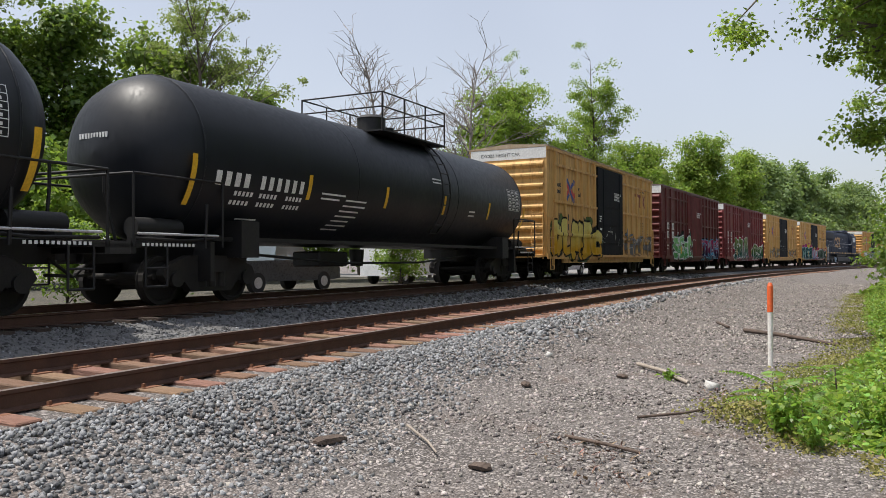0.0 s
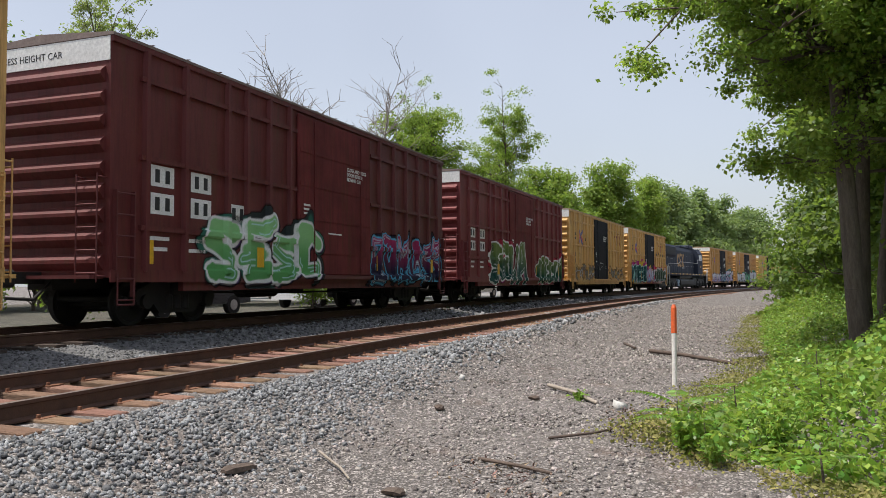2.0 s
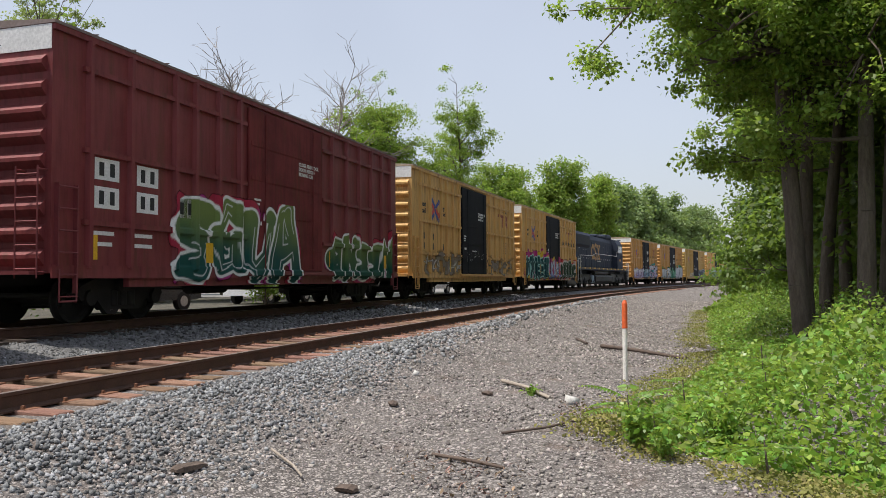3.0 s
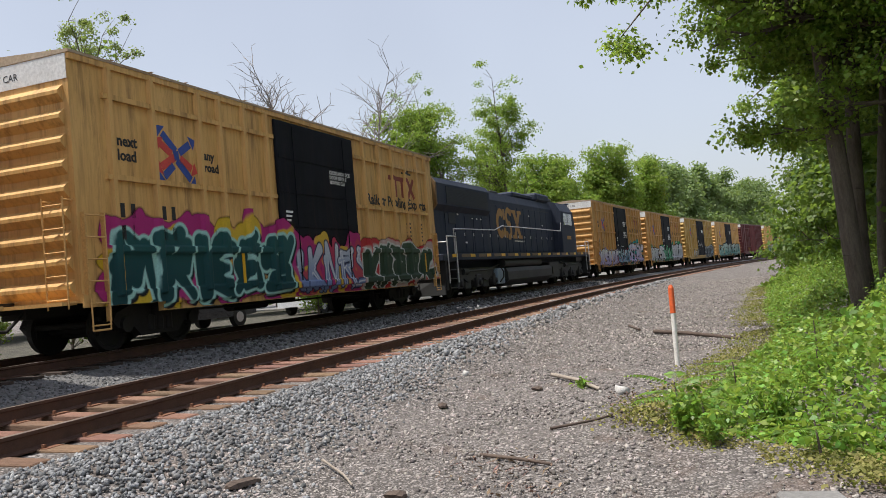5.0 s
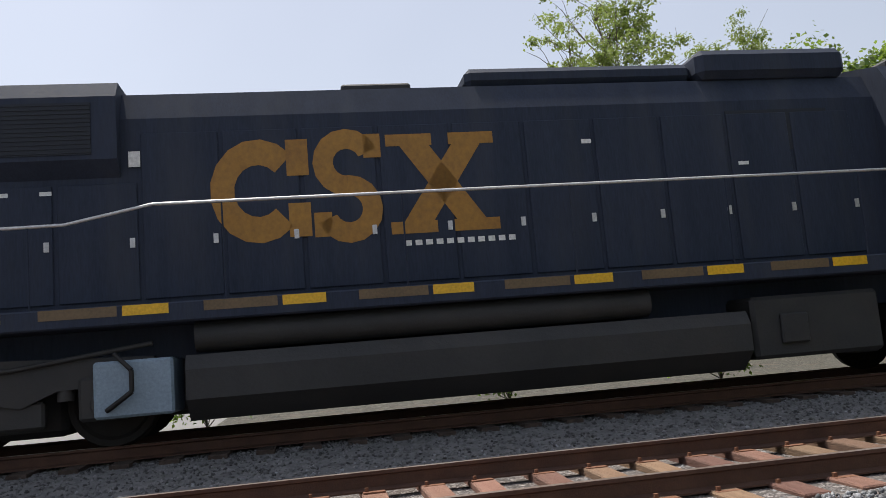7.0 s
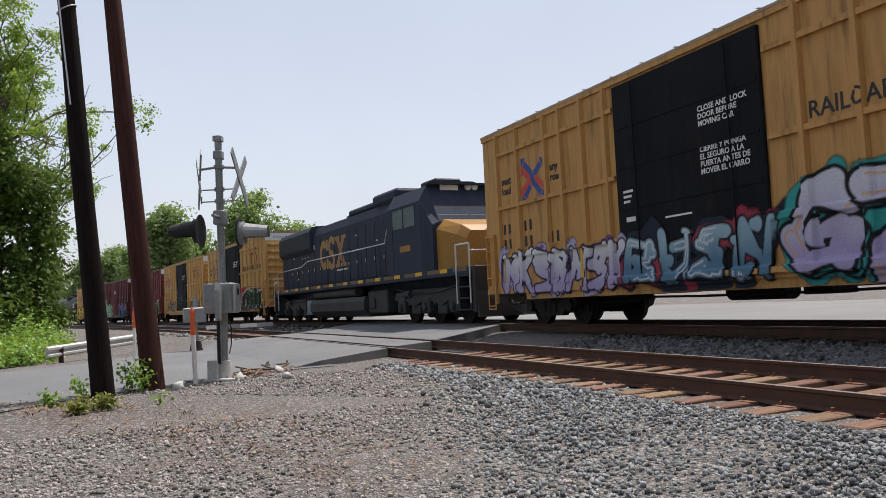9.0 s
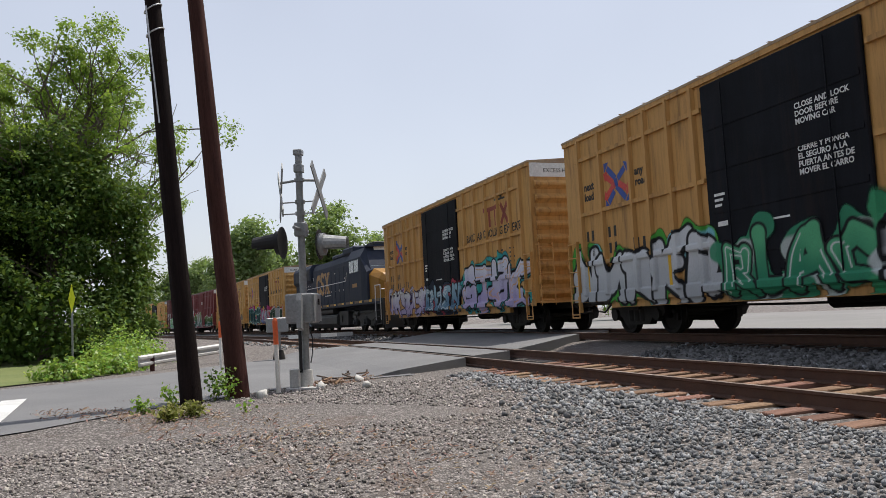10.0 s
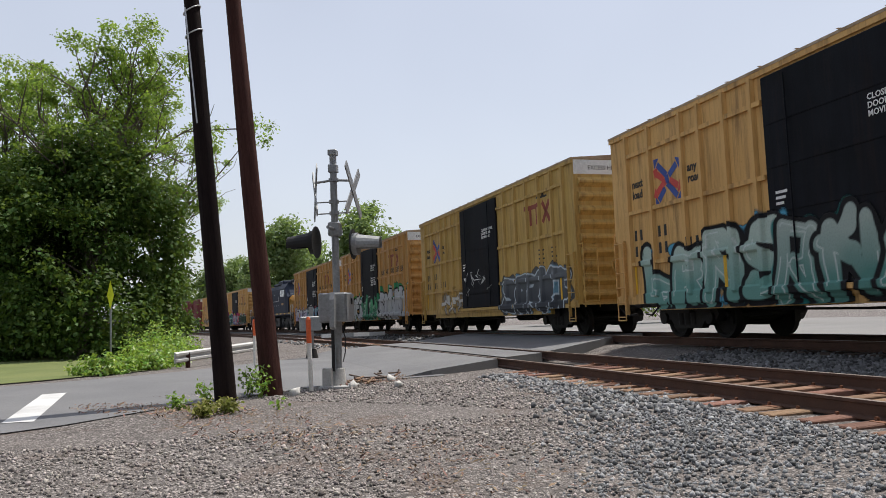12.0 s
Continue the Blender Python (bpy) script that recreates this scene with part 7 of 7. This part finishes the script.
# ---- plants ----
def leaf_quads(p, size, facing=None, slim=0.36):
    """Folded leaf-shaped faces at the points p, turned mostly towards the sky or the way given."""
    n = len(p)
    up = nrng.normal(0, 0.6, (n, 3)) + np.array([0, 0, 0.85])
    if facing is not None:
        up += facing * 0.6
    up /= np.linalg.norm(up, axis=1)[:, None] + 1e-9
    a = np.cross(up, nrng.normal(size=(n, 3)))
    a[:, 2] -= 0.3
    a /= np.linalg.norm(a, axis=1)[:, None] + 1e-9
    b = np.cross(up, a)
    l = (size * nrng.uniform(0.6, 1.3, n))[:, None]
    c = up * l * 0.12
    return np.stack([p, p + a * l * 0.45 + b * l * slim + c, p + a * l, p + a * l * 0.45 - b * l * slim + c], 1)


def leaf_clumps(centres, radius, n, leaf, flat=0.55):
    """Leaves massed in uneven flattened clumps round the twig ends, with gaps between the clumps."""
    k = len(centres)
    which = nrng.integers(0, k, n)
    size = radius * nrng.uniform(0.55, 1.4, k)[which]
    d = nrng.normal(size=(n, 3))
    d /= np.linalg.norm(d, axis=1)[:, None]
    q = nrng.uniform(0.1, 1, n) ** 0.55 * (1 + 0.25 * np.sin(5 * d[:, 0] + 3 * which) + 0.2 * np.sin(7 * d[:, 1] + which))
    p = centres[which] + d * (q * size)[:, None] * np.array([1, 1, flat])
    p += nrng.normal(0, 0.22, (n, 3)) * size[:, None]
    p[:, 2] -= 0.18 * (np.hypot(d[:, 0], d[:, 1]) * q) ** 2 * size
    return p, d


def grow(seed, h, r, base, spread, limbs, style="round", twig=0.42, reach=None):
    """Trunk, limbs and twigs as tapered segments, and the twig ends that carry leaves."""
    rr = random.Random(seed)
    seg, ends = [], []

    def arm(p, d, length, rad, level, droop):
        n = 3 if level < 2 else 2
        for i in range(n):
            d = (d + Vector((rr.gauss(0, 0.16), rr.gauss(0, 0.16), rr.gauss(0.05 - droop, 0.12)))).normalized()
            q = p + d * (length / n)
            seg.append((p, q, rad * (1 - i / n * 0.6), rad * (1 - (i + 1) / n * 0.6)))
            p = q
            if level < 3:
                for _ in range(2 if level < 2 else 1):
                    side = Vector((rr.gauss(0, 1), rr.gauss(0, 1), rr.gauss(0.2, 0.6))).normalized()
                    arm(p, (d * 0.7 + side * 0.75).normalized(), length * rr.uniform(0.4, 0.62), rad * twig, level + 1, droop)
            if level >= 2:
                ends.append(p)
        ends.append(p)

    p, d = Vector((0, 0, -0.2)), Vector((rr.gauss(0, 0.05), rr.gauss(0, 0.05), 1)).normalized()
    steps = 9
    for i in range(steps):
        q = p + d * (h * 0.86 / steps)
        seg.append((p, q, r * (1 - 0.085 * i), r * (1 - 0.085 * (i + 1))))
        p = q
        d = (d + Vector((rr.gauss(0, 0.07), rr.gauss(0, 0.07), 0.1))).normalized()
        f = (i + 1) / steps
        if f >= base:
            k = (f - base) / max(0.01, 1 - base)
            limb_length = spread * (1.0 - (0.5 if style == "round" else 0.75) * k)
            for _ in range(limbs):
                a = rr.uniform(0, 2 * math.pi)
                tilt = rr.uniform(0.55, 1.5) if style != "drop" else rr.uniform(0.0, 0.5)
                arm(p, Vector((math.cos(a), math.sin(a), tilt)).normalized(), limb_length * rr.uniform(0.55, 0.9), r * 0.34 * (1 - 0.5 * k), 1, 0.0 if style != "drop" else 0.12)
    arm(p, d, h * 0.2, r * 0.2, 1, 0)
    if reach:
        # long low limbs to one side, towards the light over the verge
        n, z0, z1, a0, a1, length = reach
        stem = seg[:1] + [g for g in seg if g[2] > r * 0.3][1:]
        for _ in range(n):
            z = rr.uniform(z0, z1)
            near = min(stem, key=lambda g: abs(g[0].z - z) + 0.5 * (g[0].x ** 2 + g[0].y ** 2) ** 0.5)
            a = radians(rr.uniform(a0, a1))
            arm(near[0].copy(), Vector((math.cos(a), math.sin(a), rr.uniform(0.0, 0.35))).normalized(), length * rr.uniform(0.65, 1.05), r * 0.3, 1, 0.06)
    return seg, ends


def wood_mesh(seg, thin, sides=4):
    sh = Shape()
    for a, b, r0, r1 in seg:
        if r0 > thin:
            sh.tube(a, b, r0, r1, sides if r0 < 0.1 else 9)
    return sh


def tree_thing(name, label, seed, h, r, base, spread, limbs, leaves, leaf, mat, clumps=120, clump=0.6, style="round", bark="bark", thin=0.03, category="tree", dome=0, group="", twig=0.42, reach=None, flat=0.55):
    """dome: how many more clumps of creeper cover the lower half down to the ground."""
    seg, ends = grow(seed, h, r, base, spread, limbs, style, twig, reach)
    t = thing(name, label, category, group)
    part("trunk", wood_mesh(seg, thin), M[bark], t)
    if leaves:
        e = np.array([tuple(p) for p in ends])
        e = e[nrng.permutation(len(e))[:clumps]]
        if dome:
            a, zz = nrng.uniform(0, 2 * np.pi, dome), nrng.uniform(0.3, h * 0.95, dome)
            f = zz / (h * 0.95)
            q = spread * np.sqrt(np.clip(1 - (np.clip(f - 0.25, 0, 1) / 0.8) ** 2, 0.02, 1)) * (0.86 + 0.14 * np.sin(3 * a + 5 * f)) * nrng.uniform(0.8, 1.05, dome)
            e = np.concatenate([e, np.stack([q * np.cos(a), q * np.sin(a), zz], -1)])
        p, d = leaf_clumps(e, clump, leaves, leaf, flat)
        ok = p[:, 2] > 0.1
        part("crown", quads("crown", leaf_quads(p[ok], leaf, d[ok]), M[mat]), M[mat], t)
    return t


def at_az(az, dist, turn=0.0, scale=1.0):
    x, y = dist * math.cos(radians(az)), dist * math.sin(radians(az))
    return pose(x, y, gz(x, y), 0, 0, turn)


def put(t, m, size=1.0):
    t.matrix_basis = m @ Matrix.Diagonal((size, size, size, 1))
    return t


def again(t, m, size=1.0):
    c = copy_thing(t, m)
    c.scale = (size, size, size)
    return c


# trees beyond the yard
airy = put(tree_thing("tree", "tall airy tree with light green leaves and visible limbs", 3, 17, 0.22, 0.34, 4.6, 4, 13000, 0.17, "leaf_bright", 200, 0.6, thin=0.016, group="trees beyond the yard"), at_az(17.9, 62, 20), 0.95)
again(airy, at_az(14.6, 64, 140), 0.93)
again(airy, at_az(16.4, 70, 250), 0.9)
pale = put(tree_thing("tree", "open pale yellow-green tree above the train", 8, 19, 0.28, 0.36, 8.0, 4, 14000, 0.17, "leaf_pale", 190, 0.5, thin=0.012, group="trees beyond the yard"), at_az(67, 39, 0))
again(pale, at_az(40.0, 46, 100), 0.82)
again(pale, at_az(89.5, 46, 40), 0.76)
again(pale, at_az(98.0, 50, 200), 0.70)
again(pale, at_az(60.0, 44, 300), 0.86)
bushy = put(tree_thing("tree", "dense bright green tree", 14, 14, 0.26, 0.15, 5.2, 4, 24000, 0.33, "leaf_bright", 150, 1.1, group="trees beyond the yard"), at_az(21.8, 64, 0), 0.96)
for az, d, s, turn in ((11.6, 82, 0.84, 30), (9.6, 92, 0.86, 120), (7.0, 98, 0.98, 210), (5.2, 112, 0.98, 300), (31, 64, 0.7, 75), (13.4, 78, 0.72, 160)):
    again(bushy, at_az(az, d, turn), s)
dark = put(tree_thing("tree", "dense dark green tree", 21, 17, 0.3, 0.1, 6.6, 4, 24000, 0.38, "leaf_dark", 150, 1.3, group="trees beyond the yard"), at_az(50, 44, 0), 0.76)
for az, d, s, turn in ((55.5, 46, 0.7, 60), (45.5, 48, 0.8, 150), (39.5, 58, 0.74, 40), (35, 66, 0.62, 200)):
    again(dark, at_az(az, d, turn), s)
# distant trees; their pale leaf colour stands in for haze
far = put(tree_thing("tree", "distant green tree, haze put into its leaf colour", 27, 15, 0.3, 0.15, 7.0, 3, 12000, 0.58, "leaf_far", 100, 1.6, group="distant trees"), at_az(3.4, 125, 0), 0.95)
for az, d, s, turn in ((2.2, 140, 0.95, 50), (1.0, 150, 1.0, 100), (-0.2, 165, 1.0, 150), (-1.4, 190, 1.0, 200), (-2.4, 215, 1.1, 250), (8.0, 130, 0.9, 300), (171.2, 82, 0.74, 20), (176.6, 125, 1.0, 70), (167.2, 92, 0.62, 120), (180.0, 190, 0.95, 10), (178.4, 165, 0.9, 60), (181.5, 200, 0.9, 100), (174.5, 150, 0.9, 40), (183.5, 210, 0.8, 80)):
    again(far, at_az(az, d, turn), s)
bare = put(tree_thing("bare_tree", "leafless grey tree with fine forked twigs", 31, 14.0, 0.2, 0.40, 4.6, 5, 0, 0, "leaf_bright", bark="bare_bark", thin=0.004, twig=0.6, group="bare trees"), at_az(28.6, 46, 0))
again(bare, at_az(23.4, 52, 130), 1.02)
again(bare, at_az(33.5, 54, 230), 0.8)
# low shrubs behind the yard
shrub = put(tree_thing("shrub", "low green thicket along the yard", 37, 4.5, 0.1, 0.08, 3.2, 4, 5500, 0.26, "leaf_mid", 70, 0.8, category="shrub", group="yard thicket"), at_az(60, 36, 0))
for k, (az, d, s) in enumerate(((53, 38, 1.2), (46, 40, 1.1), (40, 42, 1.0), (35, 44, 1.2), (30, 47, 1.3), (26, 52, 1.4), (22, 58, 1.4), (18, 62, 1.5), (14.5, 68, 1.5), (68, 36, 1.0), (76, 37, 1.0), (84, 38, 1.1), (92, 38, 1.1), (100, 40, 1.1), (150, 62, 1.0), (157, 66, 1.0), (164, 70, 1.0))):
    again(shrub, at_az(az, d, 53 * k), s)

# the wood beside the gravel verge: tall trunks behind a curtain of leaves that hangs over the verge
EDGE = dict(style="round", thin=0.012, group="wood beside the verge", flat=0.5)
wood1 = put(tree_thing("tree", "tall locust tree with bare lower trunk and feathery leaves", 44, 16.5, 0.21, 0.42, 4.3, 3, 44000, 0.115, "leaf_bright", 400, 0.42, reach=(18, 5.6, 10.0, 80, 165, 2.7), **EDGE), pose(17.9, -2.75, -0.5, -3, -2, 0))
wood2 = put(tree_thing("tree", "leaning slender tree with sunlit leaves", 52, 15.5, 0.19, 0.40, 4.2, 3, 44000, 0.115, "leaf_bright", 400, 0.42, reach=(16, 5.0, 9.5, 70, 165, 2.4), **EDGE), pose(19.6, -3.1, -0.5, -3, -2, 0))
again(wood1, pose(20.8, -5.0, -0.5, 3, 2, -25))
again(wood2, pose(15.2, -5.8, -0.4, 2, 3, 20), 0.95)
again(wood1, pose(25.0, -5.0, -0.4, 0, 2, -30), 0.95)
again(wood2, pose(22.6, -4.0, -0.4, 0, 0, -15), 1.0)
again(wood2, pose(16.6, -3.7, -0.45, -2, 2, 10), 0.98)
again(wood1, pose(17.0, -6.2, -0.4, -2, 0, 250), 1.0)
woodd = put(tree_thing("tree", "shaded dense tree at the wood's edge", 57, 14.0, 0.22, 0.10, 4.4, 4, 24000, 0.25, "leaf_dark", 190, 0.95, "drop", group="wood beside the verge"), pose(29.5, -7.2, -0.4))
for k, (x, d, s) in enumerate(((37, 12.4, 1.0), (46, 12.4, 1.05), (56, 12.4, 1.05), (68, 12.6, 1.1), (81, 13.2, 1.1), (96, 14, 1.1), (116, 15, 1.1), (26, 15.5, 1.1), (34, 19, 1.2), (46, 20, 1.2), (62, 22, 1.2), (19, 16.0, 1.1), (13.5, 17, 1.0), (22.5, 17.5, 1.15), (16.5, 19, 1.1), (29, 20, 1.2), (24, 13.6, 0.9))):
    y = on_track(x, 0)[1] - d
    again(woodd, pose(x, y, gz(x, y), 0, 0, 61 * k), s)

# big tree on the lawn side, hung with creepers to the ground
big = put(tree_thing("tree", "broad tree with open crown, creepers covering its lower half", 63, 14.6, 0.34, 0.42, 7.6, 4, 20000, 0.16, "leaf_mid", 260, 0.5, thin=0.016, group="trees by the lawn"), pose(-40.5, -6.4, -0.2, 0, 0, 40), 0.96)
again(big, pose(-42.5, -3.6, -0.2, 0, 0, 200), 0.86)
again(big, pose(-43.0, -11.0, -0.2, 0, 0, 170), 0.97)
ivy = put(tree_thing("tree", "dark creeper-covered tree standing on the lawn", 66, 9.4, 0.3, 0.12, 4.9, 4, 62000, 0.21, "leaf_ivy", 60, 0.8, dome=260, group="trees by the lawn", flat=0.7), pose(-38.5, -6.4, -0.2, 0, 0, 0))
again(ivy, pose(-41.5, -11.5, -0.2, 0, 0, 120), 0.98)
again(ivy, pose(-46.5, -17.0, 0.2, 0, 0, 220), 1.1)
again(big, pose(-46.0, -17.5, -0.2, 0, 0, 250), 1.0)
for k, (x, y, s) in enumerate(((-75, -16, 0.9), (-82, -26, 1.0), (-70, -32, 1.0), (-92, -20, 1.1))):
    again(dark, pose(x, y, gz(x, y), 0, 0, 70 * k), s)
# unseen trees added behind the camera: they close the place and dim the sky light
for k, (x, y, s) in enumerate(((-4, -34, 0.8), (-18, -34, 1.0))):
    again(dark, pose(x, y, gz(x, y), 0, 0, 50 * k), s)


def thicket(name, label, n, area, height, size, mat, kind="stuff", category="weeds"):
    """Leaves massed over an area: area(x, y) gives how tall they stand."""
    x, y = area[0](n)
    h = area[1](x, y) * nrng.random(n) ** 0.6
    keep = area[1](x, y) > 0.02
    p = np.stack([x, y, ground_z(x, y) + h], -1)[keep]
    ob = part(name, quads(name, leaf_quads(p, size), M[mat]), M[mat])
    return tagged(ob, label, category, kind=kind)


def verge_edge(x):
    return np.interp(x, [4.5, 6.0, 6.6, 7.3, 8.4, 9.3, 10.5, 12.2, 16, 22, 38, 60, 105], [-1.9, -1.2, -0.7, 0.1, 0.75, 0.75, 0.3, 0.05, -0.6, -0.7, -1.5, -4.0, -8.0])


def lumps(x, y):
    return 0.75 + 0.35 * np.sin(x * 1.7 + 1.3 * np.sin(y * 1.1)) + 0.3 * np.sin(y * 2.9 + x * 0.7)


def wood_weeds(n):
    x = 5.0 + 42 * nrng.random(n) ** 1.9
    return x, verge_edge(x) - 9.0 * nrng.random(n) ** 1.6


thicket("weeds", "lush bright green weeds along the verge", 125000, (wood_weeds, lambda x, y: np.clip((verge_edge(x) - 0.25 - y) * 0.42, 0, 1.05) * lumps(x, y) * np.clip((x - 4.5) / 3.0, 0.25, 1)), 1, 0.082, "weed_leaf")
thicket("dry_weeds", "yellowing low weeds at the gravel's edge", 15000, (lambda n: (lambda x: (x, verge_edge(x) + nrng.normal(-0.05, 0.24, n)))(5.8 + 34 * nrng.random(n) ** 1.8), lambda x, y: 0.10 * lumps(x, y)), 1, 0.042, "weed_dry")
thicket("far_verge_weeds", "green undergrowth below the wood", 22000, (lambda n: (lambda x: (x, verge_edge(x) - 8 * nrng.random(n)))(nrng.uniform(38, 110, n)), lambda x, y: np.clip((verge_edge(x) - y) * 0.6, 0, 1.6) * lumps(x, y)), 1, 0.24, "leaf_mid")


def weed_plant(x, y, h, n, mat="weed_leaf", label="leafy green weed growing in gravel", size=0.065):
    t = thing("weed", label, "weed", "weeds in the gravel", at=pose(x, y, gz(x, y)))
    rr = random.Random(int(x * 131 + y * 17))
    st, pts = Shape(), []
    for _ in range(max(3, n // 40)):
        a, q = rr.uniform(0, 6.28), rr.uniform(0.1, 0.5) * h
        tip = Vector((q * math.cos(a), q * math.sin(a), h * rr.uniform(0.6, 1.0)))
        st.tube((0, 0, -0.02), tip, 0.006, 0.003, 5)
        for k in range(n // max(3, n // 40)):
            f = rr.uniform(0.25, 1.0)
            pts.append(tuple(tip * f + Vector((rr.gauss(0, 0.05), rr.gauss(0, 0.05), rr.gauss(0, 0.03)))))
    part("stem", st, M[mat], t)
    part("leaves", quads("leaves", leaf_quads(np.array(pts), size), M[mat]), M[mat], t)


def frond_mesh(length, pairs, mat):
    """A feathered leaf: a bowed midrib with paired pointed leaflets."""
    sh = Shape()
    rib = lambda f: Vector((length * f, 0, length * (0.28 * f - 0.42 * f * f)))
    for k in range(5):
        sh.tube(rib(k / 5), rib((k + 1) / 5), 0.004, 0.003, 4)
    for k in range(1, pairs + 1):
        f = 0.12 + 0.86 * k / pairs
        p, l = rib(f), length * 0.24 * math.sin(math.pi * (0.18 + 0.72 * f))
        for e in (-1, 1):
            tip = p + Vector((l * 0.35, e * l, -l * 0.25))
            mid = p.lerp(tip, 0.45)
            sh.add([p, mid + Vector((l * 0.15, 0, 0.01)), tip, mid - Vector((l * 0.15, 0, -0.01))], [(0, 1, 2, 3)])
    return sh.mesh("frond", mat)


FROND = frond_mesh(0.55, 13, M["weed_leaf"])


def shoot(x, y, z, h, n, size, label, seed):
    t = thing("sumac_shoot", label, "shrub", "feathery shoots", at=pose(x, y, z))
    rr = random.Random(seed)
    part("stem", Shape().tube((0, 0, -0.05), (0.02, 0.03, h), 0.014, 0.006, 6), M["bark"], t)
    for k in range(n):
        f = tagged(part("frond", FROND, M["weed_leaf"], t), kind="stuff")
        f.matrix_basis = pose(0.02, 0.02, h * (0.45 + 0.55 * (k + 1) / n), 0, rr.uniform(-25, 10), 137 * k + rr.uniform(-15, 15)) @ Matrix.Diagonal((size, size, size, 1))


for k, (x, y, h, n, size) in enumerate(((8.1, 0.35, 0.42, 9, 0.9), (7.75, 0.1, 0.3, 8, 0.7), (9.6, -0.2, 0.4, 9, 0.7), (8.8, -1.0, 0.6, 10, 0.7), (6.7, -0.75, 0.3, 8, 0.6), (11.0, -1.2, 0.7, 9, 0.7))):
    shoot(x, y, gz(x, y), h, n, size, "feathery green sumac shoot among the weeds", 70 + k)
for x, y, h, n in ((7.6, 0.3, 0.45, 300), (7.2, 0.05, 0.35, 220), (8.2, 0.2, 0.4, 240), (10.7, 1.75, 0.14, 60), (7.9, -0.5, 0.6, 300), (-12.85, 0.2, 0.6, 160), (-12.75, 0.4, 0.4, 110), (-12.9, -0.4, 0.3, 80), (-11.6, -0.75, 0.22, 120), (-10.9, 0.55, 0.14, 30)):
    weed_plant(x, y, h, n)
for x, y in ((-10.9, -0.35), (-10.7, -0.1), (-11.1, -0.1), (-10.5, -0.4)):
    weed_plant(x, y, 0.16, 220, "weed_dry", "low yellow-green weeds in dirt by the road", 0.06)


def bush(x, y, r, h, n, mat, label):
    t = thing("bush", label, "bush", "bushes by the road", at=pose(x, y, gz(x, y)))
    a, b = nrng.uniform(0, 2 * np.pi, n), np.arccos(nrng.uniform(0, 1, n))
    q = (nrng.uniform(0.3, 1, n) ** 0.4) * (1 + 0.3 * np.sin(4 * a + 3 * b + x) + 0.22 * np.sin(9 * a - 5 * b))
    p = np.stack([r * q * np.sin(b) * np.cos(a), r * q * np.sin(b) * np.sin(a), h * q * np.cos(b) + 0.05], -1)
    st = Shape()
    for k in range(7):
        st.tube((0, 0, -0.05), (r * 0.5 * math.cos(k), r * 0.5 * math.sin(k), h * 0.7), 0.02, 0.008, 5)
    part("stems", st, M["bark"], t)
    part("leaves", quads("leaves", leaf_quads(p, 0.11, p / (np.linalg.norm(p, axis=1)[:, None] + 0.01)), M[mat]), M[mat], t)


for x, y, r, h, n in ((-21.8, -3.25, 0.6, 0.42, 1100), (-22.7, -2.85, 0.55, 0.36, 1000), (-23.3, -2.3, 0.6, 0.34, 1000), (-24.6, -2.1, 0.8, 0.45, 1300), (-26.2, -2.4, 0.9, 0.5, 1500), (-28.2, -2.2, 1.1, 0.8, 1900), (-31.0, -2.6, 1.3, 1.1, 2200)):
    bush(x, y, r, h, n, "weed_leaf", "bright green bush by the guard rail")
# scrub close behind the far track
for k, (s, u, q) in enumerate(((4, 9.5, 0.4), (9, 10.2, 0.45), (13, 9.4, 0.38), (17, 10.4, 0.5), (29, 9.8, 0.42), (40, 10.5, 0.4), (-2, 10, 0.4), (-6, 9.6, 0.35), (46, 10, 0.3))):
    x, y = on_track(s, u)
    again(shrub, pose(x, y, gz(x, y), 0, 0, 47 * k), q)


# ---- moving things ----
SPEED = -17.475


def car_pose(s):
    x, y = on_track(s, SPACING)
    return pose(x, y, TRAIN_Z, 0, 0, -math.degrees(s / R0))


def motions():
    for car, s in TRAIN:
        walk(car, [(t, car_pose(s + SPEED * (t - 6.0))) for t in np.linspace(0, 12, 25)])
    # wheels roll on the rail; a row for every thirtieth of a second keeps each turn under 90 degrees
    for ob in WHEELS:
        at = ob.matrix_basis.translation.copy()
        walk(ob, [(i / 30, pose(at.x, at.y, at.z, 0, math.degrees(SPEED * i / 30 / at.z), 0)) for i in range(361)])


motions()
